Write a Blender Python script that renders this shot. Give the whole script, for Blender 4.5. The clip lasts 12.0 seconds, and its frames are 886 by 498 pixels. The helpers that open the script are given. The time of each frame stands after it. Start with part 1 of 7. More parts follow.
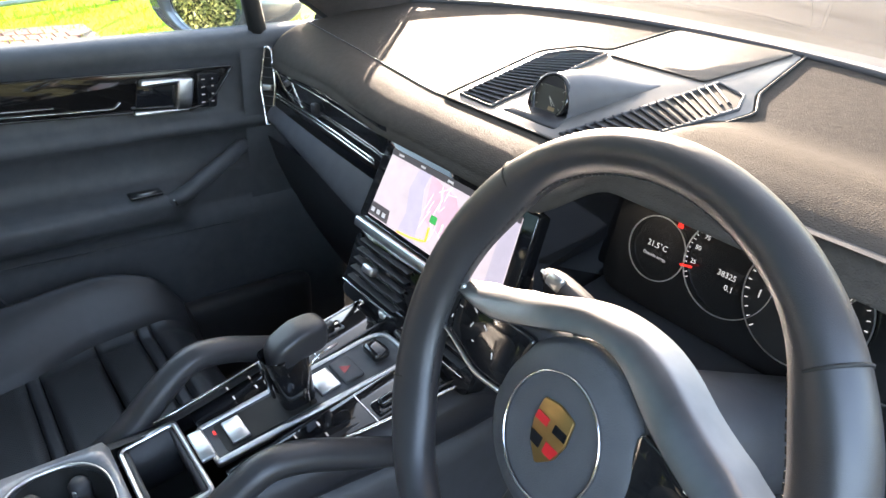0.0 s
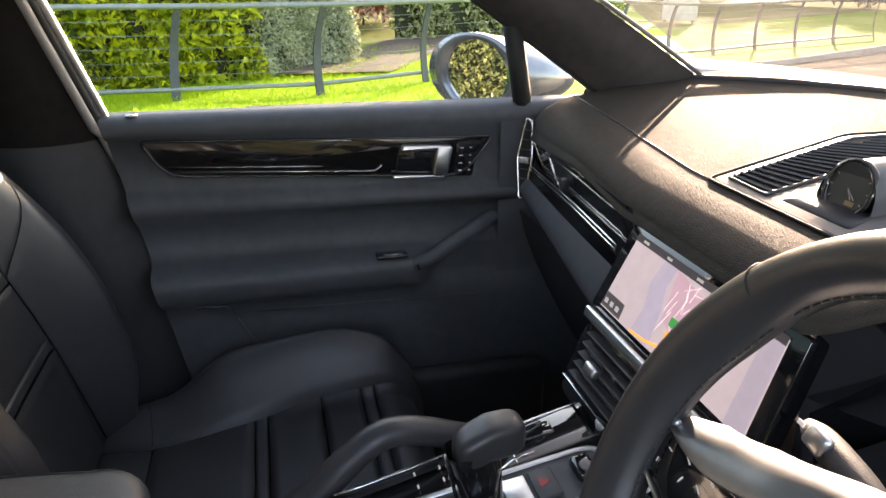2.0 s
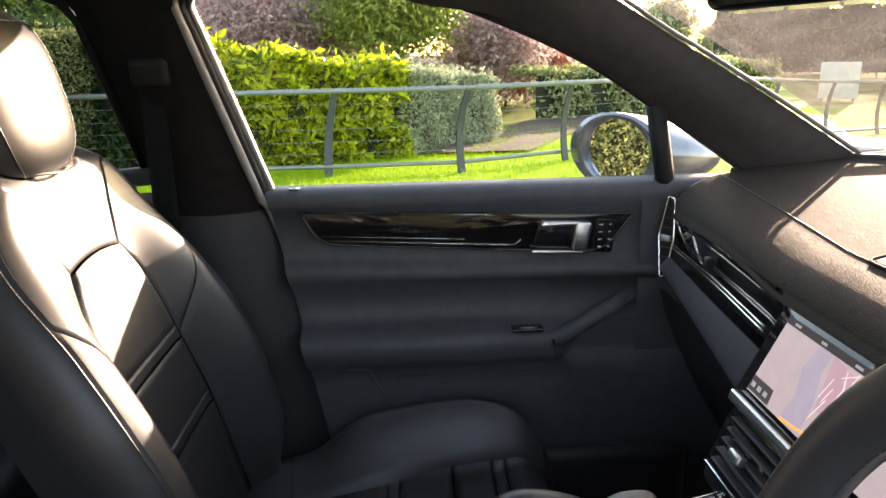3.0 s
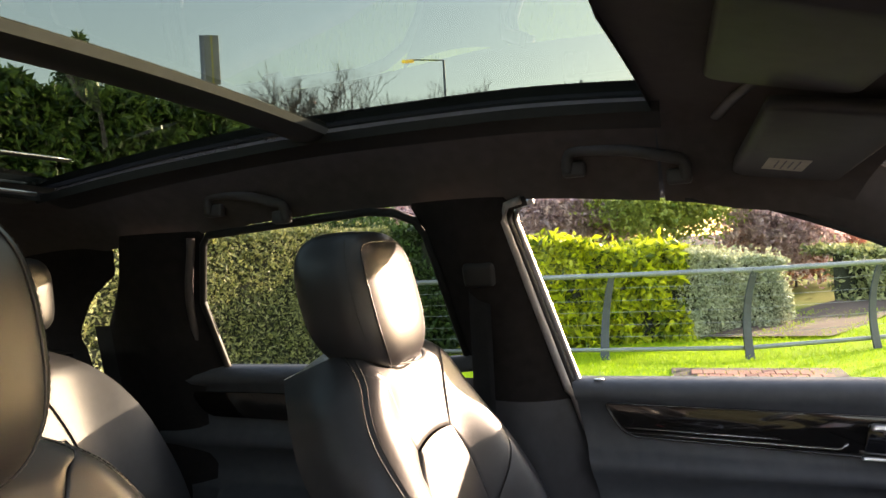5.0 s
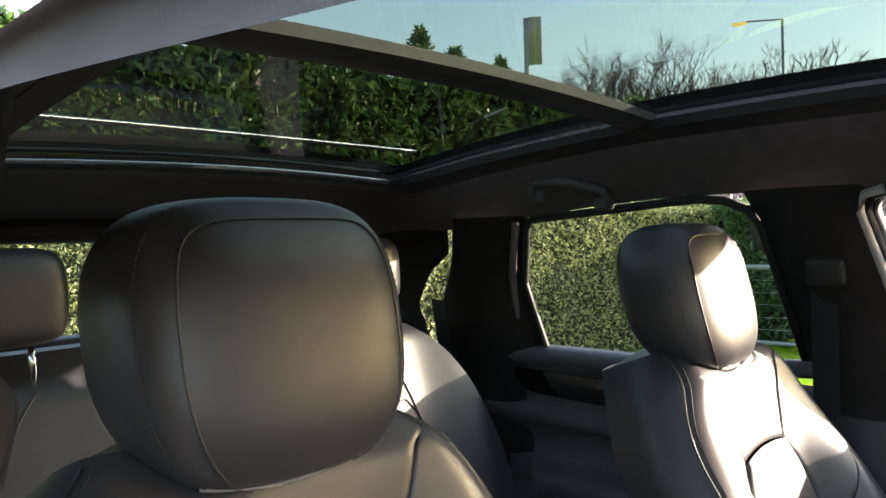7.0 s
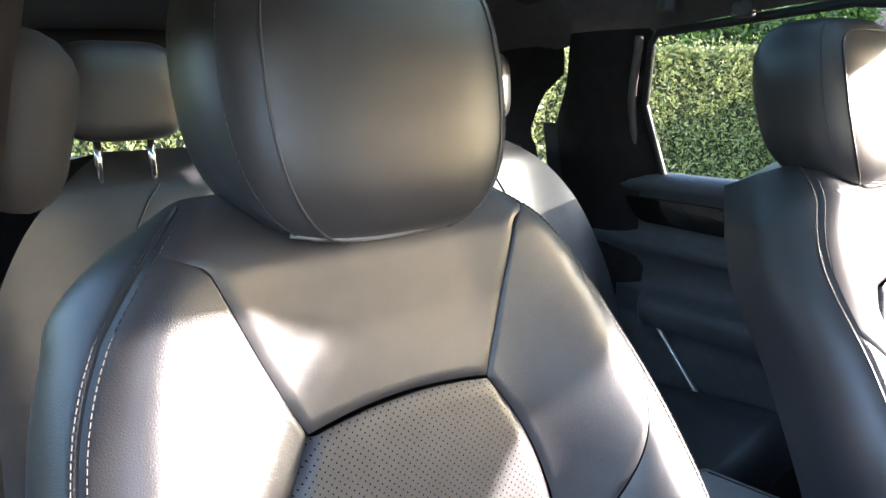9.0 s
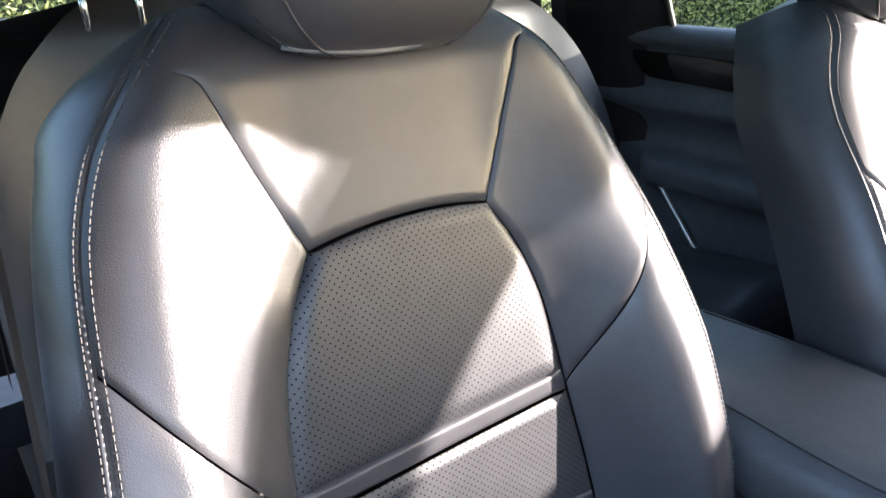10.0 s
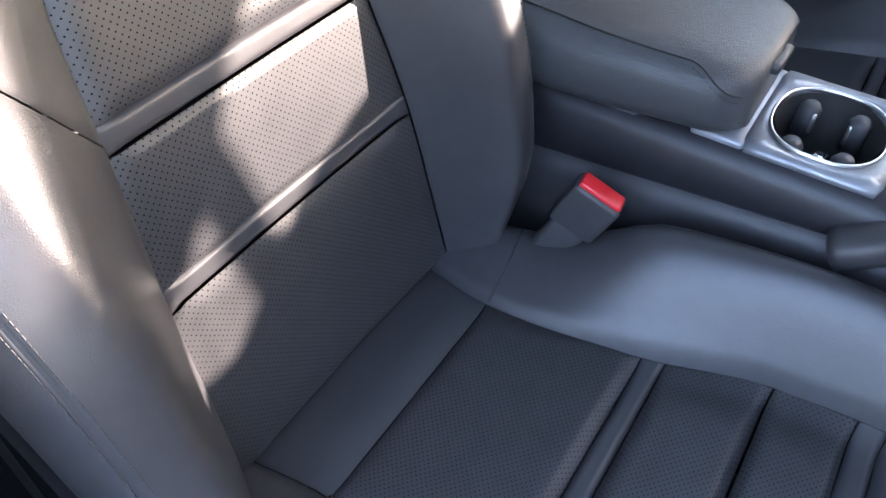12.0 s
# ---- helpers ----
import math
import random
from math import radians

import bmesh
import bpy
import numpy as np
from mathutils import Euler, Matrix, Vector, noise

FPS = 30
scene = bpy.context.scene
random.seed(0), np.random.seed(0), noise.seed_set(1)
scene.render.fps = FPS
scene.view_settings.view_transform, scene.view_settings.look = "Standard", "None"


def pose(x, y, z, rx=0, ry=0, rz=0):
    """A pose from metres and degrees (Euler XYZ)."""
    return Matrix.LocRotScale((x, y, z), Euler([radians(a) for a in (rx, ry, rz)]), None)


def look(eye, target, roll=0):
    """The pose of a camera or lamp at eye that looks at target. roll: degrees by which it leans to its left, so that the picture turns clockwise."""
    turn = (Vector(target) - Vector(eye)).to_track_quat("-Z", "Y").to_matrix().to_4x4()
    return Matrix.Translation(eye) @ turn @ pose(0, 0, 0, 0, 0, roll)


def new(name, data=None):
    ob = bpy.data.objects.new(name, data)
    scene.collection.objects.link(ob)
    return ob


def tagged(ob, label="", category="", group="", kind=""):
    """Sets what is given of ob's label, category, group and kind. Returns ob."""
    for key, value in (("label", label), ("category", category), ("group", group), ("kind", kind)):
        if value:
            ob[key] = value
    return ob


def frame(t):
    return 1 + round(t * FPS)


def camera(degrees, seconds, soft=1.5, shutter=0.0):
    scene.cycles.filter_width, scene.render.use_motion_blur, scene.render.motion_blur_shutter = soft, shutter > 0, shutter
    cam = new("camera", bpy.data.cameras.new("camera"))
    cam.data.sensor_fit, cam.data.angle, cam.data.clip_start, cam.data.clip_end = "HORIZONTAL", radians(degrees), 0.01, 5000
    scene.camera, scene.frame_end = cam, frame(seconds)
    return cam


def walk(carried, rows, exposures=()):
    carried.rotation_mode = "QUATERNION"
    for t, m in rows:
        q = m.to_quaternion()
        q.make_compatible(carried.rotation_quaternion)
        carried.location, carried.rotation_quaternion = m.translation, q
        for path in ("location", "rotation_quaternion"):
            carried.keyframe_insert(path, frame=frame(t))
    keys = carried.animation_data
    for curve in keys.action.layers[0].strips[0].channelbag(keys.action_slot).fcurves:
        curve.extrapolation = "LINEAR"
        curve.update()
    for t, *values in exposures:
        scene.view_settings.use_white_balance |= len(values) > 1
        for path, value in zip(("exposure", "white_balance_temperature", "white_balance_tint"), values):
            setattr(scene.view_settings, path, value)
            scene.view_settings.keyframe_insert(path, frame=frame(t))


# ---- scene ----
cam = camera(63.5, 12.0)
EXPOSURES = [(0, 4.15, 7200, 20), (0.8, 3.7, 7700, 25), (1.5, 3.55, 8100, 27), (3.0, 3.32, 8100, 26), (3.5, 3.32, 8100, 26), (5.5, 3.22, 8300, 30), (7.0, 3.6, 7000, 22), (9.0, 4.35, 6100, 22), (10.5, 4.05, 6150, 21), (12, 4.5, 6600, 25)]
PATH = [
    (0, (0.662, -0.046, 1.413), (-0.743, 1.037, 0.489), 2.5),
    (0.5, (0.62, -0.007, 1.402), (-0.895, 0.936, 0.498), 2.3),
    (1, (0.59, 0.016, 1.398), (-1.032, 0.798, 0.527), 1.7),
    (1.5, (0.582, 0.035, 1.382), (-1.14, 0.651, 0.571), 1.0),
    (2, (0.591, 0.052, 1.372), (-1.214, 0.501, 0.636), 0.2),
    (2.5, (0.601, 0.051, 1.369), (-1.272, 0.325, 0.725), -0.5),
    (3, (0.616, 0.042, 1.374), (-1.31, 0.134, 0.843), -1.2),
    (3.5, (0.635, 0.022, 1.385), (-1.323, -0.07, 0.985), -1.9),
    (3.7, (0.648, 0.021, 1.386), (-1.315, -0.158, 1.046), -2.2),
    (5.3, (0.719, -0.018, 1.42), (-1.142, -0.749, 1.453), -3.4),
    (5.5, (0.726, -0.018, 1.425), (-1.1, -0.832, 1.475), -3.6),
    (6, (0.731, -0.027, 1.427), (-0.98, -1.059, 1.497), -3.1),
    (6.5, (0.724, -0.029, 1.431), (-0.865, -1.244, 1.464), -2.3),
    (7, (0.711, -0.028, 1.434), (-0.754, -1.388, 1.395), -1.6),
    (7.2, (0.715, -0.035, 1.428), (-0.722, -1.425, 1.365), -1.4),
    (8.8, (0.683, -0.054, 1.373), (-0.549, -1.583, 0.989), -0.4),
    (9, (0.68, -0.047, 1.363), (-0.516, -1.585, 0.914), -0.7),
    (9.5, (0.681, -0.041, 1.338), (-0.477, -1.559, 0.744), -1.1),
    (10, (0.682, -0.04, 1.321), (-0.439, -1.505, 0.549), -1.3),
    (10.5, (0.675, -0.027, 1.312), (-0.397, -1.395, 0.322), -1.4),
    (11, (0.67, -0.013, 1.29), (-0.383, -1.238, 0.11), -2.0),
    (11.5, (0.69, -0.036, 1.26), (-0.425, -1.038, -0.064), -1.6),
    (12, (0.706, -0.027, 1.254), (-0.421, -0.79, -0.212), -0.0),
]
walk(cam, [(t, look(eye, target, roll)) for t, eye, target, roll in PATH], EXPOSURES)

# ---- world and light ----
SUN_AZ, SUN_EL = 53.0, 12.95          # degrees to the car's left of straight ahead, and above the horizon
world = bpy.data.worlds.new("sky_world")
scene.world = world
world.use_nodes = True
wn = world.node_tree.nodes
sky = wn.new("ShaderNodeTexSky")
sky.sky_type, sky.sun_disc = "NISHITA", False
sky.sun_elevation, sky.sun_rotation = radians(SUN_EL), radians(-SUN_AZ)
sky.dust_density, sky.air_density = 0.9, 1.0
wn["Background"].inputs["Strength"].default_value = 0.165
world.node_tree.links.new(sky.outputs[0], wn["Background"].inputs[0])
sun = new("sun", bpy.data.lights.new("sun", "SUN"))
sun.data.energy, sun.data.angle, sun.data.color = 2.2, radians(0.6), (1.0, 0.90, 0.75)
_a, _e = radians(SUN_AZ), radians(SUN_EL)
SUN_DIR = Vector((-math.sin(_a) * math.cos(_e), math.cos(_a) * math.cos(_e), math.sin(_e)))
sun.matrix_world = look(SUN_DIR * 30, (0, 0, 0))


# ---- materials ----
def mat(name, col, rough=0.5, metal=0.0, col2=None, vscale=40, bump=0.0, bscale=400, spec=0.5, emit=None, estr=1.0, coat=0.0, kind="noise", vlow=5.0, sheen=0.0, rvar=0.12):
    """A procedural surface: colour varied at two scales, roughness varied, fine relief."""
    m = bpy.data.materials.new(name)
    m.use_nodes = True
    n, l = m.node_tree.nodes, m.node_tree.links
    b = n["Principled BSDF"]
    b.inputs["Metallic"].default_value = metal
    b.inputs["Specular IOR Level"].default_value = spec
    b.inputs["Coat Weight"].default_value = coat
    b.inputs["Coat Roughness"].default_value = 0.04
    b.inputs["Sheen Weight"].default_value = sheen
    tc = n.new("ShaderNodeTexCoord")
    c2 = col2 or tuple(min(1, c * 1.35 + 0.004) for c in col)
    n1, n2 = n.new("ShaderNodeTexNoise"), n.new("ShaderNodeTexNoise")
    n1.inputs["Scale"].default_value, n2.inputs["Scale"].default_value = vscale, vlow
    n1.inputs["Detail"].default_value = 5
    mx = n.new("ShaderNodeMath"); mx.operation = "MULTIPLY_ADD"; mx.inputs[1].default_value = 0.5
    half = n.new("ShaderNodeMath"); half.operation = "MULTIPLY"; half.inputs[1].default_value = 0.5
    l.new(tc.outputs["Object"], n1.inputs["Vector"]); l.new(tc.outputs["Object"], n2.inputs["Vector"])
    l.new(n2.outputs[0], half.inputs[0]); l.new(n1.outputs[0], mx.inputs[0]); l.new(half.outputs[0], mx.inputs[2])
    rp = n.new("ShaderNodeValToRGB")
    rp.color_ramp.elements[0].position, rp.color_ramp.elements[1].position = 0.35, 0.65
    rp.color_ramp.elements[0].color, rp.color_ramp.elements[1].color = (*col, 1), (*c2, 1)
    l.new(mx.outputs[0], rp.inputs[0]); l.new(rp.outputs[0], b.inputs["Base Color"])
    mr = n.new("ShaderNodeMapRange")
    mr.inputs["To Min"].default_value, mr.inputs["To Max"].default_value = max(0.02, rough - rvar * rough), min(1, rough + rvar * rough)
    l.new(n2.outputs[0], mr.inputs["Value"]); l.new(mr.outputs[0], b.inputs["Roughness"])
    if bump:
        if kind == "leather":
            bt = n.new("ShaderNodeTexVoronoi"); bt.feature = "DISTANCE_TO_EDGE"; out = bt.outputs["Distance"]
        else:
            bt = n.new("ShaderNodeTexNoise"); out = bt.outputs[0]
        bt.inputs["Scale"].default_value = bscale
        l.new(tc.outputs["Object"], bt.inputs["Vector"])
        if kind == "leather":                                         # grain on soft creases
            cr, ad = n.new("ShaderNodeTexNoise"), n.new("ShaderNodeMath")
            cr.inputs["Scale"].default_value, cr.inputs["Detail"].default_value, cr.inputs["Distortion"].default_value = 38, 3, 1.2
            ad.operation, ad.inputs[1].default_value = "MULTIPLY_ADD", 0.8
            l.new(tc.outputs["Object"], cr.inputs["Vector"]); l.new(cr.outputs[0], ad.inputs[0]); l.new(out, ad.inputs[2])
            out = ad.outputs[0]
        bp = n.new("ShaderNodeBump")
        bp.inputs["Strength"].default_value, bp.inputs["Distance"].default_value = bump, 0.001
        l.new(out, bp.inputs["Height"]); l.new(bp.outputs[0], b.inputs["Normal"])
    if emit:
        b.inputs["Emission Color"].default_value, b.inputs["Emission Strength"].default_value = (*emit, 1), estr
    return m


def perforated(name, col, rough):
    """Leather with staggered rows of pin holes, laid out in the mesh's metric UV."""
    m = mat(name, col, rough, bump=0.25, bscale=700, kind="leather", spec=0.5)
    n, l = m.node_tree.nodes, m.node_tree.links
    b = n["Principled BSDF"]
    uv = n.new("ShaderNodeUVMap")
    def voro(off):
        mp = n.new("ShaderNodeMapping")
        mp.inputs["Scale"].default_value = (1 / 0.0064, 1 / 0.0064, 1)
        mp.inputs["Location"].default_value = (off, off, 0)
        fr = n.new("ShaderNodeVectorMath"); fr.operation = "FRACTION"
        sb = n.new("ShaderNodeVectorMath"); sb.operation = "SUBTRACT"; sb.inputs[1].default_value = (0.5, 0.5, 0)
        ln = n.new("ShaderNodeVectorMath"); ln.operation = "LENGTH"
        l.new(uv.outputs[0], mp.inputs[0]); l.new(mp.outputs[0], fr.inputs[0]); l.new(fr.outputs[0], sb.inputs[0]); l.new(sb.outputs[0], ln.inputs[0])
        return ln.outputs["Value"]
    mn = n.new("ShaderNodeMath"); mn.operation = "MINIMUM"
    l.new(voro(0.0), mn.inputs[0]); l.new(voro(0.5), mn.inputs[1])
    hole = n.new("ShaderNodeMapRange")
    hole.inputs["From Min"].default_value, hole.inputs["From Max"].default_value = 0.07, 0.125
    l.new(mn.outputs[0], hole.inputs["Value"])
    mix = n.new("ShaderNodeMix"); mix.data_type = "RGBA"
    mix.inputs["A"].default_value = (0.004, 0.004, 0.004, 1)
    old = b.inputs["Base Color"].links[0].from_socket
    l.new(hole.outputs[0], mix.inputs["Factor"]); l.new(old, mix.inputs["B"]); l.new(mix.outputs["Result"], b.inputs["Base Color"])
    sp = n.new("ShaderNodeMath"); sp.operation = "MULTIPLY"; sp.inputs[1].default_value = 0.6
    l.new(hole.outputs[0], sp.inputs[0]); l.new(sp.outputs[0], b.inputs["Specular IOR Level"])
    return m


def glass(name, tint, gloss=1.0, dirt=0.0):
    """A thin pane: clear or tinted, with a reflection that grows at grazing angles and a wiped film of dust."""
    m = bpy.data.materials.new(name)
    m.use_nodes = True
    n, l = m.node_tree.nodes, m.node_tree.links
    n.remove(n["Principled BSDF"])
    tr, gl, mx, lw = n.new("ShaderNodeBsdfTransparent"), n.new("ShaderNodeBsdfGlossy"), n.new("ShaderNodeMixShader"), n.new("ShaderNodeLayerWeight")
    pw, sc = n.new("ShaderNodeMath"), n.new("ShaderNodeMath")
    pw.operation, pw.inputs[1].default_value, sc.operation = "POWER", 5.0, "MULTIPLY_ADD"
    sc.inputs[1].default_value, sc.inputs[2].default_value = 0.85, 0.045
    tr.inputs[0].default_value, gl.inputs["Roughness"].default_value, lw.inputs[0].default_value = (*tint, 1), 0.01, 0.5
    gl.inputs[0].default_value = (gloss, gloss, gloss, 1)
    l.new(lw.outputs["Facing"], pw.inputs[0]); l.new(pw.outputs[0], sc.inputs[0])
    l.new(sc.outputs[0], mx.inputs[0]); l.new(tr.outputs[0], mx.inputs[1]); l.new(gl.outputs[0], mx.inputs[2])
    last = mx
    if dirt:
        tc, mp, nz, rp = n.new("ShaderNodeTexCoord"), n.new("ShaderNodeMapping"), n.new("ShaderNodeTexNoise"), n.new("ShaderNodeMapRange")
        du, last = n.new("ShaderNodeBsdfTranslucent"), n.new("ShaderNodeMixShader")
        mp.inputs["Scale"].default_value, mp.inputs["Rotation"].default_value = (2.0, 14.0, 9.0), (0.2, 0.3, 0.5)
        nz.inputs["Scale"].default_value, nz.inputs["Detail"].default_value = 2.2, 5.0
        rp.inputs["From Min"].default_value, rp.inputs["From Max"].default_value = 0.25, 0.75
        rp.inputs["To Min"].default_value, rp.inputs["To Max"].default_value = dirt * 0.55, dirt * 1.4
        du.inputs[0].default_value = (0.80, 0.74, 0.66, 1)
        l.new(tc.outputs["Object"], mp.inputs[0]); l.new(mp.outputs[0], nz.inputs["Vector"]); l.new(nz.outputs[0], rp.inputs[0])
        l.new(rp.outputs[0], last.inputs[0]); l.new(mx.outputs[0], last.inputs[1]); l.new(du.outputs[0], last.inputs[2])
    l.new(last.outputs[0], n["Material Output"].inputs[0])
    return m


LEATHER = mat("black_leather", (0.029, 0.029, 0.032), 0.38, col2=(0.038, 0.038, 0.041), vscale=60, bump=0.20, bscale=600, kind="leather", spec=0.62)
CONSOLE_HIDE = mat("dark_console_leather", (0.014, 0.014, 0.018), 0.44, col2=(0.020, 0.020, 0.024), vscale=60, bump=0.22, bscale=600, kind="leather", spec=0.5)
LEATHER_PLAIN = mat("smooth_black_leather", (0.029, 0.029, 0.032), 0.37, col2=(0.037, 0.037, 0.040), vscale=50, bump=0.16, bscale=900, kind="leather", spec=0.65)
PERF = perforated("perforated_leather", (0.023, 0.023, 0.025), 0.42)
DASH = mat("grained_dash_leather", (0.062, 0.056, 0.050), 0.70, col2=(0.078, 0.069, 0.061), vscale=80, bump=0.9, bscale=330, kind="leather", spec=0.03)
SOFT = mat("dark_soft_touch_plastic", (0.062, 0.066, 0.073), 0.55, bump=0.3, bscale=900)
PLASTIC = mat("black_grained_plastic", (0.030, 0.030, 0.033), 0.5, bump=0.3, bscale=900)
PIANO = mat("gloss_black_trim", (0.008, 0.008, 0.009), 0.06, coat=0.6, spec=0.6)
CHROME = mat("polished_metal", (0.75, 0.75, 0.74), 0.14, metal=1.0)
SATIN = mat("brushed_aluminium", (0.62, 0.62, 0.62), 0.30, metal=1.0, bump=0.1, bscale=1500)
CLOTH = mat("dark_headlining_cloth", (0.074, 0.063, 0.060), 0.95, bump=0.5, bscale=1800, spec=0.1, sheen=0.1)
PILLAR = mat("charcoal_pillar_cloth", (0.019, 0.016, 0.016), 0.95, bump=0.5, bscale=1800, spec=0.1)
CARPET = mat("black_carpet", (0.012, 0.012, 0.013), 1.0, bump=1.0, bscale=700, spec=0.05)
RUBBER = mat("black_rubber_seal", (0.012, 0.012, 0.012), 0.7)
BELT = mat("woven_black_belt", (0.02, 0.02, 0.022), 0.8, bump=0.8, bscale=1400)
THREAD = mat("grey_stitching", (0.034, 0.034, 0.034), 0.8)
RED = mat("red_buckle_plastic", (0.55, 0.015, 0.02), 0.35)
PAINT = mat("grey_body_paint", (0.18, 0.19, 0.21), 0.25, metal=0.6, coat=1.0)
MIRROR = mat("mirror_glass", (0.9, 0.9, 0.9), 0.01, metal=1.0, rvar=0)
MIRROR.node_tree.nodes["Principled BSDF"].inputs["Base Color"].default_value = (0.85, 0.85, 0.85, 1)
CLEAR = glass("window_glass", (0.66, 0.71, 0.66))
SCREEN_GLASS = glass("windscreen_glass", (0.32, 0.32, 0.29), 0.3, 0.050)
TINT = glass("tinted_roof_glass", (0.118, 0.146, 0.118), 0.35)
REAR_GLASS = glass("rear_door_glass", (0.38, 0.41, 0.38))
# Dark tint only for the unseen driver-side pane, to dim the rear cabin.
DIM_GLASS = glass("dimming_glass", (0.30, 0.33, 0.31))
WHITE_INK = mat("white_print", (0.5, 0.5, 0.5), 0.5, emit=(0.8, 0.85, 0.9), estr=0.025)


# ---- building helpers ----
WARP = None          # set while the body side is built: a warp that fits it to the camera's view


def part(name, bm, material, parent, label="", smooth=True):
    """Links a bmesh (world coordinates) as one mesh object under parent."""
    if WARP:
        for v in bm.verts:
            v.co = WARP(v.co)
    me = bpy.data.meshes.new(name)
    bmesh.ops.recalc_face_normals(bm, faces=bm.faces) if len(bm.faces) < 60000 else None
    bm.to_mesh(me)
    bm.free()
    for p in me.polygons:
        p.use_smooth = smooth
    me.materials.append(material)
    ob = new(name, me)
    if parent is not None:
        ob.parent = parent
        ob.matrix_parent_inverse = world_of(parent).inverted()
    if label:
        tagged(ob, label)
    return ob


def world_of(ob):
    m = ob.matrix_basis.copy()
    while ob.parent is not None:
        m = ob.parent.matrix_basis @ ob.matrix_parent_inverse @ m
        ob = ob.parent
    return m


def thing(name, at, label, category, group="", kind=""):
    ob = new(name)
    ob.location = at
    ob.empty_display_size = 0.05
    return tagged(ob, label, category, group, kind)


def solid(name, bm, material, label, category="", kind="", group="", smooth=True):
    """A top-level mesh of its own."""
    return tagged(part(name, bm, material, None, "", smooth), label, category, group, kind)


def lerp(a, b, t):
    return a + (b - a) * t


def sstep(a, b, x):
    t = min(1.0, max(0.0, (x - a) / (b - a)))
    return t * t * (3 - 2 * t)


def curve1(keys, x):
    """Smooth value at x through (x, value) keys, with no overshoot."""
    if x <= keys[0][0]:
        return keys[0][1]
    if x >= keys[-1][0]:
        return keys[-1][1]
    n = len(keys)
    k = next(q for q in range(n - 1) if x <= keys[q + 1][0])
    def gap(q):
        return keys[q + 1][0] - keys[q][0]
    def rise(q):
        return (keys[q + 1][1] - keys[q][1]) / gap(q)
    def tangent(q):
        if q in (0, n - 1):
            return rise(0 if q == 0 else n - 2)
        a, b = rise(q - 1), rise(q)
        if a * b <= 0:
            return 0.0
        wa, wb = 2 * gap(q) + gap(q - 1), gap(q) + 2 * gap(q - 1)
        return (wa + wb) / (wa / a + wb / b)
    h, t = gap(k), (x - keys[k][0]) / gap(k)
    return ((1 + 2 * t) * (1 - t) ** 2 * keys[k][1] + t * (1 - t) ** 2 * h * tangent(k)
            + t * t * (3 - 2 * t) * keys[k + 1][1] + t * t * (t - 1) * h * tangent(k + 1))


def grid(fn, nu, nv, close_u=False, close_v=False, uvfn=None, bm=None):
    """A sheet fn(i/nu, j/nv) of quads."""
    bm = bm or bmesh.new()
    cu, cv = nu + (not close_u), nv + (not close_v)
    vs = [[bm.verts.new(fn(i / nu, j / nv)) for j in range(cv)] for i in range(cu)]
    uvl = bm.loops.layers.uv.verify() if uvfn else None
    for i in range(nu):
        for j in range(nv):
            ks = [(i, j), (i + 1, j), (i + 1, j + 1), (i, j + 1)]
            try:
                f = bm.faces.new([vs[a % cu][b % cv] for a, b in ks])
            except ValueError:
                continue
            if uvl:
                for lp, (a, b) in zip(f.loops, ks):
                    lp[uvl].uv = uvfn(a / nu, b / nv)
    return bm


def tube(pts, r, sides=10, closed=False, bm=None, flat=1.0, caps=True, up=(0, 0, 1)):
    """A tube along pts; r a number or one per point; flat squashes it across up."""
    bm = bm or bmesh.new()
    pts = [Vector(p) for p in pts]
    n = len(pts)
    rings = []
    for i, p in enumerate(pts):
        a = pts[(i - 1) % n] if closed or i else pts[0]
        b = pts[(i + 1) % n] if closed or i < n - 1 else pts[-1]
        d = (b - a).normalized()
        s = d.cross(Vector(up))
        if s.length < 1e-3:
            s = d.cross(Vector((0, 1, 0)))
        s.normalize()
        u = s.cross(d).normalized()
        rr = r[i] if isinstance(r, (list, tuple)) else r
        rings.append([bm.verts.new(p + s * rr * math.cos(6.28319 * k / sides) + u * rr * flat * math.sin(6.28319 * k / sides)) for k in range(sides)])
    for i in range(n if closed else n - 1):
        for k in range(sides):
            bm.faces.new([rings[i][k], rings[i][(k + 1) % sides], rings[(i + 1) % n][(k + 1) % sides], rings[(i + 1) % n][k]])
    if not closed and caps:
        bm.faces.new(rings[0]); bm.faces.new(rings[-1])
    return bm


def spline(keys, n):
    """n+1 points on a Catmull-Rom curve through keys."""
    k = [Vector(p) for p in keys]
    k = [k[0] * 2 - k[1]] + k + [k[-1] * 2 - k[-2]]
    out, m = [], len(k) - 3
    for i in range(n + 1):
        t = i / n * m
        j = min(int(t), m - 1)
        t -= j
        a, b, c, d = k[j:j + 4]
        out.append(0.5 * (2 * b + (c - a) * t + (2 * a - 5 * b + 4 * c - d) * t * t + (3 * b - a - 3 * c + d) * t ** 3))
    return out


def box(size, m, bevel=0.003, seg=2, bm=None):
    """A bevelled block of that size at the pose m."""
    b = bmesh.new()
    bmesh.ops.create_cube(b, size=1)
    bmesh.ops.scale(b, vec=size, verts=b.verts)
    if bevel:
        bmesh.ops.bevel(b, geom=b.edges[:], offset=min(bevel, min(size) * 0.45), segments=seg, profile=0.5, affect="EDGES")
    bmesh.ops.transform(b, matrix=m, verts=b.verts)
    return merge(bm, b)


def merge(bm, b):
    if bm is None:
        return b
    me = bpy.data.meshes.new("tmp")
    b.to_mesh(me)
    b.free()
    bm.from_mesh(me)
    bpy.data.meshes.remove(me)
    return bm


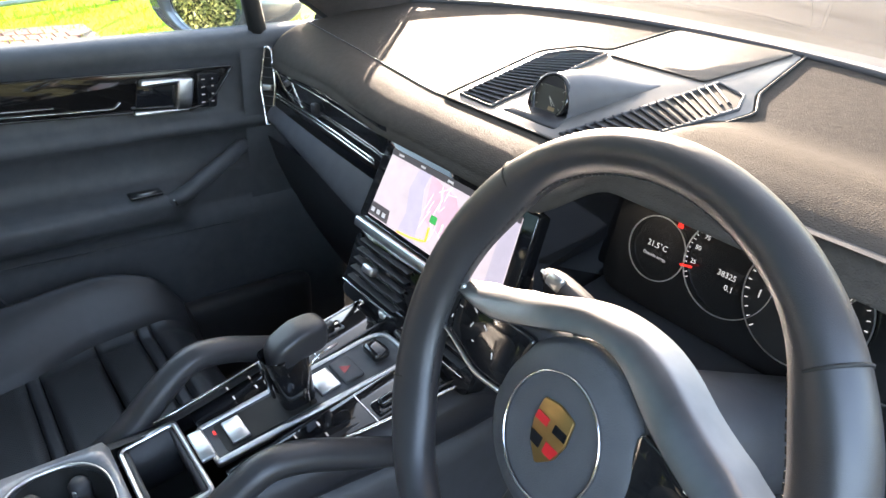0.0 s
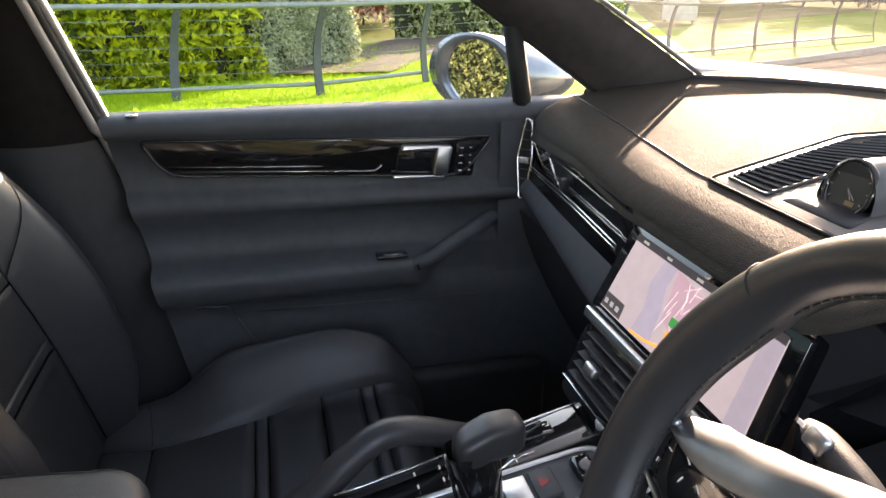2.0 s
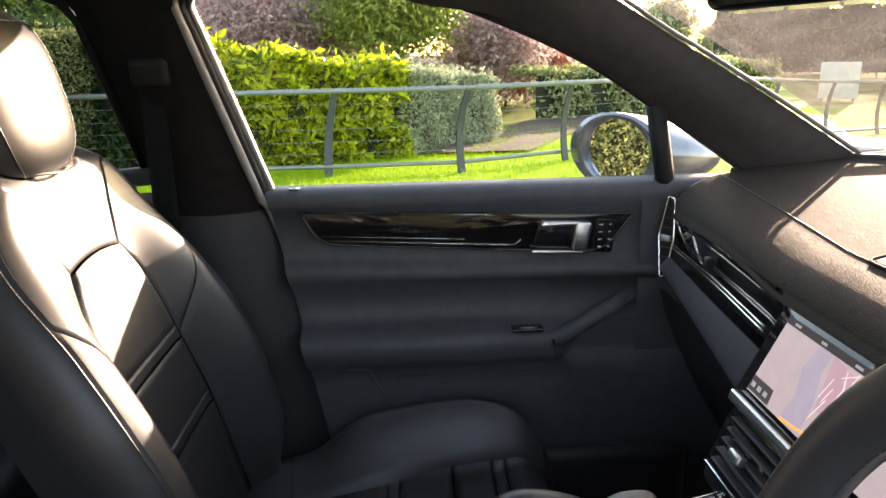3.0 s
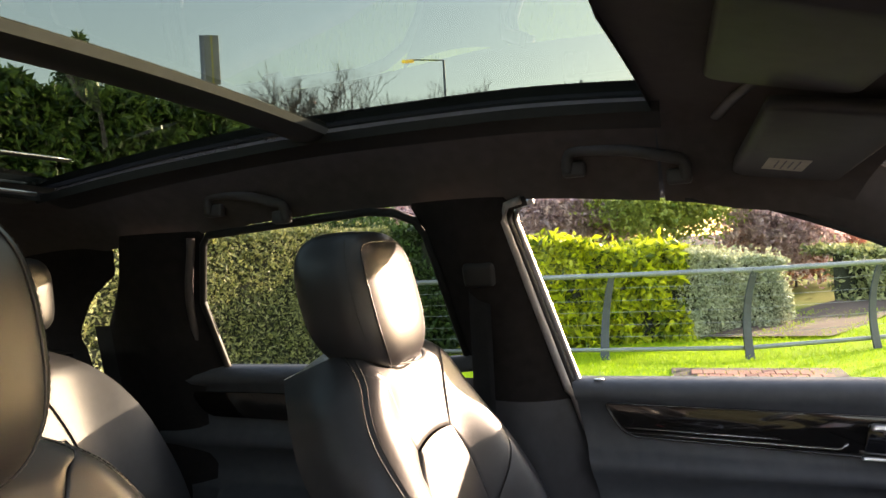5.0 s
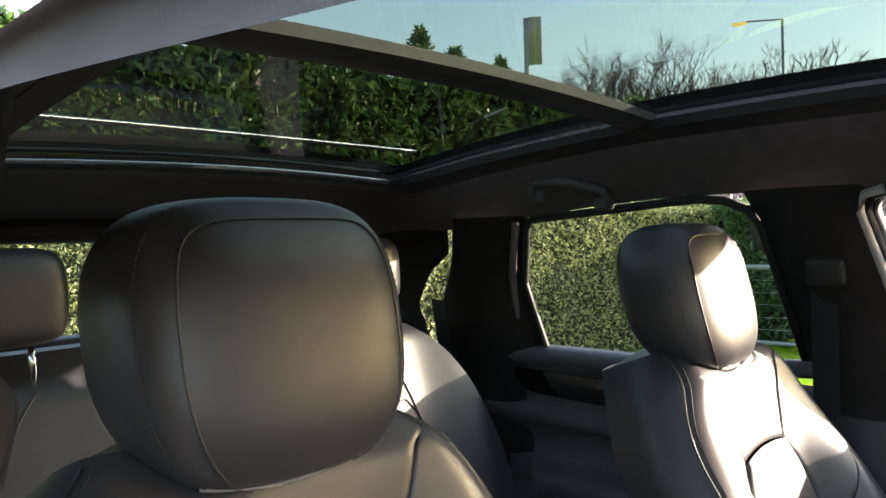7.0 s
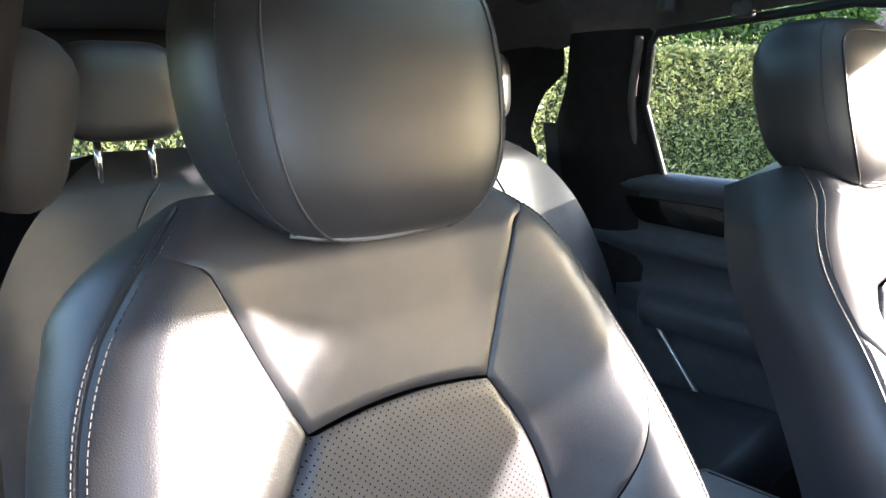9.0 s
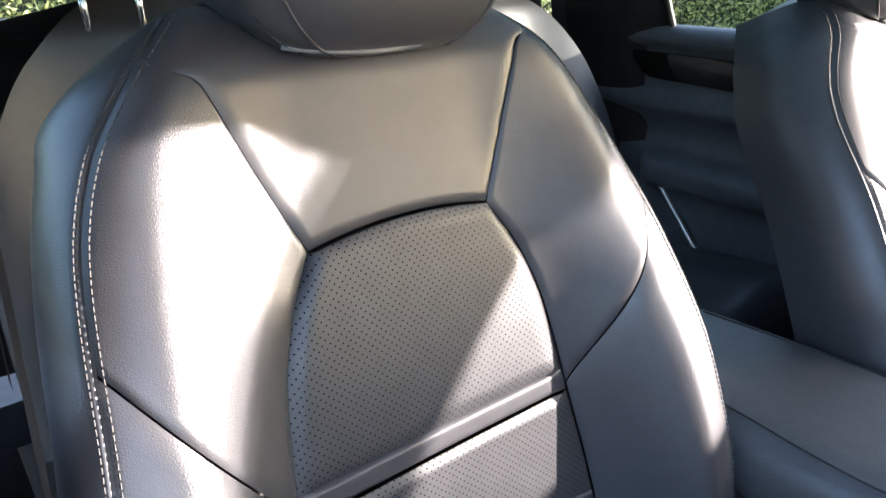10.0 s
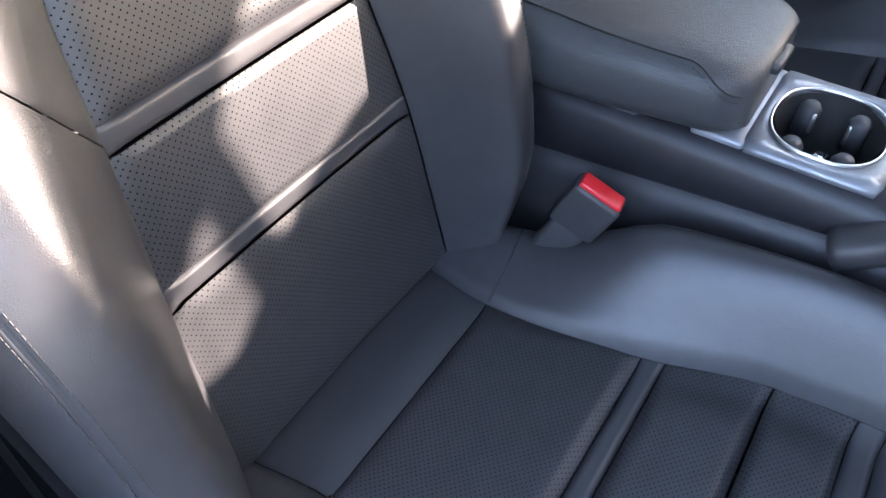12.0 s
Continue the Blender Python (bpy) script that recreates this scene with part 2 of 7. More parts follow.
def slab(outline, thick, m=None, bevel=0.0, seg=2, bm=None):
    """A flat outline (x, y pairs) with thickness along -z, its front face rounded off, laid at pose m."""
    b = bmesh.new()
    f = b.faces.new([b.verts.new((x, y, 0)) for x, y in outline])
    if f.normal.z < 0 or f.calc_area() == 0:
        f.normal_update()
        if f.normal.z < 0:
            f.normal_flip()
    r = bmesh.ops.extrude_face_region(b, geom=[f])
    vs = [v for v in r["geom"] if isinstance(v, bmesh.types.BMVert)]
    bmesh.ops.translate(b, vec=(0, 0, -thick), verts=vs)
    bmesh.ops.recalc_face_normals(b, faces=b.faces)
    if bevel:
        es = [e for e in b.edges if all(abs(v.co.z) < 1e-6 for v in e.verts)]
        bmesh.ops.bevel(b, geom=es, offset=bevel, segments=seg, profile=0.5, affect="EDGES")
    if m is not None:
        bmesh.ops.transform(b, matrix=m, verts=b.verts)
    return merge(bm, b)


def round_poly(pts, r, n=5):
    """An outline with rounded corners; r one radius or one per corner."""
    out, k = [], len(pts)
    for i in range(k):
        p, a, b = Vector(pts[i]), Vector(pts[i - 1]), Vector(pts[(i + 1) % k])
        rr = r[i] if isinstance(r, (list, tuple)) else r
        rr = min(rr, (a - p).length * 0.45, (b - p).length * 0.45)
        s, e = p + (a - p).normalized() * rr, p + (b - p).normalized() * rr
        for j in range(n + 1):
            t = j / n
            out.append(tuple((1 - t) ** 2 * s + 2 * t * (1 - t) * p + t * t * e))
    return out


def axes(o, x, y):
    """A pose with origin o, x axis along x and y axis nearest to y."""
    x = Vector(x).normalized()
    z = x.cross(Vector(y)).normalized()
    y = z.cross(x)
    m = Matrix((x, y, z)).transposed().to_4x4()
    m.translation = o
    return m


def yz(x):
    """A pose that lays (a, b) outlines at (y, z) on the plane at x, facing +x."""
    return Matrix(((0, 0, 1, x), (1, 0, 0, 0), (0, 1, 0, 0), (0, 0, 0, 1)))


def frame_band(outer, inner, thick, m, bm=None):
    """A ring between two outlines of equal count, with thickness along -z."""
    b = bm or bmesh.new()
    n = len(outer)
    rings = []
    for pts, z in ((outer, 0), (inner, 0), (inner, -thick), (outer, -thick)):
        rings.append([b.verts.new(m @ Vector((x, y, z))) for x, y in pts])
    for k in range(4):
        a, c = rings[k], rings[(k + 1) % 4]
        for i in range(n):
            b.faces.new([a[i], a[(i + 1) % n], c[(i + 1) % n], c[i]])
    return b


def offset_poly(pts, d):
    """The outline moved inwards by d (counter-clockwise outline)."""
    out, k = [], len(pts)
    area = sum(pts[i - 1][0] * pts[i][1] - pts[i][0] * pts[i - 1][1] for i in range(k))
    sg = 1 if area > 0 else -1
    for i in range(k):
        a, p, b = Vector(pts[i - 1]), Vector(pts[i]), Vector(pts[(i + 1) % k])
        t = (p - a).normalized() + (b - p).normalized()
        if t.length < 1e-6:
            t = b - a
        t.normalize()
        out.append((p.x - t.y * d * sg, p.y + t.x * d * sg))
    return out


# ---- front seats ----
SP0, SP1 = Vector((0, -0.352, 0.632)), Vector((0, -0.488, 1.285))     # foot and top of the backrest's middle line
SPD = (SP1 - SP0).normalized()
SPN = Vector((0, SPD.z, -SPD.y))                                       # forwards and slightly up
BW = [(0, 0.230), (0.25, 0.252), (0.5, 0.252), (0.7, 0.236), (0.82, 0.221), (0.90, 0.200), (0.96, 0.170), (1.03, 0.120)]
BF = [(0, 0.032), (0.5, 0.031), (0.8, 0.029), (0.9, 0.034), (0.95, 0.046), (0.985, 0.042), (1.01, 0.030), (1.03, 0.016)]           # bulge of the flanks
BB = [(0, 0.055), (0.2, 0.090), (0.35, 0.090), (0.5, 0.078), (0.7, 0.046), (0.85, 0.018), (1.0, 0.0)]
PCW = [(0, 0.166), (0.12, 0.159), (0.3, 0.150), (0.5, 0.132), (0.64, 0.119), (0.71, 0.104), (0.775, 0.080)]     # half width of the middle panel


def back_at(a, v, h=0.0):
    """A point of the backrest's front: a across, v from foot to top, h proud of the surface."""
    w, b = curve1(BW, v), curve1(BB, v)
    q = abs(a) / w
    f = b * sstep(max(0.36, curve1(PCW, v) / w - 0.06), 0.86, q) - lerp(0.010, 0.018, sstep(0.66, 0.85, v)) * max(0.0, (q - 0.82) / 0.18) ** 2
    f += 0.014 * math.sin(math.pi * min(1, v * 1.15)) - 0.006 * math.cos(min(1, q) * 1.57)
    p = SP0 + (SP1 - SP0) * v
    if v > 0.94:                                                      # the top rolls back
        k = (v - 0.94) / 0.10
        f -= 0.05 * k * k
    return Vector((a, 0, 0)) + p + SPN * (f + h)


def back_side(sg, v, g, h=0.0):
    """A point of the backrest's flank: g from the front edge (0) to the rear (1)."""
    w = curve1(BW, v)
    e = back_at(sg * w, v, 0.005)
    thick = lerp(0.15, 0.12, v)
    out = curve1(BF, v) * math.sin(min(1, g * 1.5) * 1.57) - 0.03 * g * g + h
    return e + Vector((sg * out, 0, 0)) - SPN * thick * g ** 1.3 - SPD * 0.02 * g ** 1.3


def coons(bot, top, lef, rig, s, t):
    """Blend of four edge functions in the plane of parameters."""
    c00, c10, c01, c11 = bot(0), bot(1), top(0), top(1)
    return tuple((1 - t) * bot(s)[i] + t * top(s)[i] + (1 - s) * lef(t)[i] + s * rig(t)[i]
                 - ((1 - s) * (1 - t) * c00[i] + s * (1 - t) * c10[i] + (1 - s) * t * c01[i] + s * t * c11[i]) for i in (0, 1))


def pad(surface, quad, puff, nu, nv, edge=0.10, sink=0.004):
    """An upholstered panel on a surface(a, v, h), bounded by four edges, its rim sunk into the seam.
    edge and sink: one number, or one for the sides and one for the ends (then sink is the height of the rim)."""
    ei, ej = edge if isinstance(edge, tuple) else (edge, edge)
    hi, hj = sink if isinstance(sink, tuple) else (-sink, -sink)
    def fn(i, j):
        k = min(1.0, min(i, 1 - i) / ei) ** 0.5
        l = min(1.0, min(j, 1 - j) / ej) ** 0.5
        a, v = coons(*quad, i, j)
        return surface(a, v, min(lerp(hi, puff, k), lerp(hj, puff, l)))
    def uvfn(i, j):
        a, v = coons(*quad, i, j)
        return (a, v * 0.66)
    return grid(fn, nu, nv, uvfn=uvfn)


def line(p, q):
    return lambda t: (lerp(p[0], q[0], t), lerp(p[1], q[1], t))


def stitches(pts, r, length, gap, parent, name="stitching"):
    """A row of short raised stitches along pts."""
    bm = bmesh.new()
    acc, nxt = 0.0, 0.0
    for a, b in zip(pts, pts[1:]):
        d = (b - a).length
        while nxt < acc + d:
            s = a.lerp(b, (nxt - acc) / d)
            e = s + (b - a).normalized() * length
            tube([s, e], r, 4, bm=bm)
            nxt += length + gap
        acc += d
    return part(name, bm, THREAD, parent, "pale grey twin stitching", False)


def front_seat(name, cx, sg, shift, label, head_shift=(0, 0, 0), lean=0.0):
    """A front seat centred at cx; sg is +1 where its door is on the +x side; lean reclines it further."""
    base = Vector((cx, 0.0, 0.30)) + Vector(shift)
    seat = thing(name, base, label, "car seat", "front seats")
    T = Matrix.Translation(Vector((cx, 0, 0)) + Vector(shift)) @ Matrix(((sg, 0, 0, 0), (0, 1, -lean, 1.25 * lean), (0, 0, 1, 0), (0, 0, 0, 1)))

    def put(pname, bm, m, lab="", parent=None):
        bmesh.ops.transform(bm, matrix=T, verts=bm.verts)
        return part(pname, bm, m, parent or seat, lab)

    # middle panel of the backrest: perforated fields with two raised bands between them
    bands = ((0.0, 0.307, PERF), (0.309, 0.339, LEATHER_PLAIN), (0.341, 0.500, PERF), (0.502, 0.532, LEATHER_PLAIN), (0.534, 0.772, PERF))
    for k, (v0, v1, m) in enumerate(bands):
        wl = lambda v: curve1(PCW, v)
        arch = 0.012 if k == 4 else 0.0
        topf = lambda s, v1=v1, arch=arch: (lerp(-wl(v1), wl(v1), s), v1 + arch * (1 - (2 * s - 1) ** 2))
        quad = (line((-wl(v0), v0), (wl(v0), v0)), topf, lambda t, v0=v0, v1=v1: (-wl(lerp(v0, v1, t)), lerp(v0, v1, t)), lambda t, v0=v0, v1=v1: (wl(lerp(v0, v1, t)), lerp(v0, v1, t)))
        big = m is PERF
        bm = pad(back_at, quad, 0.011 if big else 0.0085, 38, 22 if big else 8, (0.060, 0.030) if big else (0.060, 0.16), (0.0015, 0.0080) if big else (0.0015, 0.0045))
        put("backrest_panel" if big else "backrest_band", bm, m, "perforated black leather middle panel" if big else "smooth leather band across the backrest")
    # shoulder panel above it
    def shoulder(v):
        w = curve1(BW, v) - 0.001
        return min(lerp(lerp(0.080, 0.140, (max(0.0, v - 0.775) / 0.22) ** 0.92), w, sstep(0.955, 0.985, v)), w)
    quad = (lambda s: (lerp(-0.080, 0.080, s), 0.7750 + 0.012 * (1 - (2 * s - 1) ** 2)), line((-0.119, 1.03), (0.119, 1.03)),
            lambda t: (-shoulder(lerp(0.7750, 1.03, t)), lerp(0.7750, 1.03, t)), lambda t: (shoulder(lerp(0.7750, 1.03, t)), lerp(0.7750, 1.03, t)))
    put("shoulder_panel", pad(back_at, quad, 0.005, 40, 36, 0.022, -0.0028), LEATHER_PLAIN)
    # bolsters: upper and lower on both sides
    for s2 in (-1, 1):
        def inner(v):
            return curve1(PCW, v) + 0.0008 if v < 0.775 else shoulder(v) + 0.0008
        q_up = (line((s2 * inner(0.515), 0.515), (s2 * curve1(BW, 0.74), 0.74)), line((s2 * inner(0.985), 0.985), (s2 * curve1(BW, 0.985), 0.985)),
                lambda t, s2=s2: (s2 * inner(lerp(0.515, 0.985, t)), lerp(0.515, 0.985, t)), lambda t, s2=s2: (s2 * curve1(BW, lerp(0.74, 0.985, t)), lerp(0.74, 0.985, t)))
        q_lo = (line((s2 * inner(0.0), 0.0), (s2 * curve1(BW, 0.0), 0.0)), line((s2 * inner(0.512), 0.512), (s2 * curve1(BW, 0.737), 0.737)),
                lambda t, s2=s2: (s2 * inner(lerp(0, 0.512, t)), lerp(0, 0.512, t)), lambda t, s2=s2: (s2 * curve1(BW, lerp(0, 0.737, t)), lerp(0, 0.737, t)))
        put("backrest_bolster", pad(back_at, q_up, 0.005, 36, 40, 0.024, -0.0028), LEATHER)
        put("backrest_bolster", pad(back_at, q_lo, 0.005, 36, 40, 0.024, -0.0028), LEATHER)
        side = grid(lambda i, j, s2=s2: back_side(s2, j * 1.03, i, -0.002 * (1 - min(1, i / 0.06))), 24, 64)
        put("backrest_flank", side, LEATHER)
        # piping and stitching along the front edge
        edge = [T @ (back_at(s2 * curve1(BW, 0.02 + 1.0 * k / 60), 0.02 + 1.0 * k / 60) + SPN * 0.0018 + Vector((s2 * 0.0005, 0, 0))) for k in range(61)]
        part("piping", tube(edge, 0.0023, 6), LEATHER_PLAIN, seat)
        row = [T @ (back_at(s2 * (curve1(BW, 0.02 + 1.0 * k / 60) - 0.0045), 0.02 + 1.0 * k / 60) + SPN * 0.0055) for k in range(61)]
        stitches(row, 0.0006, 0.0034, 0.0016, seat)
        row = [T @ back_side(s2, 0.02 + 1.0 * k / 60, 0.028, 0.0010) for k in range(61)]
        stitches(row, 0.0006, 0.0034, 0.0016, seat)
    # back shell
    def shell(i, j):
        v = j * 1.03
        a = (2 * i - 1)
        l, r = back_side(-1, v, 1.0), back_side(1, v, 1.0)
        return l.lerp(r, i) - SPN * 0.03 * (1 - a * a)
    put("seat_back_shell", grid(shell, 10, 14), PLASTIC, "black plastic shell behind the backrest")
    top = grid(lambda i, j: back_at(lerp(-1, 1, i) * curve1(BW, 1.03), 1.03, 0.004).lerp(back_side(1 if i > 0.5 else -1, 1.03, 1.0) if i in (0, 1) else back_side(-1, 1.03, 1.0).lerp(back_side(1, 1.03, 1.0), i), j) + Vector((0, 0, 0.022 * math.sin(math.pi * j) * math.sin(math.pi * i) ** 0.7)), 14, 8)
    put("backrest_top", top, LEATHER_PLAIN)

    # head restraint
    HC = Vector((-0.012, -0.520, 1.366)) + Vector(head_shift)
    def head(i, j, inset=0.0):
        th, ph = (i - 0.5) * 2 * math.pi, (j - 0.5) * math.pi
        def se(c, e):
            return math.copysign(abs(c) ** e, c)
        cx_, cz_ = se(math.cos(ph), 0.56), se(math.sin(ph), 0.68)
        w = 0.129 - 0.012 * max(0.0, -math.sin(ph))
        x = w * cx_ * se(math.sin(th), 0.60)
        y = (0.064 if math.cos(th) > 0 else 0.075) * cx_ * se(math.cos(th), 0.62)
        z = 0.108 * cz_
        y += -0.016 * (x / 0.13) ** 2 + 0.10 * z * 0.0
        return HC + Vector((x, y - 0.16 * z, z))
    shell_h = grid(lambda i, j: head(i, j), 48, 28, close_u=True)
    hr = put("headrest", shell_h, LEATHER_PLAIN, "rounded black leather head restraint")
    # front face of the head restraint, bounded by a piped seam, and a stitched seam on each side
    def proud(i, j, d=0.0007):
        p = head(i, j)
        return T @ (p + (p - HC - Vector((0, -0.16 * (p.z - HC.z), 0))).normalized() * d)
    seam = [(0.5 - 0.107, 0.10 + 0.53 * k / 24) for k in range(25)]
    seam += [(0.5 - 0.107 * abs(math.cos(math.pi * k / 32)) ** 0.62 * (1 if k < 16 else -1), 0.63 + 0.145 * math.sin(math.pi * k / 32) ** 0.62) for k in range(1, 32)]
    seam += [(0.5 + 0.107, 0.63 - 0.53 * k / 24) for k in range(25)]
    part("headrest_seam", tube([proud(*q) for q in seam], 0.0011, 6), LEATHER_PLAIN, hr)
    for xs in (-1, 1):
        for off in (0.170,):
            stitches([proud(0.5 + xs * off, 0.10 + 0.74 * k / 40) for k in range(41)], 0.0005, 0.004, 0.0022, hr)
    collar = bmesh.new()
    box((0.12, 0.05, 0.02), T @ pose(0, -0.508, 1.272), 0.008, 3, collar)
    part("headrest_collar", collar, LEATHER_PLAIN, seat)
    tr = [T @ Vector((x, -0.466 - 0.02 * (x / 0.07) ** 2, 1.264 + 0.006 * (x / 0.07) ** 2)) for x in [-0.07 + 0.01 * k for k in range(15)]]
    part("headrest_guide", tube(tr, 0.004, 8, flat=0.5), mat("grey_slot_" + name, (0.16, 0.155, 0.15), 0.5), seat, "pale grey slot under the head restraint")

    # cushion
    CW = [(0, 0.225), (0.3, 0.262), (0.7, 0.278), (0.92, 0.262), (1.0, 0.240)]
    cwf = lambda t: curve1([(0, 0.150), (0.19, 0.135), (0.47, 0.150), (0.70, 0.180), (1, 0.186)], t)
    def cush(a, t, h=0.0):
        w = curve1(CW, t)
        q = abs(a) / w
        z = 0.622 + 0.040 * t + 0.108 * sstep(max(0.42, cwf(t) / w - 0.08), 0.90, q) * curve1([(0, 0.30), (0.22, 0.34), (0.45, 0.95), (0.75, 1.0), (1, 0.62)], t)
        z -= 0.03 * max(0.0, (q - 0.88) / 0.12) ** 2
        y = -0.375 + 0.580 * t
        if t > 0.9:
            z -= 0.08 * ((t - 0.9) / 0.1) ** 2 * 0.5
        return Vector((a, y, z + h))
    cb = ((0.0, 0.185, LEATHER_PLAIN), (0.187, 0.486, PERF), (0.488, 0.526, LEATHER_PLAIN), (0.528, 0.695, PERF), (0.699, 0.825, PERF), (0.827, 0.868, LEATHER_PLAIN), (0.870, 1.0, LEATHER))
    for v0, v1, m in cb:
        quad = (line((-cwf(v0), v0), (cwf(v0), v0)), line((-cwf(v1), v1), (cwf(v1), v1)), lambda t, v0=v0, v1=v1: (-cwf(lerp(v0, v1, t)), lerp(v0, v1, t)), lambda t, v0=v0, v1=v1: (cwf(lerp(v0, v1, t)), lerp(v0, v1, t)))
        big = m is not LEATHER_PLAIN
        put("cushion_panel" if big else "cushion_band", pad(cush, quad, (0.011 if v0 > 0.49 else 0.006) if big else 0.004, 22, 16 if big else 6, 0.12 if v0 > 0.49 and big else 0.06, 0.003), m)
    for s2 in (-1, 1):
        quad = (line((s2 * (cwf(0) + 0.0008), 0.0), (s2 * curve1(CW, 0), 0.0)), line((s2 * (cwf(1) + 0.0008), 1.0), (s2 * curve1(CW, 1.0), 1.0)),
                lambda t, s2=s2: (s2 * (cwf(t) + 0.0008), t), lambda t, s2=s2: (s2 * curve1(CW, t), t))
        put("cushion_bolster", pad(cush, quad, 0.006, 18, 26, 0.08), LEATHER)
        def cside(i, j, s2=s2):
            e = cush(s2 * curve1(CW, j), j)
            return e + Vector((s2 * 0.012 * math.sin(i * 2.4), 0, -0.16 * i))
        put("cushion_flank", grid(cside, 8, 22), LEATHER)
        row = [T @ (cush(s2 * (curve1(CW, k / 40) - 0.006), k / 40) + Vector((0, 0, 0.004))) for k in range(41)]
        stitches(row, 0.0006, 0.0040, 0.0022, seat)
        edge = [T @ (cush(s2 * (cwf(0.19) + (curve1(CW, 0.19) - cwf(0.19)) * k / 12), 0.19 - 0.03 * (k / 12) ** 2) + Vector((0, 0, 0.0058))) for k in range(13)]
        part("cushion_seam", tube(edge, 0.0012, 5), RUBBER, seat, "dark seam across the bolster")
        edge = [T @ (cush(s2 * (curve1(CW, k / 40) - 0.001), k / 40) + Vector((0, 0, 0.001))) for k in range(41)]
        part("piping", tube(edge, 0.0023, 6), LEATHER_PLAIN, seat)
    def cfront(i, j):
        e = cush(lerp(-1, 1, i) * curve1(CW, 1.0), 1.0)
        return e + Vector((0, 0.02 * math.sin(j * 2.6), -0.15 * j))
    put("cushion_front", grid(cfront, 16, 8), LEATHER)
    put("seat_base", box((0.40, 0.44, 0.16), pose(0, -0.07, 0.40), 0.02), PLASTIC, "black plastic seat base on the floor rails")
    for s2 in (-1, 1):
        put("seat_rail", box((0.04, 0.56, 0.03), pose(s2 * 0.17, -0.07, 0.316), 0.004), PLASTIC)
    return seat


front_seat("driver_seat", 0.400, 1, (0, 0, -0.006), "black leather driver's seat with perforated middle panels and pale stitching")
front_seat("passenger_seat", -0.385, -1, (0, 0.045, -0.036), "black leather front passenger seat with perforated middle panels beside the console", (-0.014, -0.010, 0.004), 0.055)

# ---- cabin shell ----
def sill_x(z):
    """Distance of the glass line from the car's middle: it leans in towards the roof."""
    return 0.77 - (z - 1.12) * 0.305


WTOP = [(-2.1, 1.33), (-1.6, 1.40), (-1.43, 1.425), (-1.13, 1.452), (-0.65, 1.482), (-0.3, 1.478), (-0.12, 1.464), (0.07, 1.440), (0.17, 1.405), (0.31, 1.343), (0.43, 1.275), (0.53, 1.20), (0.66, 1.095)]
HEAD_Y = 0.33
ROOFZ = [(-2.1, 1.45), (-1.5, 1.535), (-1.27, 1.566), (-0.95, 1.605), (-0.6, 1.629), (-0.3, 1.634), (-0.04, 1.622), (0.15, 1.592), (0.33, 1.545)]


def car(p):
    """Piecewise warp that fits the body side's first measures to the camera's view."""
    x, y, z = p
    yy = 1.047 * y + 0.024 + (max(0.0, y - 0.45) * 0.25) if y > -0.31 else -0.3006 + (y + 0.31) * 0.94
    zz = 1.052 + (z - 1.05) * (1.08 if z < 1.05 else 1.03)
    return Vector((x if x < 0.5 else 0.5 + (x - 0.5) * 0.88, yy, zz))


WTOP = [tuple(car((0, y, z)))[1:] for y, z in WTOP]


def roof_z(y):
    return curve1(ROOFZ, y)


def roof_pt(x, y):
    """Inner skin of the roof, from the middle out to the window tops."""
    a = abs(x)
    z = roof_z(y)
    if a <= 0.45:
        return Vector((x, y, z + 0.014 * (1 - (a / 0.45) ** 2)))
    zt = curve1(WTOP, min(y, 0.09))
    xt = sill_x(zt)
    k = (a - 0.45) / (0.66 - 0.45)
    return Vector((math.copysign(lerp(0.45, xt, k), x), y, lerp(z, zt, k ** 1.9)))


solid("floor", box((1.56, 3.0, 0.04), pose(0, -0.40, 0.28), 0.01), CARPET, "black carpeted car floor", kind="structure")
solid("bulkhead_wall", box((1.5, 0.04, 0.80), pose(0, 1.10, 0.74, -10), 0.01), PLASTIC, "black bulkhead behind the dashboard", kind="structure")

roof = bmesh.new()
OPEN_F, OPEN_R = -0.040, -1.275


def open_front(x):
    """The front edge of the roof opening, bowed back at the roof console."""
    return -0.083 + 0.080 * max(0.0, -x, x - 0.15)


for s in (-1, 1):                                                     # strips beside the glass
    grid(lambda i, j, s=s: roof_pt(s * lerp(0.532 if s < 0 else 0.41, 0.66, i), lerp(OPEN_R, OPEN_F, j)) - Vector((0, 0, 0.018 if s > 0 else 0)), 10, 30, bm=roof)
grid(lambda i, j: roof_pt(lerp(-0.66, 0.66, i), lerp(open_front(lerp(-0.66, 0.66, i)), HEAD_Y - 0.02 * (2 * i - 1) ** 2 - 0.05 * abs(2 * i - 1) ** 3, j)) + Vector((0, 0, -0.035 * j * j)), 40, 10, bm=roof)
grid(lambda i, j: roof_pt(lerp(-0.66, 0.66, i), lerp(-2.05, OPEN_R, j)), 40, 10, bm=roof)
grid(lambda i, j: roof_pt(lerp(0.66, 0.70, i), lerp(-2.05, -0.235, j)) - Vector((0, 0, 0.018)), 4, 30, bm=roof)
solid("ceiling", roof, CLOTH, "dark charcoal cloth headlining of the car roof", kind="structure")
skin = grid(lambda i, j: roof_pt(lerp(-0.68, 0.68, i), lerp(OPEN_F, 0.34, j)) + Vector((0, 0, 0.06 - 0.05 * j)), 24, 8)
grid(lambda i, j: roof_pt(lerp(-0.68, 0.68, i), lerp(-2.12, OPEN_R - 0.02, j)) + Vector((0, 0, 0.05)), 24, 8, bm=skin)
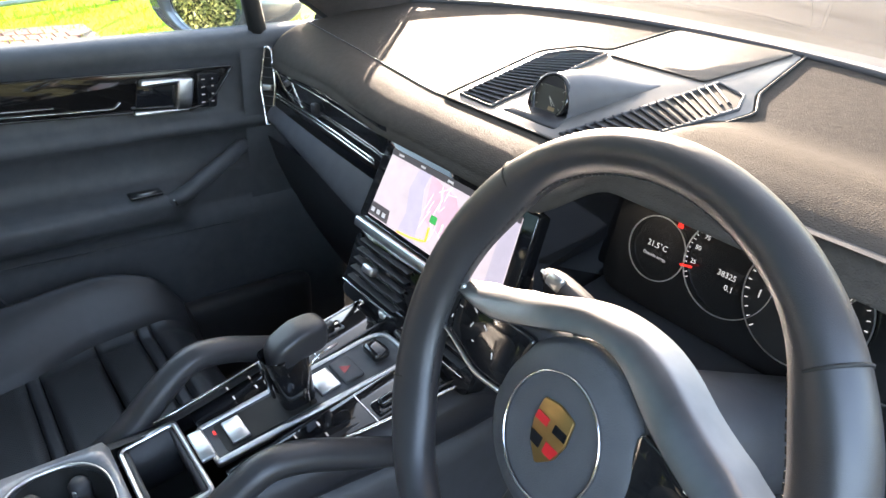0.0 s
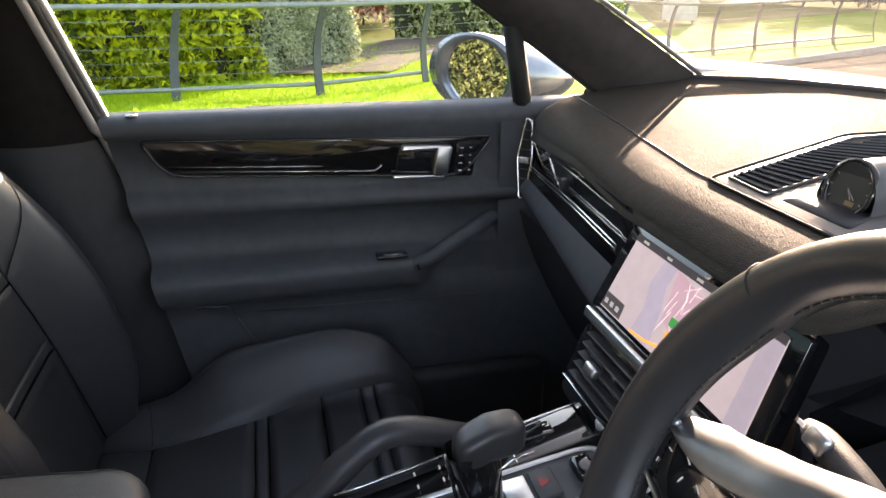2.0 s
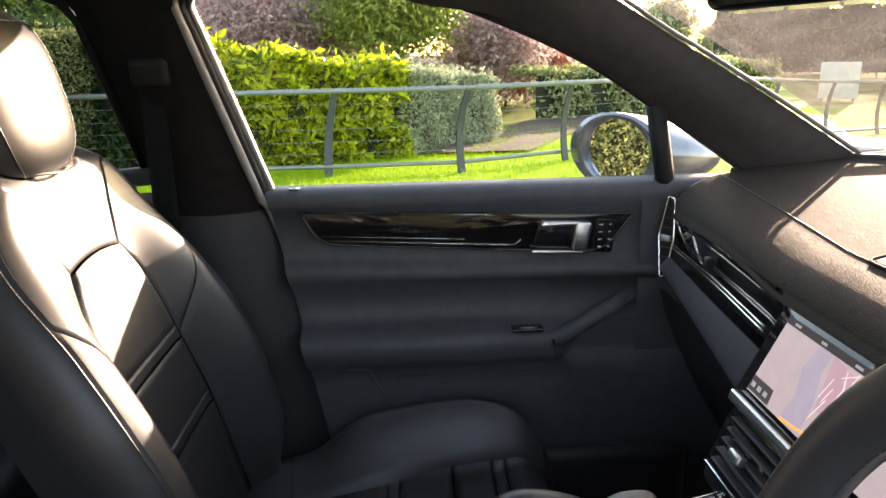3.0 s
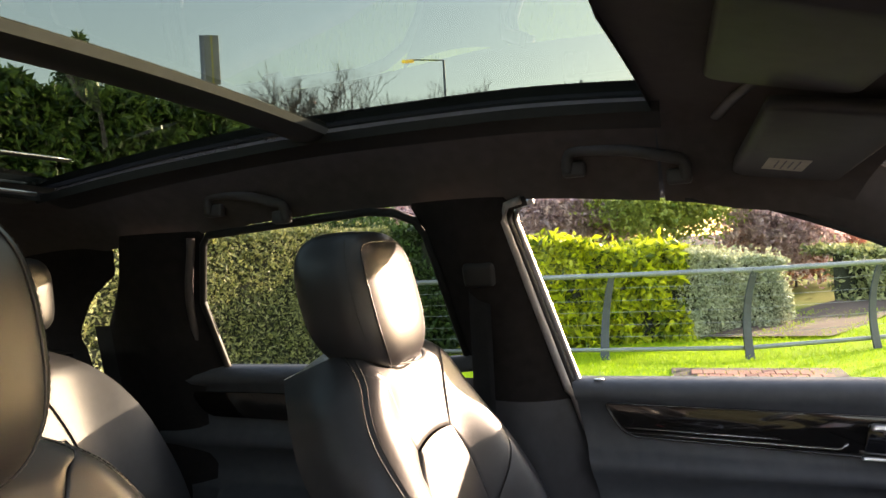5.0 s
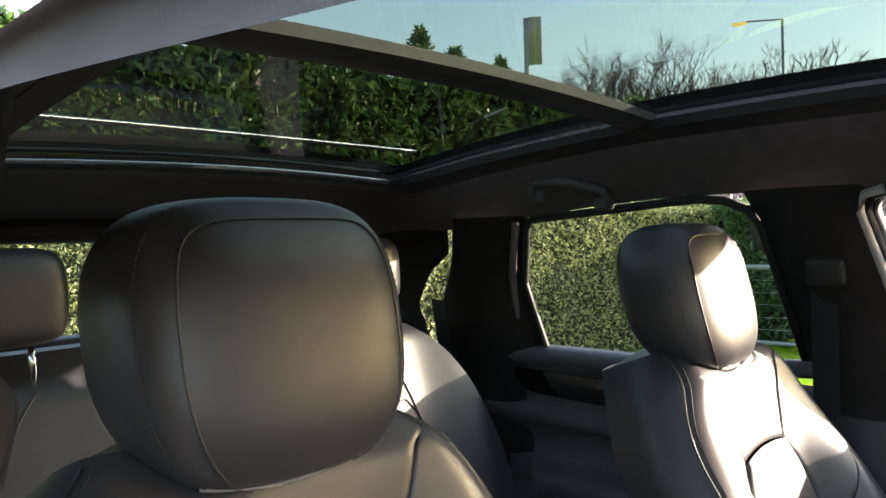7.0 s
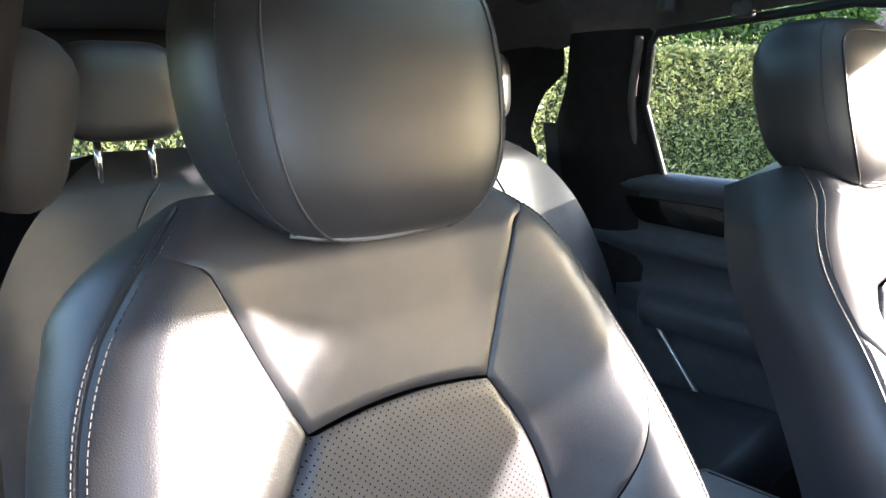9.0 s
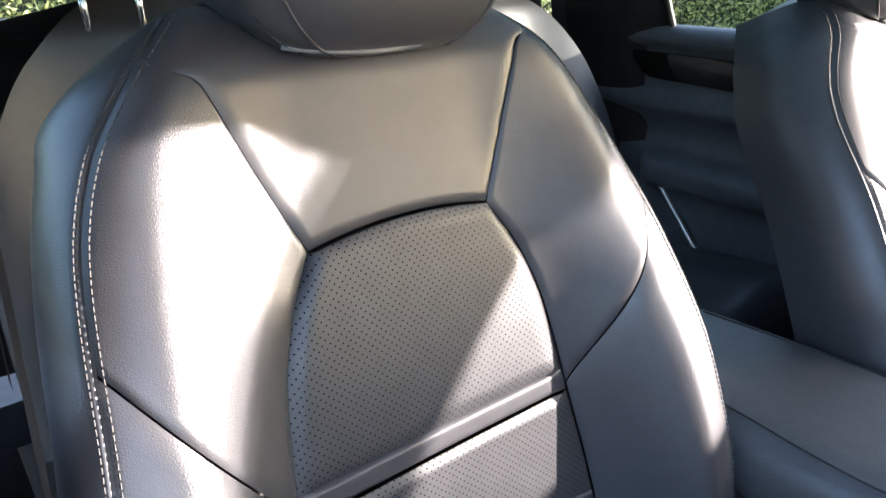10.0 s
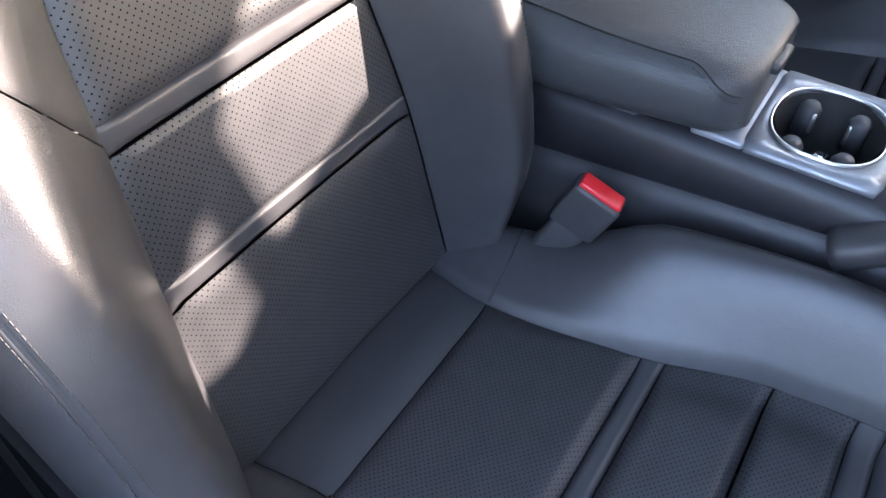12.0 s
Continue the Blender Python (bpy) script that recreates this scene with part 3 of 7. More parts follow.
for s in (-1, 1):
    grid(lambda i, j, s=s: roof_pt(s * lerp(0.50, 0.69, i), lerp(-1.5, 0.05, j)) + Vector((0, 0, 0.05)), 6, 24, bm=skin)
solid("roof_skin", skin, PAINT, "grey painted car roof skin", kind="structure")

# panoramic roof: black frame, cross bar, two panes, blind bar
sunroof = thing("panoramic_sunroof", (0, -0.7, 1.60), "tinted two-pane panoramic glass sunroof with black frame in the car roof", "sunroof")
for s in (-1, 1):
    rf = grid(lambda i, j, s=s: Vector((s * lerp(0.478, 0.456, i), lerp(OPEN_R - 0.01, OPEN_F + 0.01, j), roof_z(lerp(OPEN_R, OPEN_F, j)) + (-0.006 - 0.014 * i + 0.004 * math.sin(3.14 * i)))), 4, 24)
    grid(lambda i, j, s=s: Vector((s * lerp(0.456, 0.453, i), lerp(OPEN_R - 0.01, OPEN_F + 0.01, j), roof_z(lerp(OPEN_R, OPEN_F, j)) + lerp(-0.020, -0.004, i))), 3, 24, bm=rf)
    if s < 0:
        grid(lambda i, j: roof_pt(-lerp(0.470, 0.536, i), lerp(OPEN_R - 0.01, OPEN_F + 0.01, j)) + Vector((0, 0, -0.006 - 0.006 * math.sin(3.14 * i))), 5, 30, bm=rf)
    part("side_frame", rf, RUBBER, sunroof)
for ye in (open_front, lambda x: OPEN_R):
    part("end_frame", grid(lambda i, j: roof_pt(lerp(-0.456, 0.456, i), ye(lerp(-0.456, 0.456, i))) + Vector((0, 0.004 - 0.004 * j, -0.016 + 0.018 * j)), 20, 3), RUBBER, sunroof)
def bar_pt(i, j):
    x = lerp(-0.46, 0.46, i)
    pr = [(0.045, 0.022), (0.040, 0.004), (0.02, -0.008), (-0.01, -0.010), (-0.03, -0.004), (-0.045, 0.006), (-0.050, 0.022)]
    dy, dz = pr[j]
    return roof_pt(x, -0.640) + Vector((0, dy * 0.88, dz * 0.7 - 0.008))
for j0, j1, nm, mt, lb in ((1, 6, "cross_bar", mat("black_soft_bar", (0.010, 0.010, 0.011), 0.6, bump=0.2, bscale=900), "black cross bar between the two panes"),
                           (0, 1, "bar_edge", mat("grey_soft_bar", (0.085, 0.083, 0.082), 0.5, bump=0.2, bscale=900), "pale grey front edge of the cross bar")):
    cb_ = bmesh.new()
    vv = [[cb_.verts.new(bar_pt(i / 24, j)) for j in range(j0, j1 + 1)] for i in range(25)]
    for i in range(24):
        for j in range(j1 - j0):
            cb_.faces.new([vv[i][j], vv[i + 1][j], vv[i + 1][j + 1], vv[i][j + 1]])
    part(nm, cb_, mt, sunroof, lb)
for y0, y1 in ((-0.615, OPEN_F), (OPEN_R, -0.67)):
    part("glass_pane", grid(lambda i, j: roof_pt(lerp(-0.462, 0.462, i), lerp(y0, y1, j)) + Vector((0, 0, 0.005)), 16, 12), TINT, sunroof, "green-tinted roof glass")
for y0, y1, dz, nm, tone in ((0.024, 0.062, -0.004, "blind_hem", (0.11, 0.115, 0.105)), (-0.048, 0.004, -0.012, "blind_box", (0.10, 0.094, 0.088))):
    part(nm, grid(lambda i, j: roof_pt(lerp(-0.44, 0.44, i), OPEN_R + lerp(y0, y1, j)) + Vector((0, 0, dz - 0.004 * math.sin(math.pi * j))), 24, 4), mat(nm + "_cloth", tone, 0.8, bump=0.3, bscale=900), sunroof, "grey cloth edge of the roof blind")
part("blind_bar", tube([roof_pt(x, OPEN_R + 0.015) + Vector((0, 0, -0.006)) for x in np.linspace(-0.43, 0.43, 24)], 0.008, 8, flat=0.6), SATIN, sunroof, "slim aluminium blind bar")
part("wind_deflector", tube([roof_pt(x, -1.17 + 0.03 * (x / 0.4) ** 2) + Vector((0, 0, 0.032)) for x in np.linspace(-0.40, 0.40, 24)], 0.013, 8, flat=0.3), SATIN, sunroof, "pale bar lying over the rear pane")

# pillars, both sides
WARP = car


def sheet(front, back, side, bulge, z0, z1, nv=26, nu=8, xin=0.0):
    """Pillar trim between a front and a rear edge given as y over z."""
    def fn(i, j):
        z = lerp(z0, z1, j)
        y = lerp(curve1(front, z), curve1(back, z), i)
        k = math.sin(math.pi * i) ** 0.6 if 0 < i < 1 else 0
        x = (sill_x(z) if z > 1.10 else 0.776) - xin - bulge * k
        return Vector((side * x, y, z))
    return grid(fn, nu, nv)


for s, tag in ((-1, "passenger side"), (1, "driver side")):
    bp = thing("b_pillar", (s * 0.74, -0.37, 0.30), "dark trimmed middle roof pillar with belt anchor", "car pillar", "middle pillars", "structure")
    part("upper_trim", sheet([(1.10, -0.240), (1.46, -0.325), (1.5, -0.34)], [(1.10, -0.452), (1.16, -0.466), (1.42, -0.525), (1.5, -0.56)], s, 0.045, 1.08, 1.485), PILLAR, bp, "charcoal cloth upper trim")
    part("lower_trim", sheet([(0.3, -0.10), (0.6, -0.142), (1.1, -0.245)] if s < 0 else [(0.3, -0.30), (1.1, -0.33)], [(0.3, -0.46), (1.1, -0.50)], s, 0.06 if s < 0 else 0.02, 0.30, 1.082), PLASTIC, bp)
    part("belt_slide", box((0.02, 0.045, 0.19), pose(s * 0.700, -0.415, 1.30, 0, -s * 17, 0), 0.006), PLASTIC, bp)
    ring = box((0.044, 0.085, 0.070) if s > 0 else (0.026, 0.070, 0.050), pose(s * (0.655 if s > 0 else 0.662), -0.405, 1.340, 0, -s * 17, 0), 0.020 if s > 0 else 0.012, 4)
    part("belt_guide", ring, RUBBER, bp, "black plastic belt guide")
    web = grid(lambda i, j: Vector((s * lerp(0.672, 0.735, j), -0.410 - 0.02 * j + (i - 0.5) * 0.047, lerp(1.34, 0.42, j))), 4, 10)
    bmesh.ops.solidify(web, geom=web.faces[:], thickness=0.0014)
    part("belt_webbing", web, BELT, bp, "black woven seat belt")
    cp = thing("c_pillar", (s * 0.73, -1.3, 0.30), "dark trimmed rear roof pillar between door and quarter window", "car pillar", "rear pillars", "structure")
    part("trim", sheet([(0.9, -1.10), (1.15, -1.112), (1.30, -1.139), (1.43, -1.099), (1.5, -1.06)], [(0.9, -1.50), (1.18, -1.478), (1.365, -1.376), (1.5, -1.33)], s, 0.05, 0.85, 1.46), PILLAR, cp)
    part("belt_webbing", grid(lambda i, j: Vector((s * lerp(0.62, 0.66, j), -1.30 + 0.10 * (1 - j) * 0 + (i - 0.5) * 0.047 - 0.06 * (1 - j), lerp(1.26, 0.72, j))), 4, 8), BELT, cp)
    # Lower window edge coloured pale to stand for sunlight on it.
    part("window_edge", tube([Vector((s * (sill_x(z) - 0.004), curve1([(1.145, -1.106), (1.30, -1.133)], z), z)) for z in np.linspace(1.145, 1.305, 8)], 0.007, 8), mat("sunlit_seal", (0.34, 0.32, 0.31), 0.5), cp)
    part("door_edge", tube([Vector((s * (sill_x(z) - 0.022), curve1([(1.18, -1.172), (1.30, -1.160), (1.44, -1.112)], z), z)) for z in np.linspace(1.17, 1.445, 12)], 0.010, 8, flat=0.6), mat("grey_seal", (0.07, 0.06, 0.06), 0.7), cp)
    dp = sheet([(1.0, -1.56), (1.19, -1.545), (1.22, -1.556), (1.26, -1.53), (1.335, -1.455), (1.372, -1.385), (1.5, -1.36)], [(1.0, -2.1), (1.5, -2.0)], s, 0.03, 0.85, 1.44)
    solid("d_pillar", dp, PILLAR, "dark cloth trimmed rearmost pillar", kind="structure")
    ap_e1 = spline([(0.664, -0.02, 1.459), (0.671, 0.07, 1.448), (0.683, 0.167, 1.415), (0.702, 0.31, 1.352), (0.722, 0.43, 1.280), (0.748, 0.55, 1.185), (0.776, 0.66, 1.09)], 24)
    ap_e2 = spline([(0.600, 0.200, 1.520), (0.614, 0.269, 1.487), (0.627, 0.353, 1.443), (0.641, 0.464, 1.374), (0.652, 0.549, 1.314), (0.659, 0.636, 1.250), (0.668, 0.728, 1.179), (0.675, 0.815, 1.112)], 24)
    def apf(i, j, s=s):
        a, b = ap_e1[round(j * 24)], ap_e2[round(j * 24)]
        p = a.lerp(b, i) + Vector((-0.022, -0.02, 0.008)) * math.sin(math.pi * i)
        return Vector((s * p.x, p.y, p.z))
    solid("a_pillar", grid(apf, 10, 24), CLOTH, "dark cloth covered windscreen pillar", kind="structure")
    solid("windscreen_strip", tube([Vector((s * (p.x - 0.002), p.y + 0.004, p.z + 0.004)) for p in ap_e2], 0.006, 6, flat=0.6), mat("grey_pillar_strip", (0.22, 0.20, 0.19), 0.5), "pale grey edge strip between pillar and windscreen", kind="structure")
    seal = [Vector((s * p.x, p.y, p.z)) for p in ap_e1]
    solid("door_seal", tube(seal, 0.006, 6), RUBBER, "black rubber door seal along the windscreen pillar", kind="structure")
    # outer body below the glass
    solid("body_side", grid(lambda i, j, s=s: Vector((s * (0.80 + 0.10 * math.sin(j * 1.6)), lerp(-2.2, 0.95 if s < 0 else -0.45, i), lerp(1.115, 0.35, j))), 20, 8), PAINT, "grey painted car body side", kind="structure")

# window glass
WIN = thing("passenger_window", (-0.74, 0.1, 1.12), "clear front passenger door window with a chrome edge", "car window", kind="structure")
def side_glass(name, pts, x_out, parent, pane=CLEAR):
    b = bmesh.new()
    b.faces.new([b.verts.new((-(sill_x(z) + x_out), y, z)) for y, z in pts])
    o = part(name, b, pane, parent, "", False)
    o.visible_shadow = pane is not CLEAR
    return o
FW = [(-0.232, 1.10), (-0.285, 1.30), (-0.325, 1.44), (-0.315, 1.468), (-0.285, 1.476), (-0.12, 1.462), (0.07, 1.438), (0.17, 1.404), (0.31, 1.342), (0.43, 1.272), (0.455, 1.255), (0.50, 1.10)]
side_glass("glass_pane", FW, 0.012, WIN)
side_glass("quarter_pane", [(0.50, 1.10), (0.465, 1.25), (0.55, 1.18), (0.64, 1.10)], 0.012, WIN)
edge = [Vector((-(sill_x(z) + 0.002), y, z)) for y, z in [(-0.225, 1.09)] + FW[:5]]
part("chrome_edge", tube(edge, 0.008, 8), SATIN, WIN, "bright window edge strip")
edge2 = [Vector((-(sill_x(z) - 0.008), y - 0.012, z)) for y, z in [(-0.225, 1.09)] + FW[:5]]
part("rubber_edge", tube(edge2, 0.010, 8), RUBBER, WIN)
edge3 = [Vector((-(sill_x(z) - 0.020), y - 0.020, z)) for y, z in [(-0.205, 1.02), (-0.222, 1.09)] + FW[:5]]
part("inner_edge", tube(edge3, 0.008, 8), mat("pale_door_edge", (0.30, 0.28, 0.27), 0.5), WIN)
part("window_post", tube([(-0.768, 0.497, 1.10), (-0.726, 0.462, 1.262)], 0.014, 8, flat=1.4), RUBBER, WIN, "black post before the quarter pane")
RWIN = thing("rear_door_window", (-0.74, -0.8, 1.15), "tinted rear passenger door window", "car window", kind="structure")
RW = [(-1.108, 1.145), (-1.135, 1.30), (-1.095, 1.43), (-1.075, 1.450), (-0.65, 1.476), (-0.59, 1.470), (-0.545, 1.452), (-0.524, 1.42), (-0.462, 1.14)]
side_glass("glass_pane", RW, 0.010, RWIN, REAR_GLASS)
part("rubber_edge", tube([Vector((-(sill_x(z) - 0.004), y, z)) for y, z in RW], 0.009, 8), RUBBER, RWIN)
QW = [(-1.478, 1.185), (-1.380, 1.358), (-1.385, 1.372), (-1.45, 1.335), (-1.53, 1.25), (-1.555, 1.215), (-1.535, 1.19)]
side_glass("rear_quarter_pane", QW, 0.008, RWIN, REAR_GLASS)

# Unseen pane, added and darkened to cut light into the rear cabin.
DWIN = thing("rear_driver_window", (0.74, -0.8, 1.15), "unseen rear driver-side window, tinted to darken the rear cabin", "car window", kind="structure")
b = bmesh.new()
b.faces.new([b.verts.new((sill_x(z) + 0.010, y, z)) for y, z in RW])
part("glass_pane", b, DIM_GLASS, DWIN, "", False)

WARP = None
ws = grid(lambda i, j: Vector((lerp(-0.68, 0.68, i) * lerp(1.0, 0.90, j), lerp(1.075 - 0.19 * (2 * i - 1) ** 2, 0.345 - 0.09 * (2 * i - 1) ** 2, j), lerp(1.198, 1.545, j) + 0.015 * math.sin(3.14 * j))), 16, 12)
w = solid("windscreen", ws, SCREEN_GLASS, "clear raked car windscreen", kind="structure")
w.visible_shadow = False
rwg = grid(lambda i, j: Vector((lerp(-0.60, 0.60, i), lerp(-2.06, -1.90, j), lerp(1.19, 1.44, j))), 6, 4)
w = solid("rear_window", rwg, CLEAR, "rear tailgate window glass", kind="structure")
w.visible_shadow = False
tg = bmesh.new()
box((1.40, 0.06, 0.84), pose(0, -2.09, 0.77), 0.02, 2, tg)
box((1.40, 0.10, 0.06), pose(0, -1.90, 1.47), 0.02, 2, tg)
for s in (-1, 1):
    box((0.10, 0.06, 0.34), pose(s * 0.65, -1.99, 1.31, -28), 0.02, 2, tg)
solid("tailgate_wall", tg, PLASTIC, "dark trimmed tailgate behind the rear seats", kind="structure")
solid("parcel_shelf", box((1.24, 0.58, 0.02), pose(0, -1.74, 1.165), 0.006), PLASTIC, "black parcel shelf behind the rear seats", "shelf")

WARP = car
# passenger doors
PROF = [(1.122, 0.792), (1.121, 0.770), (1.116, 0.752), (1.104, 0.742), (1.092, 0.740), (1.082, 0.745), (1.076, 0.756), (0.990, 0.757), (0.982, 0.750), (0.972, 0.737), (0.955, 0.734), (0.942, 0.742), (0.925, 0.756), (0.90, 0.762), (0.868, 0.760), (0.856, 0.742), (0.850, 0.705), (0.842, 0.690), (0.830, 0.686), (0.805, 0.690), (0.790, 0.705), (0.780, 0.722), (0.74, 0.726), (0.60, 0.724), (0.42, 0.720), (0.36, 0.735)]


def door_panel(y0, y1, arm_end, arm_start, slope):
    """The padded inner face of a door: rolled top, trim recess, armrest ledge, pocket."""
    b = bmesh.new()
    ny = 44
    rows = []
    for i in range(ny + 1):
        t = i / ny
        row = []
        for z, x in PROF:
            ys = y0 + (slope * (1.12 - z) if z < 1.12 else 0)
            y = lerp(ys, y1, t)
            k = sstep(arm_end + 0.05, arm_end - 0.005, y) * sstep(arm_start - 0.02, arm_start + 0.02, y)
            if 0.785 < z < 0.862:
                x = lerp(0.745, x, k)
            if z < 0.785:
                x = x + 0.012 * sstep(arm_end, arm_end + 0.1, y)
            dz = -0.030 * (y - y0 - 0.1) if 0.95 < z < 1.09 else 0.0
            row.append(b.verts.new((-x, y, z + dz * (1 if z < 1.08 else 0.4))))
        rows.append(row)
    for a, c in zip(rows, rows[1:]):
        for k in range(len(PROF) - 1):
            b.faces.new([a[k], c[k], c[k + 1], a[k + 1]])
    return b


WOODY = mat("gloss_dark_veneer", (0.006, 0.0055, 0.005), 0.08, coat=0.8, col2=(0.012, 0.010, 0.009), vscale=25)
fd = thing("front_passenger_door", (-0.76, 0.1, 0.36), "closed front passenger door with dark padded panel and gloss trim", "car door")
part("panel", door_panel(-0.245, 0.62, 0.285, -0.3, 0.19), SOFT, fd)
TR = round_poly([(-0.185, 1.077), (-0.150, 1.016), (0.385, 0.984), (0.440, 1.056)], [0.012, 0.05, 0.05, 0.006], 6)
part("trim_strip", slab(TR, 0.006, yz(-0.750), 0.002), WOODY, fd, "glossy dark veneer strip")
part("trim_edge", tube([Vector((-0.748, y, z)) for y, z in TR], 0.0022, 6, closed=True), PIANO, fd)
part("chrome_line", tube([(-0.7485, -0.14, 1.022), (-0.7485, 0.12, 1.008), (-0.7485, 0.215, 1.003), (-0.7485, 0.228, 1.013)], 0.0014, 6), CHROME, fd, "thin bright line")
part("chrome_line", tube([(-0.7485, -0.155, 1.031), (-0.7485, 0.12, 1.017)], 0.0009, 6), CHROME, fd)
# pull handle: a recess and a satin loop
part("handle_cup", slab(round_poly([(0.250, 0.996), (0.345, 0.991), (0.350, 1.041), (0.262, 1.046)], 0.012, 4), 0.004, yz(-0.7475), 0.001), PIANO, fd)
lp = slab(round_poly([(0.322, 0.990), (0.350, 0.987), (0.362, 1.044), (0.330, 1.046)], [0.004, 0.014, 0.008, 0.004], 4), 0.016, yz(-0.734), 0.004)
slab(round_poly([(0.262, 1.038), (0.340, 1.036), (0.340, 1.046), (0.266, 1.049)], 0.003, 3), 0.014, yz(-0.735), 0.003, bm=lp)
slab(round_poly([(0.246, 0.989), (0.345, 0.984), (0.345, 0.990), (0.248, 0.995)], 0.002, 3), 0.012, yz(-0.737), 0.002, bm=lp)
part("pull_handle", lp, SATIN, fd, "brushed aluminium door pull")
bk = part("button_panel", slab(round_poly([(0.366, 0.985), (0.402, 0.983), (0.412, 1.045), (0.370, 1.048)], 0.006, 4), 0.004, yz(-0.7465), 0.001), PIANO, fd, "gloss black seat memory buttons")
for r in range(4):
    for c in range(2):
        part("button_mark", box((0.0012, 0.007 if c == 0 else 0.004, 0.0012), pose(-0.7462, 0.377 + c * 0.018 + r * 0.001, 0.995 + r * 0.014), 0), WHITE_INK, bk)
part("grab_handle", tube(spline([(-0.712, 0.245, 0.822), (-0.694, 0.30, 0.842), (-0.694, 0.345, 0.868), (-0.700, 0.395, 0.893), (-0.726, 0.425, 0.900), (-0.76, 0.45, 0.895)], 22), 0.014, 10, flat=1.1), SOFT, fd, "slanting padded grab handle")
part("handle_tip", box((0.012, 0.004, 0.013), pose(-0.684, 0.281, 0.836, 20), 0.001), CHROME, fd, "small chrome tip on the armrest")
part("window_switch", box((0.030, 0.060, 0.006), pose(-0.708, 0.235, 0.853), 0.002), PIANO, fd, "gloss black window switch")
part("switch_mark", box((0.004, 0.035, 0.0015), pose(-0.700, 0.237, 0.857), 0), CHROME, fd)
part("lock_pin", tube([(-0.762, -0.193, 1.119), (-0.762, -0.193, 1.1225)], 0.010, 14, flat=1), CHROME, fd, "chrome ringed lock pin")
part("pocket_lip", tube([(-0.712, -0.148, 0.788), (-0.712, -0.07, 0.780), (-0.712, -0.02, 0.69), (-0.712, 0.02, 0.60)], 0.003, 6), SOFT, fd)
part("pocket", box((0.05, 0.56, 0.20), pose(-0.715, 0.26, 0.50), 0.02, 3), PLASTIC, fd, "door pocket")
part("pocket_seam", tube([(-0.7215, -0.02, 0.762), (-0.7215, 0.20, 0.757), (-0.7235, 0.42, 0.752)], 0.0012, 5), SOFT, fd)
rd = thing("rear_passenger_door", (-0.75, -0.8, 0.36), "closed rear passenger door with dark padded panel and veneer strip", "car door")
bmr = door_panel(-1.30, -0.485, -0.70, -1.12, 0.0)
bmesh.ops.translate(bmr, vec=(0.012, 0, 0.026), verts=bmr.verts)
part("panel", bmr, SOFT, rd)
TR2 = round_poly([(-1.215, 1.092), (-1.165, 1.035), (-0.55, 1.020), (-0.52, 1.085)], [0.01, 0.04, 0.03, 0.005], 5)
part("trim_strip", slab(TR2, 0.006, yz(-0.736), 0.002), WOODY, rd, "glossy dark veneer strip")
part("sill_trim", box((0.030, 0.20, 0.034), pose(-0.752, -0.53, 1.150, 4, 0, 0), 0.010, 3), SOFT, rd, "padded sill below the rear window")
part("door_pull", slab(round_poly([(-0.86, 1.045), (-0.76, 1.040), (-0.75, 1.068), (-0.86, 1.073)], 0.008, 4), 0.012, yz(-0.727), 0.003), SATIN, rd, "brushed aluminium door pull")
part("grab_handle", tube(spline([(-0.70, -1.06, 0.82), (-0.70, -0.98, 0.74), (-0.70, -0.90, 0.66)], 10), 0.006, 6), SATIN, rd, "thin bright pocket edge")

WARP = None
# grab handle over the passenger door, visor, mirror
def roof_handle(name, y0, y1, z, x, lab):
    t = thing(name, (x, (y0 + y1) / 2, z), lab, "grab handle", "roof grab handles")
    zz = lambda y: z + 0.0 - 0.12 * (y - y0)
    pts = spline([(x, y0 + 0.006, zz(y0) - 0.040), (x + 0.006, y0 + 0.010, zz(y0) - 0.012), (x + 0.012, y0 + 0.030, zz(y0) - 0.002), (x + 0.014, (y0 + y1) / 2, zz((y0 + y1) / 2) + 0.004), (x + 0.012, y1 - 0.030, zz(y1) - 0.002), (x + 0.006, y1 - 0.010, zz(y1) - 0.012), (x, y1 - 0.006, zz(y1) - 0.040)], 40)
    part("grip", tube(pts, 0.0105, 10), CLOTHGREY, t)
    for yy in (y0, y1):
        part("mount", box((0.02, 0.042, 0.028), pose(x - 0.004, yy + (0.018 if yy == y0 else -0.018), zz(yy) - 0.034), 0.006), CLOTHGREY, t)
    return t
CLOTHGREY = mat("charcoal_plastic", (0.05, 0.048, 0.048), 0.6, bump=0.2, bscale=900)
roof_handle("roof_grab_handle", -0.203, 0.013, 1.570, -0.596, "charcoal plastic roof grab handle above the passenger door")
roof_handle("roof_grab_handle", -0.98, -0.78, 1.548, -0.612, "charcoal plastic roof grab handle above the rear door")

# ---- dashboard ----
def emit(name, col, strength):
    return mat(name, tuple(c * 0.3 for c in col), 0.4, emit=col, estr=strength)


def text(name, body, size, m, material, parent, align="CENTER"):
    """Raised lettering in the built-in font, turned into a mesh."""
    cu = bpy.data.curves.new("lettering", "FONT")
    cu.body, cu.size, cu.align_x, cu.align_y, cu.extrude, cu.resolution_u = body, size, align, "CENTER", 0.0001, 2
    tmp = bpy.data.objects.new("lettering", cu)
    scene.collection.objects.link(tmp)
    dg = bpy.context.evaluated_depsgraph_get()
    me = bpy.data.meshes.new_from_object(tmp.evaluated_get(dg))
    bpy.data.objects.remove(tmp)
    b = bmesh.new()
    b.from_mesh(me)
    bpy.data.meshes.remove(me)
    bmesh.ops.transform(b, matrix=m, verts=b.verts)
    return part(name, b, material, parent, "", False)


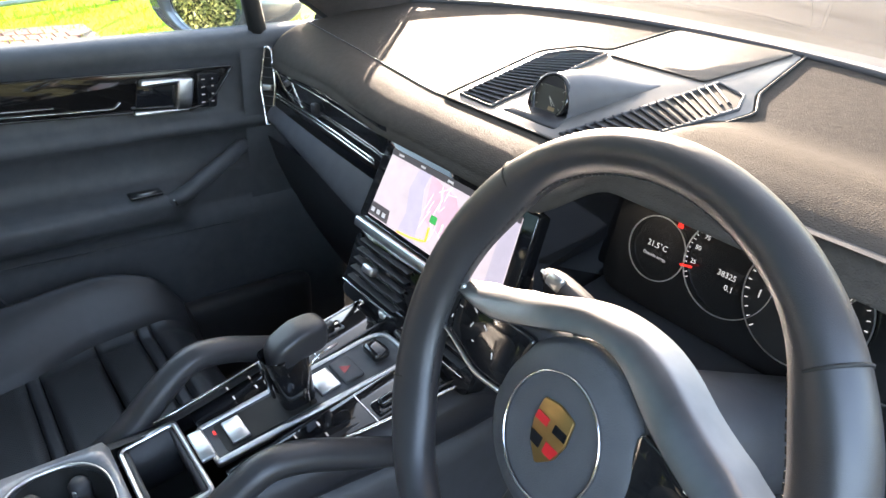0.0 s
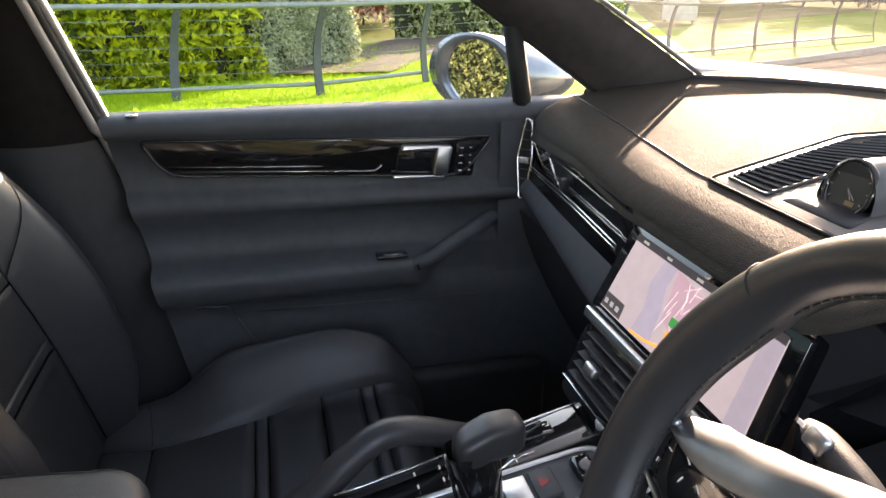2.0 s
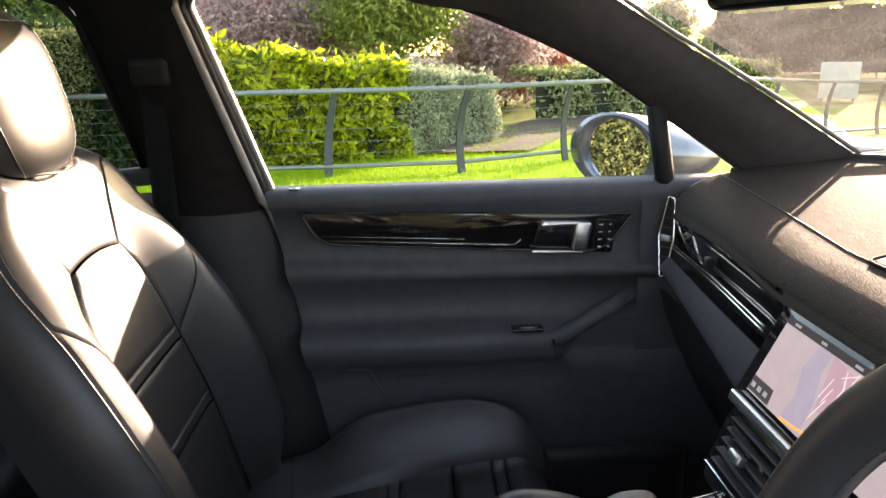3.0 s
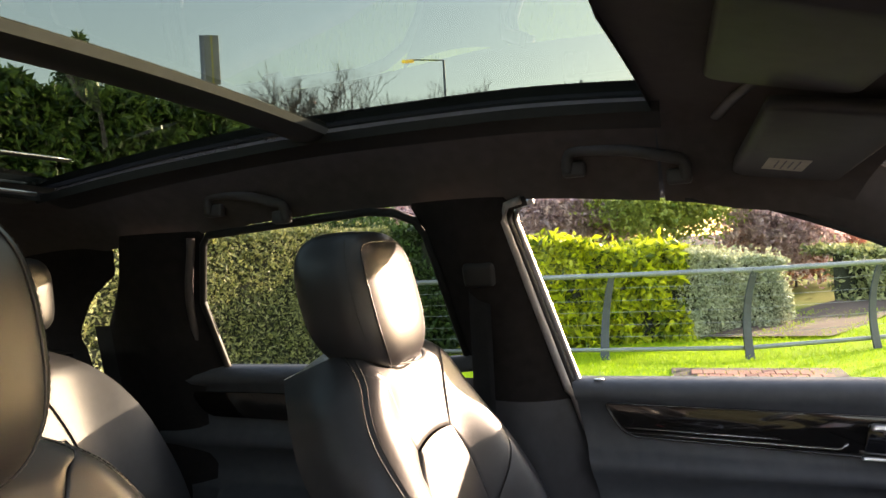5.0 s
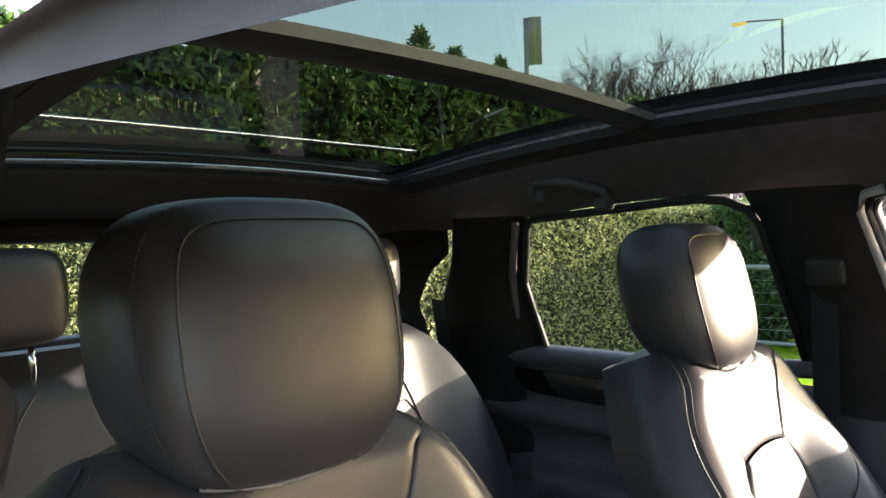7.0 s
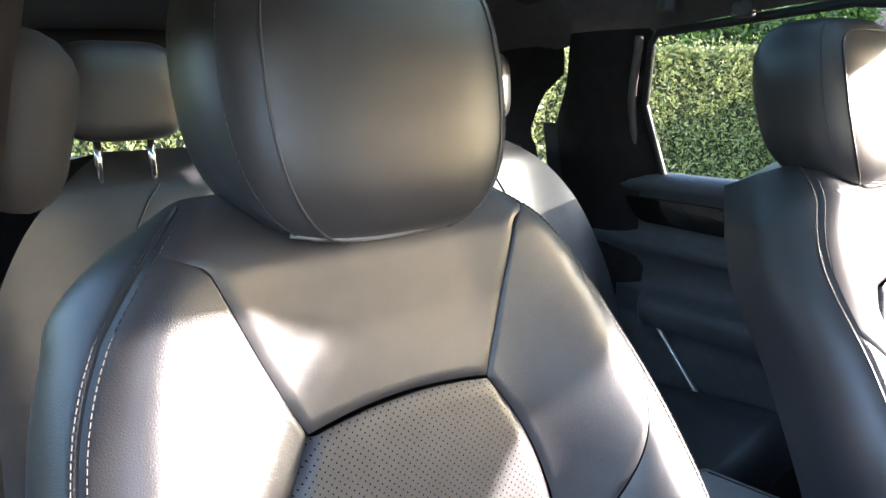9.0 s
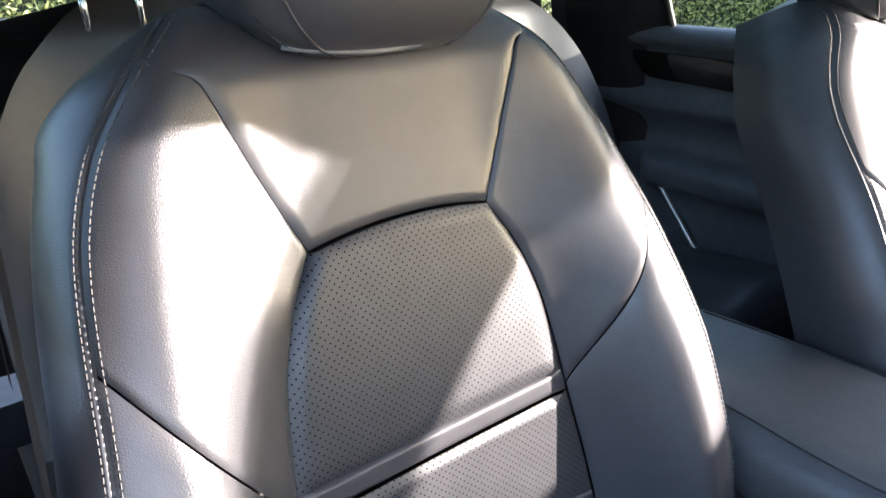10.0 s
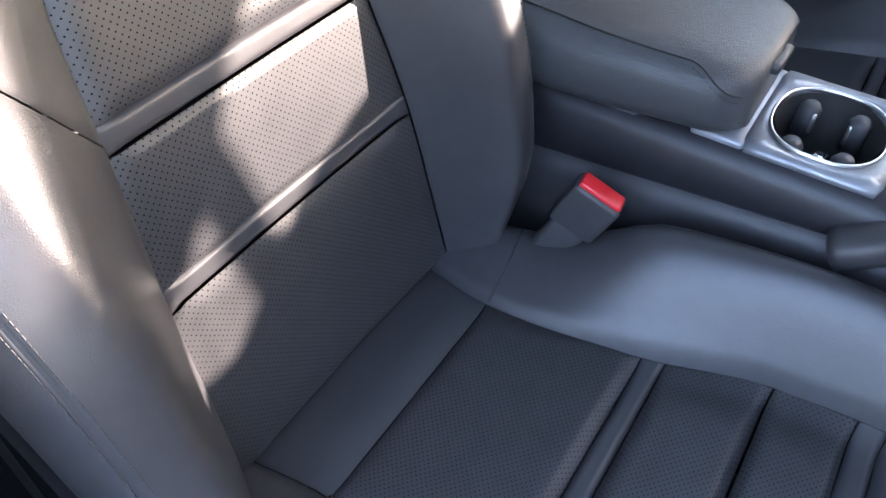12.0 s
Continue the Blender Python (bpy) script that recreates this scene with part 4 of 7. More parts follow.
def disc(c, r, m, n=40, inner=0.0, thick=0.001, bm=None):
    o = [(c[0] + r * math.cos(6.28319 * k / n), c[1] + r * math.sin(6.28319 * k / n)) for k in range(n)]
    if inner:
        i = [(c[0] + inner * math.cos(6.28319 * k / n), c[1] + inner * math.sin(6.28319 * k / n)) for k in range(n)]
        return frame_band(o, i, thick, m, bm)
    return slab(o, thick, m, bm=bm)


def dash_z(y):
    return 1.130 + 0.145 * (y - 0.588)


def dash_near(x):
    """The rear edge of the dashboard's top, across the car."""
    return 0.478 + (0.068 * max(0.0, -x - 0.19) / 0.5 if x < 0 else 0.03 * sstep(0.55, 0.76, x) + 0.015 * sstep(0.12, 0.22, x) * sstep(0.68, 0.56, x))


def dash_top(i, j):
    x = lerp(-0.765, 0.765, i)
    near, far = dash_near(x), 1.035 - 0.20 * abs(x / 0.72) ** 2.2
    hood = 0.056 * sstep(0.13, 0.24, x) * sstep(0.66, 0.52, x)
    if j < 0.72:
        y = lerp(far, near + 0.085, j / 0.72)
        z = dash_z(y) + hood * sstep(0.80, 0.58, y)
    else:                                                              # rolled rear edge
        k = (j - 0.72) / 0.28
        a = k * 1.75
        y0 = near + 0.085
        z0 = dash_z(y0) + hood
        y = y0 - 0.078 * math.sin(min(a, 1.57)) - (0.006 if a > 1.57 else 0)
        z = z0 - 0.040 * (1 - math.cos(a)) - 0.030 * k * sstep(0.36, 0.70, -x)
    end = sstep(0.70, 0.765, abs(x))
    return Vector((x, y, z - 0.03 * end * end))


dash = thing("dashboard", (0, 0.7, 0.80), "grained dark leather dashboard with gloss black fascia and vents", "dashboard")
part("top_pad", grid(dash_top, 120, 60), DASH, dash, "grained leather dashboard top")
part("top_seam", tube([dash_top(k / 60, 0.70) + Vector((0, 0, 0.0006)) for k in range(0, 27)], 0.0011, 5), LEATHER_PLAIN, dash)
part("far_edge", tube([dash_top(k / 60, 0.0) + Vector((0, 0.004, 0.001)) for k in range(61)], 0.007, 6), PLASTIC, dash)
cowl = grid(lambda i, j: Vector((lerp(-0.74, 0.74, i), lerp(1.035, 1.12, j) - 0.20 * abs((2 * i - 1) * 1.03) ** 2.2, lerp(1.192, 1.200, j))), 20, 3)
part("cowl", cowl, PLASTIC, dash)
DP = Matrix(((1, 0, 0, 0), (0, 1, 0, 0.588), (0, 0.145, 1, 1.130 + 0.0015), (0, 0, 0, 1)))      # (x, y - 0.588) on the dashboard's top
part("centre_trim", slab(round_poly([(-0.152, -0.012), (0.152, -0.012), (0.192, 0.212), (0.158, 0.268), (0.122, 0.440), (-0.102, 0.436), (-0.112, 0.285), (-0.165, 0.268), (-0.195, 0.215)], 0.012, 4), 0.006, DP @ pose(0, 0, 0.0015), 0.0015), mat("smooth_grey_trim", (0.11, 0.105, 0.10), 0.35, bump=0.1, bscale=900), dash, "smooth grey trim round vents and clock")
part("trim_groove", tube([DP @ Vector((x, y, 0.001)) for x, y in round_poly([(-0.156, -0.016), (0.156, -0.016), (0.197, 0.212), (0.162, 0.272), (0.126, 0.444), (-0.106, 0.440), (-0.116, 0.288), (-0.168, 0.272), (-0.200, 0.215)], 0.012, 4)], 0.0020, 6, closed=True), RUBBER, dash)
# top vents beside the clock: a dark well under angled slats in a pale frame
for s in (-1, 1):
    q = [(s * 0.137, 0.002), (s * 0.176, 0.205), (s * 0.155, 0.248), (s * 0.103, 0.266), (s * 0.068, 0.0)]
    vent = part("defroster_vent", slab(q if s > 0 else q[::-1], 0.004, DP @ pose(0, 0, 0.0024)), RUBBER, dash, "black slatted air vent in the dashboard top", False)
    part("vent_frame", tube([DP @ Vector((x, y, 0.003)) for x, y in q], 0.0026, 6, closed=True), SOFT, vent)
    for k in range(18):
        t = (k + 0.7) / 18.2
        a = Vector((lerp(q[4][0], q[3][0], t), lerp(q[4][1], q[3][1], t), 0.003))
        b = Vector((lerp(q[0][0], q[1][0], t), lerp(q[0][1], q[1][1], t * 1.0), 0.003))
        if k > 15:
            b = a.lerp(b, 0.75)
        part("slat", box(((b - a).length, 0.0022, 0.008), DP @ axes((a + b) / 2, b - a, (0, 1, 0.9)), 0), SOFT, vent, "", False)
part("speaker_grille", slab(round_poly([(-0.096, 0.262), (0.085, 0.258), (0.112, 0.436), (-0.092, 0.430)], 0.01, 4), 0.003, DP @ pose(0, 0, 0.0045), 0.001), mat("speaker_mesh", (0.05, 0.042, 0.036), 0.6, bump=1.6, bscale=520), dash, "fine mesh speaker cover")

# clock pod
def pod(i, j):
    a = (i - 0.5) * math.pi
    y = lerp(0.638, 0.800, j)
    r = lerp(0.038, 0.050, j)
    h = 0.046 * math.cos(j * 1.45) ** 1.2
    return Vector((r * math.sin(a), y - 0.010 * (1 - abs(math.cos(a))) * (1 - j), dash_z(y) + 0.002 + h * abs(math.cos(a)) ** 0.8 * (1 if abs(i - 0.5) < 0.499 else 0)))
ck = thing("dash_clock", (0, 0.62, 1.12), "round black stopwatch clock in a grey pod on the dashboard", "clock")
part("pod", grid(pod, 28, 14), mat("grey_pod_trim", (0.085, 0.085, 0.09), 0.35, bump=0.1, bscale=900), ck, "smooth grey pod")
part("pod_front", grid(lambda i, j: Vector((0.038 * math.sin((i - 0.5) * math.pi) * j, 0.6375, dash_z(0.6375) + 0.002 + 0.046 * abs(math.cos((i - 0.5) * math.pi)) ** 0.8 * j)), 24, 2), PLASTIC, ck)
CKM = axes((0, 0.633, 1.158), (1, 0, 0), (0, 0.30, 0.95))
part("face", disc((0, 0), 0.0285, CKM), mat("clock_face", (0.028, 0.022, 0.018), 0.3), ck, "black dial", False)
part("bezel", disc((0, 0), 0.0325, CKM @ pose(0, 0, 0.003), inner=0.028, thick=0.012), PIANO, ck)
ticks = bmesh.new()
for k in range(12):
    box((0.0008, 0.0035, 0.0004), CKM @ pose(0, 0, 0.0006, 0, 0, k * 30) @ pose(0, 0.0245, 0), 0, bm=ticks)
CLOCK_INK = mat("dim_clock_print", (0.40, 0.37, 0.33), 0.5)
part("dial_marks", ticks, CLOCK_INK, ck, "", False)
part("digital_window", box((0.012, 0.005, 0.0004), CKM @ pose(0.008, -0.014, 0.0006), 0), mat("dim_digits", (0.25, 0.16, 0.08), 0.5), ck, "", False)
for k, a in enumerate((-128, -140)):
    part("clock_hand", box((0.0008, 0.017 - 0.004 * k, 0.0004), CKM @ pose(0, 0, 0.0012 + 0.0006 * k, 0, 0, a) @ pose(0, 0.007, 0), 0), CLOCK_INK, ck, "", False)
part("pod_well", slab(round_poly([(-0.050, 0.006), (0.050, 0.006), (0.036, 0.050), (-0.036, 0.050)], 0.006, 3), 0.003, DP @ pose(0, 0, 0.0032)), PLASTIC, ck, "dark well before the clock")

# passenger fascia: gloss strip with bright line, grey pad below it
def fas(zt, zb, yo):
    def fn(i, j):
        x = lerp(-0.700, -0.168, i)
        y = dash_near(x) + yo
        z = lerp(zt(x), zb(x), j)
        return Vector((x, y + 0.012 * j, z))
    return fn
zt_ = lambda x: curve1([(-0.70, 1.060), (-0.36, 1.086), (-0.13, 1.095)], x)
zm_ = lambda x: curve1([(-0.70, 0.984), (-0.41, 0.995), (-0.18, 1.008)], x)
zb_ = lambda x: lerp(0.940, 0.905, (x + 0.70) / 0.53)
part("gloss_strip", grid(fas(zt_, zm_, 0.004), 40, 8), PIANO, dash, "gloss black fascia strip")
part("fascia_pad", grid(lambda i, j: fas(zm_, zb_, 0.0)(i, j) + Vector((0, -0.012 * math.sin(2.6 * j) - 0.004 - 0.016 * j + 0.02 * j ** 6, 0)), 40, 14), mat("grey_fascia_pad", (0.072, 0.074, 0.082), 0.5, bump=0.15, bscale=900), dash, "smooth grey lower dashboard pad")
def fascia_line(dz):
    return [Vector((x, dash_near(x) + 0.002, curve1([(-0.69, 1.004), (-0.40, 1.023), (-0.19, 1.031)], x) + dz)) for x in np.linspace(-0.690, -0.200, 24)]
part("bright_line", tube(fascia_line(-0.0035) + fascia_line(0.0035)[::-1], 0.0016, 6), CHROME, dash, "bright twin metal line closed at one end")
part("vent_lip", tube([p + Vector((0, -0.001, 0)) for p in fascia_line(0.048)], 0.0014, 6), PIANO, dash)
part("vent_tab", box((0.016, 0.012, 0.020), pose(-0.440, dash_near(-0.440) - 0.002, 1.045), 0.003), PLASTIC, dash, "small vent slider")
# end vent by the door
ev = thing("side_vent", (-0.705, 0.50, 1.00), "tall slim air vent with a bright frame at the dashboard's end", "air vent")
EV = round_poly([(0.0, -0.082), (0.014, -0.078), (0.020, 0.0), (0.010, 0.072), (-0.006, 0.080), (-0.016, 0.0)], 0.008, 4)
EVM = axes((-0.702, 0.535, 1.022), (0.75, 0.66, 0), (0.0, 0.26, 1))
part("frame", frame_band(EV, offset_poly(EV, 0.0035), 0.012, EVM), CHROME, ev, "bright metal frame")
part("well", slab(offset_poly(EV, 0.003), 0.004, EVM @ pose(0, 0, -0.006)), RUBBER, ev, "", False)
for k in range(7):
    part("slat", box((0.026, 0.002, 0.006), EVM @ pose(0.002, -0.060 + 0.019 * k, -0.003), 0), PLASTIC, ev, "", False)
part("tab", box((0.02, 0.012, 0.01), EVM @ pose(0.002, -0.004, 0.0), 0.002), SATIN, ev)
# lower dark mass: glovebox and footwells
part("glovebox", grid(lambda i, j: Vector((lerp(-0.74, -0.15, i), lerp(0.545, 0.80, j ** 1.3), lerp(0.905, 0.42, j))), 10, 8), PLASTIC, dash, "black glovebox lid")
part("knee_panel", grid(lambda i, j: Vector((lerp(0.15, 0.74, i), lerp(0.50, 0.82, j ** 1.3), lerp(0.99, 0.42, j))), 10, 8), PLASTIC, dash)
part("end_cap", grid(lambda i, j: Vector((-0.742, lerp(0.50, 0.85, i), lerp(1.095, 0.75, j))), 4, 6), SOFT, dash)
part("fascia_right", grid(lambda i, j: Vector((lerp(0.175, 0.745, i), lerp(0.600, 0.585, j), lerp(1.165, 0.955, j))), 8, 4), PLASTIC, dash)

part("stack_body", box((0.31, 0.40, 0.54), pose(0, 0.72, 0.69), 0.01), PLASTIC, dash)
part("stack_cheek", grid(lambda i, j: Vector((lerp(0.135, 0.20, i), lerp(0.500, 0.585, i), lerp(1.105, 0.93, j))), 6, 6), PIANO, dash)

# centre screen
SM = axes((-0.012, 0.4660, 1.021), (1, 0, 0), (0, 0.38, 0.925)) @ Matrix.Diagonal((0.985, 1.06, 1.06, 1))          # screen plane: x across, y up the glass
scr = thing("centre_screen", (0, 0.46, 0.94), "lit touchscreen with a pale navigation map in a gloss black surround", "touchscreen")
part("surround", slab(round_poly([(-0.170, -0.058), (0.170, -0.058), (0.158, 0.058), (-0.158, 0.058)], 0.006, 4), 0.02, SM, 0.0015), PIANO, scr)
MAPC = emit("map_lavender", (0.60, 0.57, 0.64), 0.075)
part("map_display", slab([(-0.148, -0.050), (0.148, -0.050), (0.138, 0.046), (-0.138, 0.046)], 0.0006, SM @ pose(0, 0, 0.0008)), MAPC, scr, "pale lavender map picture", False)
def flat_shape(name, pts, col, h, lab="", st=0.075):
    return part(name, slab(pts, 0.0002, SM @ pose(0, 0, h)), emit(name + "_ink", col, st), scr, lab, False)
flat_shape("map_estuary", [(-0.062, 0.046), (-0.040, 0.046), (-0.046, 0.018), (-0.034, -0.010), (-0.030, -0.050), (-0.072, -0.050), (-0.066, -0.02), (-0.076, 0.01), (-0.070, 0.035)], (0.50, 0.50, 0.66), 0.0012, "blue-grey water on the map")
flat_shape("map_town", [(-0.040, 0.040), (0.02, 0.030), (0.032, 0.018), (0.06, 0.020), (0.085, -0.005), (0.05, -0.028), (0.0, -0.022), (-0.028, -0.014), (-0.034, 0.01)], (0.62, 0.46, 0.58), 0.0012, "pink built-up area on the map")
rnd = random.Random(4)
roads = bmesh.new()
for k in range(34):
    x, y, a = rnd.uniform(-0.03, 0.07), rnd.uniform(-0.025, 0.035), rnd.choice((20, 110, 65, 150))
    box((rnd.uniform(0.008, 0.030), 0.0007, 0.0002), SM @ pose(x, y, 0.0016, 0, 0, a + rnd.uniform(-14, 14)), 0, bm=roads)
part("map_roads", roads, emit("road_ink", (0.80, 0.76, 0.82), 0.12), scr, "thin pale road lines", False)
part("map_route", tube([SM @ Vector((x, y, 0.0016)) for x, y in ((-0.070, -0.048), (-0.04, -0.045), (-0.015, -0.040), (-0.008, -0.038), (-0.010, -0.020))], 0.0016, 5), emit("route_orange", (0.85, 0.33, 0.03), 0.16), scr, "orange route line", False)
flat_shape("map_shield", round_poly([(-0.014, -0.014), (0.000, -0.014), (0.000, -0.004), (-0.014, -0.004)], 0.002, 3), (0.02, 0.42, 0.10), 0.0018, "small green road sign")
flat_shape("status_bar", [(-0.1385, 0.0395), (0.1385, 0.0395), (0.138, 0.048), (-0.138, 0.048)], (0.05, 0.05, 0.06), 0.0018, "dark status bar", 0.08)
flat_shape("info_box", [(-0.147, -0.048), (-0.098, -0.048), (-0.100, -0.030), (-0.145, -0.030)], (0.07, 0.07, 0.08), 0.0018, "dark information box", 0.08)
for x, wd in ((-0.115, 0.012), (-0.062, 0.010), (0.0, 0.012), (0.06, 0.012)):
    part("status_mark", box((wd, 0.003, 0.0003), SM @ pose(x, 0.0435, 0.0022), 0), WHITE_INK, scr, "", False)
for x in (-0.138, -0.124, -0.110):
    part("info_mark", box((0.008, 0.006, 0.0003), SM @ pose(x, -0.040, 0.0022), 0), WHITE_INK, scr, "", False)
flat_shape("side_bar", [(0.118, -0.050), (0.147, -0.050), (0.138, 0.040), (0.112, 0.040)], (0.46, 0.46, 0.58), 0.0018)
# bar and vents below the screen
part("metal_bar", slab(round_poly([(-0.166, -0.074), (0.166, -0.074), (0.168, -0.060), (-0.168, -0.060)], 0.004, 3), 0.012, SM @ pose(0, 0, 0.007), 0.003), SATIN, scr, "brushed metal bar below the screen")
cv = thing("centre_vents", (0, 0.45, 0.86), "pair of black slatted air vents in the centre stack", "air vent")
part("housing", slab(round_poly([(-0.158, -0.172), (0.158, -0.172), (0.164, -0.074), (-0.164, -0.074)], 0.022, 4), 0.05, SM @ pose(0, 0, -0.002), 0.003), PIANO, cv)
for s in (-1, 1):
    for k in range(5):
        part("slat", box((0.126, 0.0022, 0.010), SM @ pose(s * 0.076, -0.084 - 0.0135 * k, 0.002, 25, 0, 0), 0.0008, 1), PLASTIC, cv, "", False)
    part("slat_edge", box((0.132, 0.0018, 0.004), SM @ pose(s * 0.080, -0.148, 0.006), 0.0006, 1), CHROME, cv, "", False)
    part("vent_tab", box((0.026, 0.012, 0.012), SM @ pose(s * 0.088, -0.112, 0.010), 0.003), SATIN, cv, "bright vent slider")

# instrument cluster
IM = axes((0.412, 0.558, 1.072), (1, 0, 0), (0, 0.18, 0.98))
ic = thing("instrument_cluster", (0.385, 0.56, 0.96), "dark instrument cluster with lit round dials under a leather hood", "instrument cluster")
part("dial_panel", slab(round_poly([(-0.22, -0.075), (0.22, -0.075), (0.215, 0.068), (-0.215, 0.068)], 0.03, 5), 0.01, IM @ pose(0, 0, -0.004)), mat("cluster_black", (0.006, 0.006, 0.006), 0.2), ic, "", False)
part("hood_lining", grid(lambda i, j: Vector((lerp(0.175, 0.745, i), lerp(0.600, 0.505, j), 1.158 + 0.002 * j + 0.010 * math.sin(3.14 * i))), 16, 4), PLASTIC, ic)
part("lower_lip", grid(lambda i, j: Vector((lerp(0.185, 0.64, i), lerp(0.57, 0.47, j), 0.997 - 0.018 * j - 0.02 * math.sin(3.14 * i) * j)), 16, 4), PLASTIC, ic)
DIALW = emit("dial_white", (0.75, 0.78, 0.78), 0.055)
DIALR = emit("dial_red", (0.9, 0.03, 0.02), 0.11)
for c, r in (((-0.155, -0.006), 0.036), ((-0.072, 0.006), 0.050), ((0.008, 0.006), 0.060), ((0.088, 0.006), 0.050), ((0.166, -0.006), 0.036)):
    part("dial_ring", disc(c, r, IM @ pose(0, 0, 0.0015), 56, r - 0.0011), SATIN, ic, "thin silver dial ring", False)
part("dial_disc", disc((0.008, 0.006), 0.0585, IM @ pose(0, 0, 0.0012), 48), mat("dial_black", (0.01, 0.01, 0.01), 0.3), ic, "", False)
tk = bmesh.new()
for k in range(33):
    a = radians(212 - k * 6.6)
    big = k % 4 == 0
    box((0.0046 if big else 0.003, 0.0009, 0.0003), IM @ pose(-0.072 + 0.0465 * math.cos(a), 0.006 + 0.0465 * math.sin(a), 0.0022, 0, 0, math.degrees(a)), 0, bm=tk)
part("speed_marks", tk, DIALW, ic, "", False)
tk = bmesh.new()
for k in range(29):
    a = radians(225 - k * 9.6)
    box((0.005 if k % 4 == 0 else 0.003, 0.0010, 0.0003), IM @ pose(0.008 + 0.055 * math.cos(a), 0.006 + 0.055 * math.sin(a), 0.0022, 0, 0, math.degrees(a)), 0, bm=tk)
part("rev_marks", tk, DIALW, ic, "", False)
text("temperature_reading", "21.5\u00b0C", 0.0090, IM @ pose(-0.154, -0.002, 0.0022), DIALW, ic)
text("temperature_caption", "Outside temp.", 0.0052, IM @ pose(-0.154, -0.014, 0.0022), emit("dial_grey", (0.45, 0.47, 0.48), 0.06), ic)
for s_, a in (("25", 190), ("50", 166), ("75", 143), ("100", 119)):
    text("speed_number", s_, 0.0066, IM @ pose(-0.072 + 0.0375 * math.cos(radians(a)), 0.006 + 0.0375 * math.sin(radians(a)), 0.0022), DIALW, ic)
text("odometer", "38325", 0.0085, IM @ pose(-0.070, 0.001, 0.0022), DIALW, ic)
text("trip_meter", "0.1", 0.0085, IM @ pose(-0.064, -0.011, 0.0022), DIALW, ic)
for s_, a in (("1", 190), ("2", 152), ("3", 114), ("4", 76), ("5", 38), ("6", 0)):
    text("rev_number", s_, 0.012, IM @ pose(0.008 + 0.042 * math.cos(radians(a)), 0.006 + 0.042 * math.sin(radians(a)), 0.0024), DIALW, ic)
text("rev_caption", "x 1000", 0.005, IM @ pose(0.022, -0.012, 0.0024), DIALW, ic)
part("needle", box((0.014, 0.0022, 0.0006), IM @ pose(-0.115, -0.008, 0.003, 0, 0, 12), 0), DIALR, ic, "red speed needle", False)
part("belt_warning", slab(round_poly([(-0.138, 0.026), (-0.131, 0.026), (-0.133, 0.038), (-0.138, 0.036)], 0.002, 3), 0.0003, IM @ pose(0, 0, 0.0025)), DIALR, ic, "small red warning lamp", False)

# ---- steering wheel ----
TH, TURN = radians(21.7), radians(-6.9)
WM = axes((0.419, 0.2506, 1.099), (math.cos(TURN), math.sin(TURN), 0), (-math.sin(TURN) * math.sin(TH), math.cos(TURN) * math.sin(TH), math.cos(TH)))       # x across, y up the wheel, z to the driver
HUB = WM @ pose(0, -0.0147, -0.020)                                 # the hub lies deeper and lower than the rim's middle
sw = thing("steering_wheel", (0.41, 0.29, 1.07), "black leather steering wheel with silver spokes and round badge", "steering wheel")
R0, r0 = 0.1772, 0.0165
def thumb(a):
    """How far the rim swells inwards at the grips beside the spokes."""
    d = abs((math.degrees(a) + 180) % 360 - 180)
    return sstep(58, 30, d) + sstep(122, 150, d)
def rim_pt(i, j):
    a, b = i * 2 * math.pi, j * 2 * math.pi
    inw = 1 + 0.75 * thumb(a) * max(0.0, -math.cos(b))
    rad = R0 + r0 * 0.94 * inw * math.cos(b)
    return WM @ Vector((rad * math.cos(a), rad * math.sin(a), r0 * 1.08 * (1 + 0.06 * thumb(a)) * math.sin(b)))
part("rim", grid(rim_pt, 96, 18, True, True), LEATHER_PLAIN, sw, "smooth black leather rim")
for a in (138, 42, 205, 335):
    a = radians(a)
    loop = [WM @ Vector(((R0 + r0 * 0.96 * math.cos(b)) * math.cos(a), (R0 + r0 * 0.96 * math.cos(b)) * math.sin(a), r0 * 1.10 * math.sin(b))) for b in np.linspace(0, 6.2832, 21)[:-1]]
    part("rim_seam", tube(loop, 0.0012, 5, closed=True), RUBBER, sw)
for a0, a1 in ((48, 132), (-25, 42), (138, 205)):
    row = [WM @ Vector(((R0 - r0 * (0.97 + 0.70 * thumb(radians(a)))) * math.cos(radians(a)), (R0 - r0 * (0.97 + 0.70 * thumb(radians(a)))) * math.sin(radians(a)), 0.002)) for a in np.linspace(a0, a1, 60)]
    stitches(row, 0.0007, 0.004, 0.002, sw)
WM = HUB
# hub
def hub(i, j):
    a, k = i * 2 * math.pi, j
    r = 0.070 * (1 + 0.05 * math.cos(2 * a))
    rad = r * math.sin(k * 1.5708) ** 0.75
    return WM @ Vector((rad * math.cos(a), rad * math.sin(a) - 0.004, 0.030 * max(0.0, math.cos(k * 1.5708)) ** 0.42 - 0.004))
part("airbag_cover", grid(hub, 56, 14, True), SOFT, sw, "round grained airbag cover")
part("hub_drum", grid(lambda i, j: WM @ Vector((0.070 * (1 + 0.05 * math.cos(4 * math.pi * i)) * math.cos(i * 6.28319), 0.070 * (1 + 0.05 * math.cos(4 * math.pi * i)) * math.sin(i * 6.28319) - 0.004, lerp(-0.004, -0.05, j))), 40, 3, True), PLASTIC, sw)
part("hub_ring", disc((0, -0.004), 0.0445, WM @ pose(0, 0, 0.0275), 56, 0.0435, 0.003), CHROME, sw, "thin bright ring")
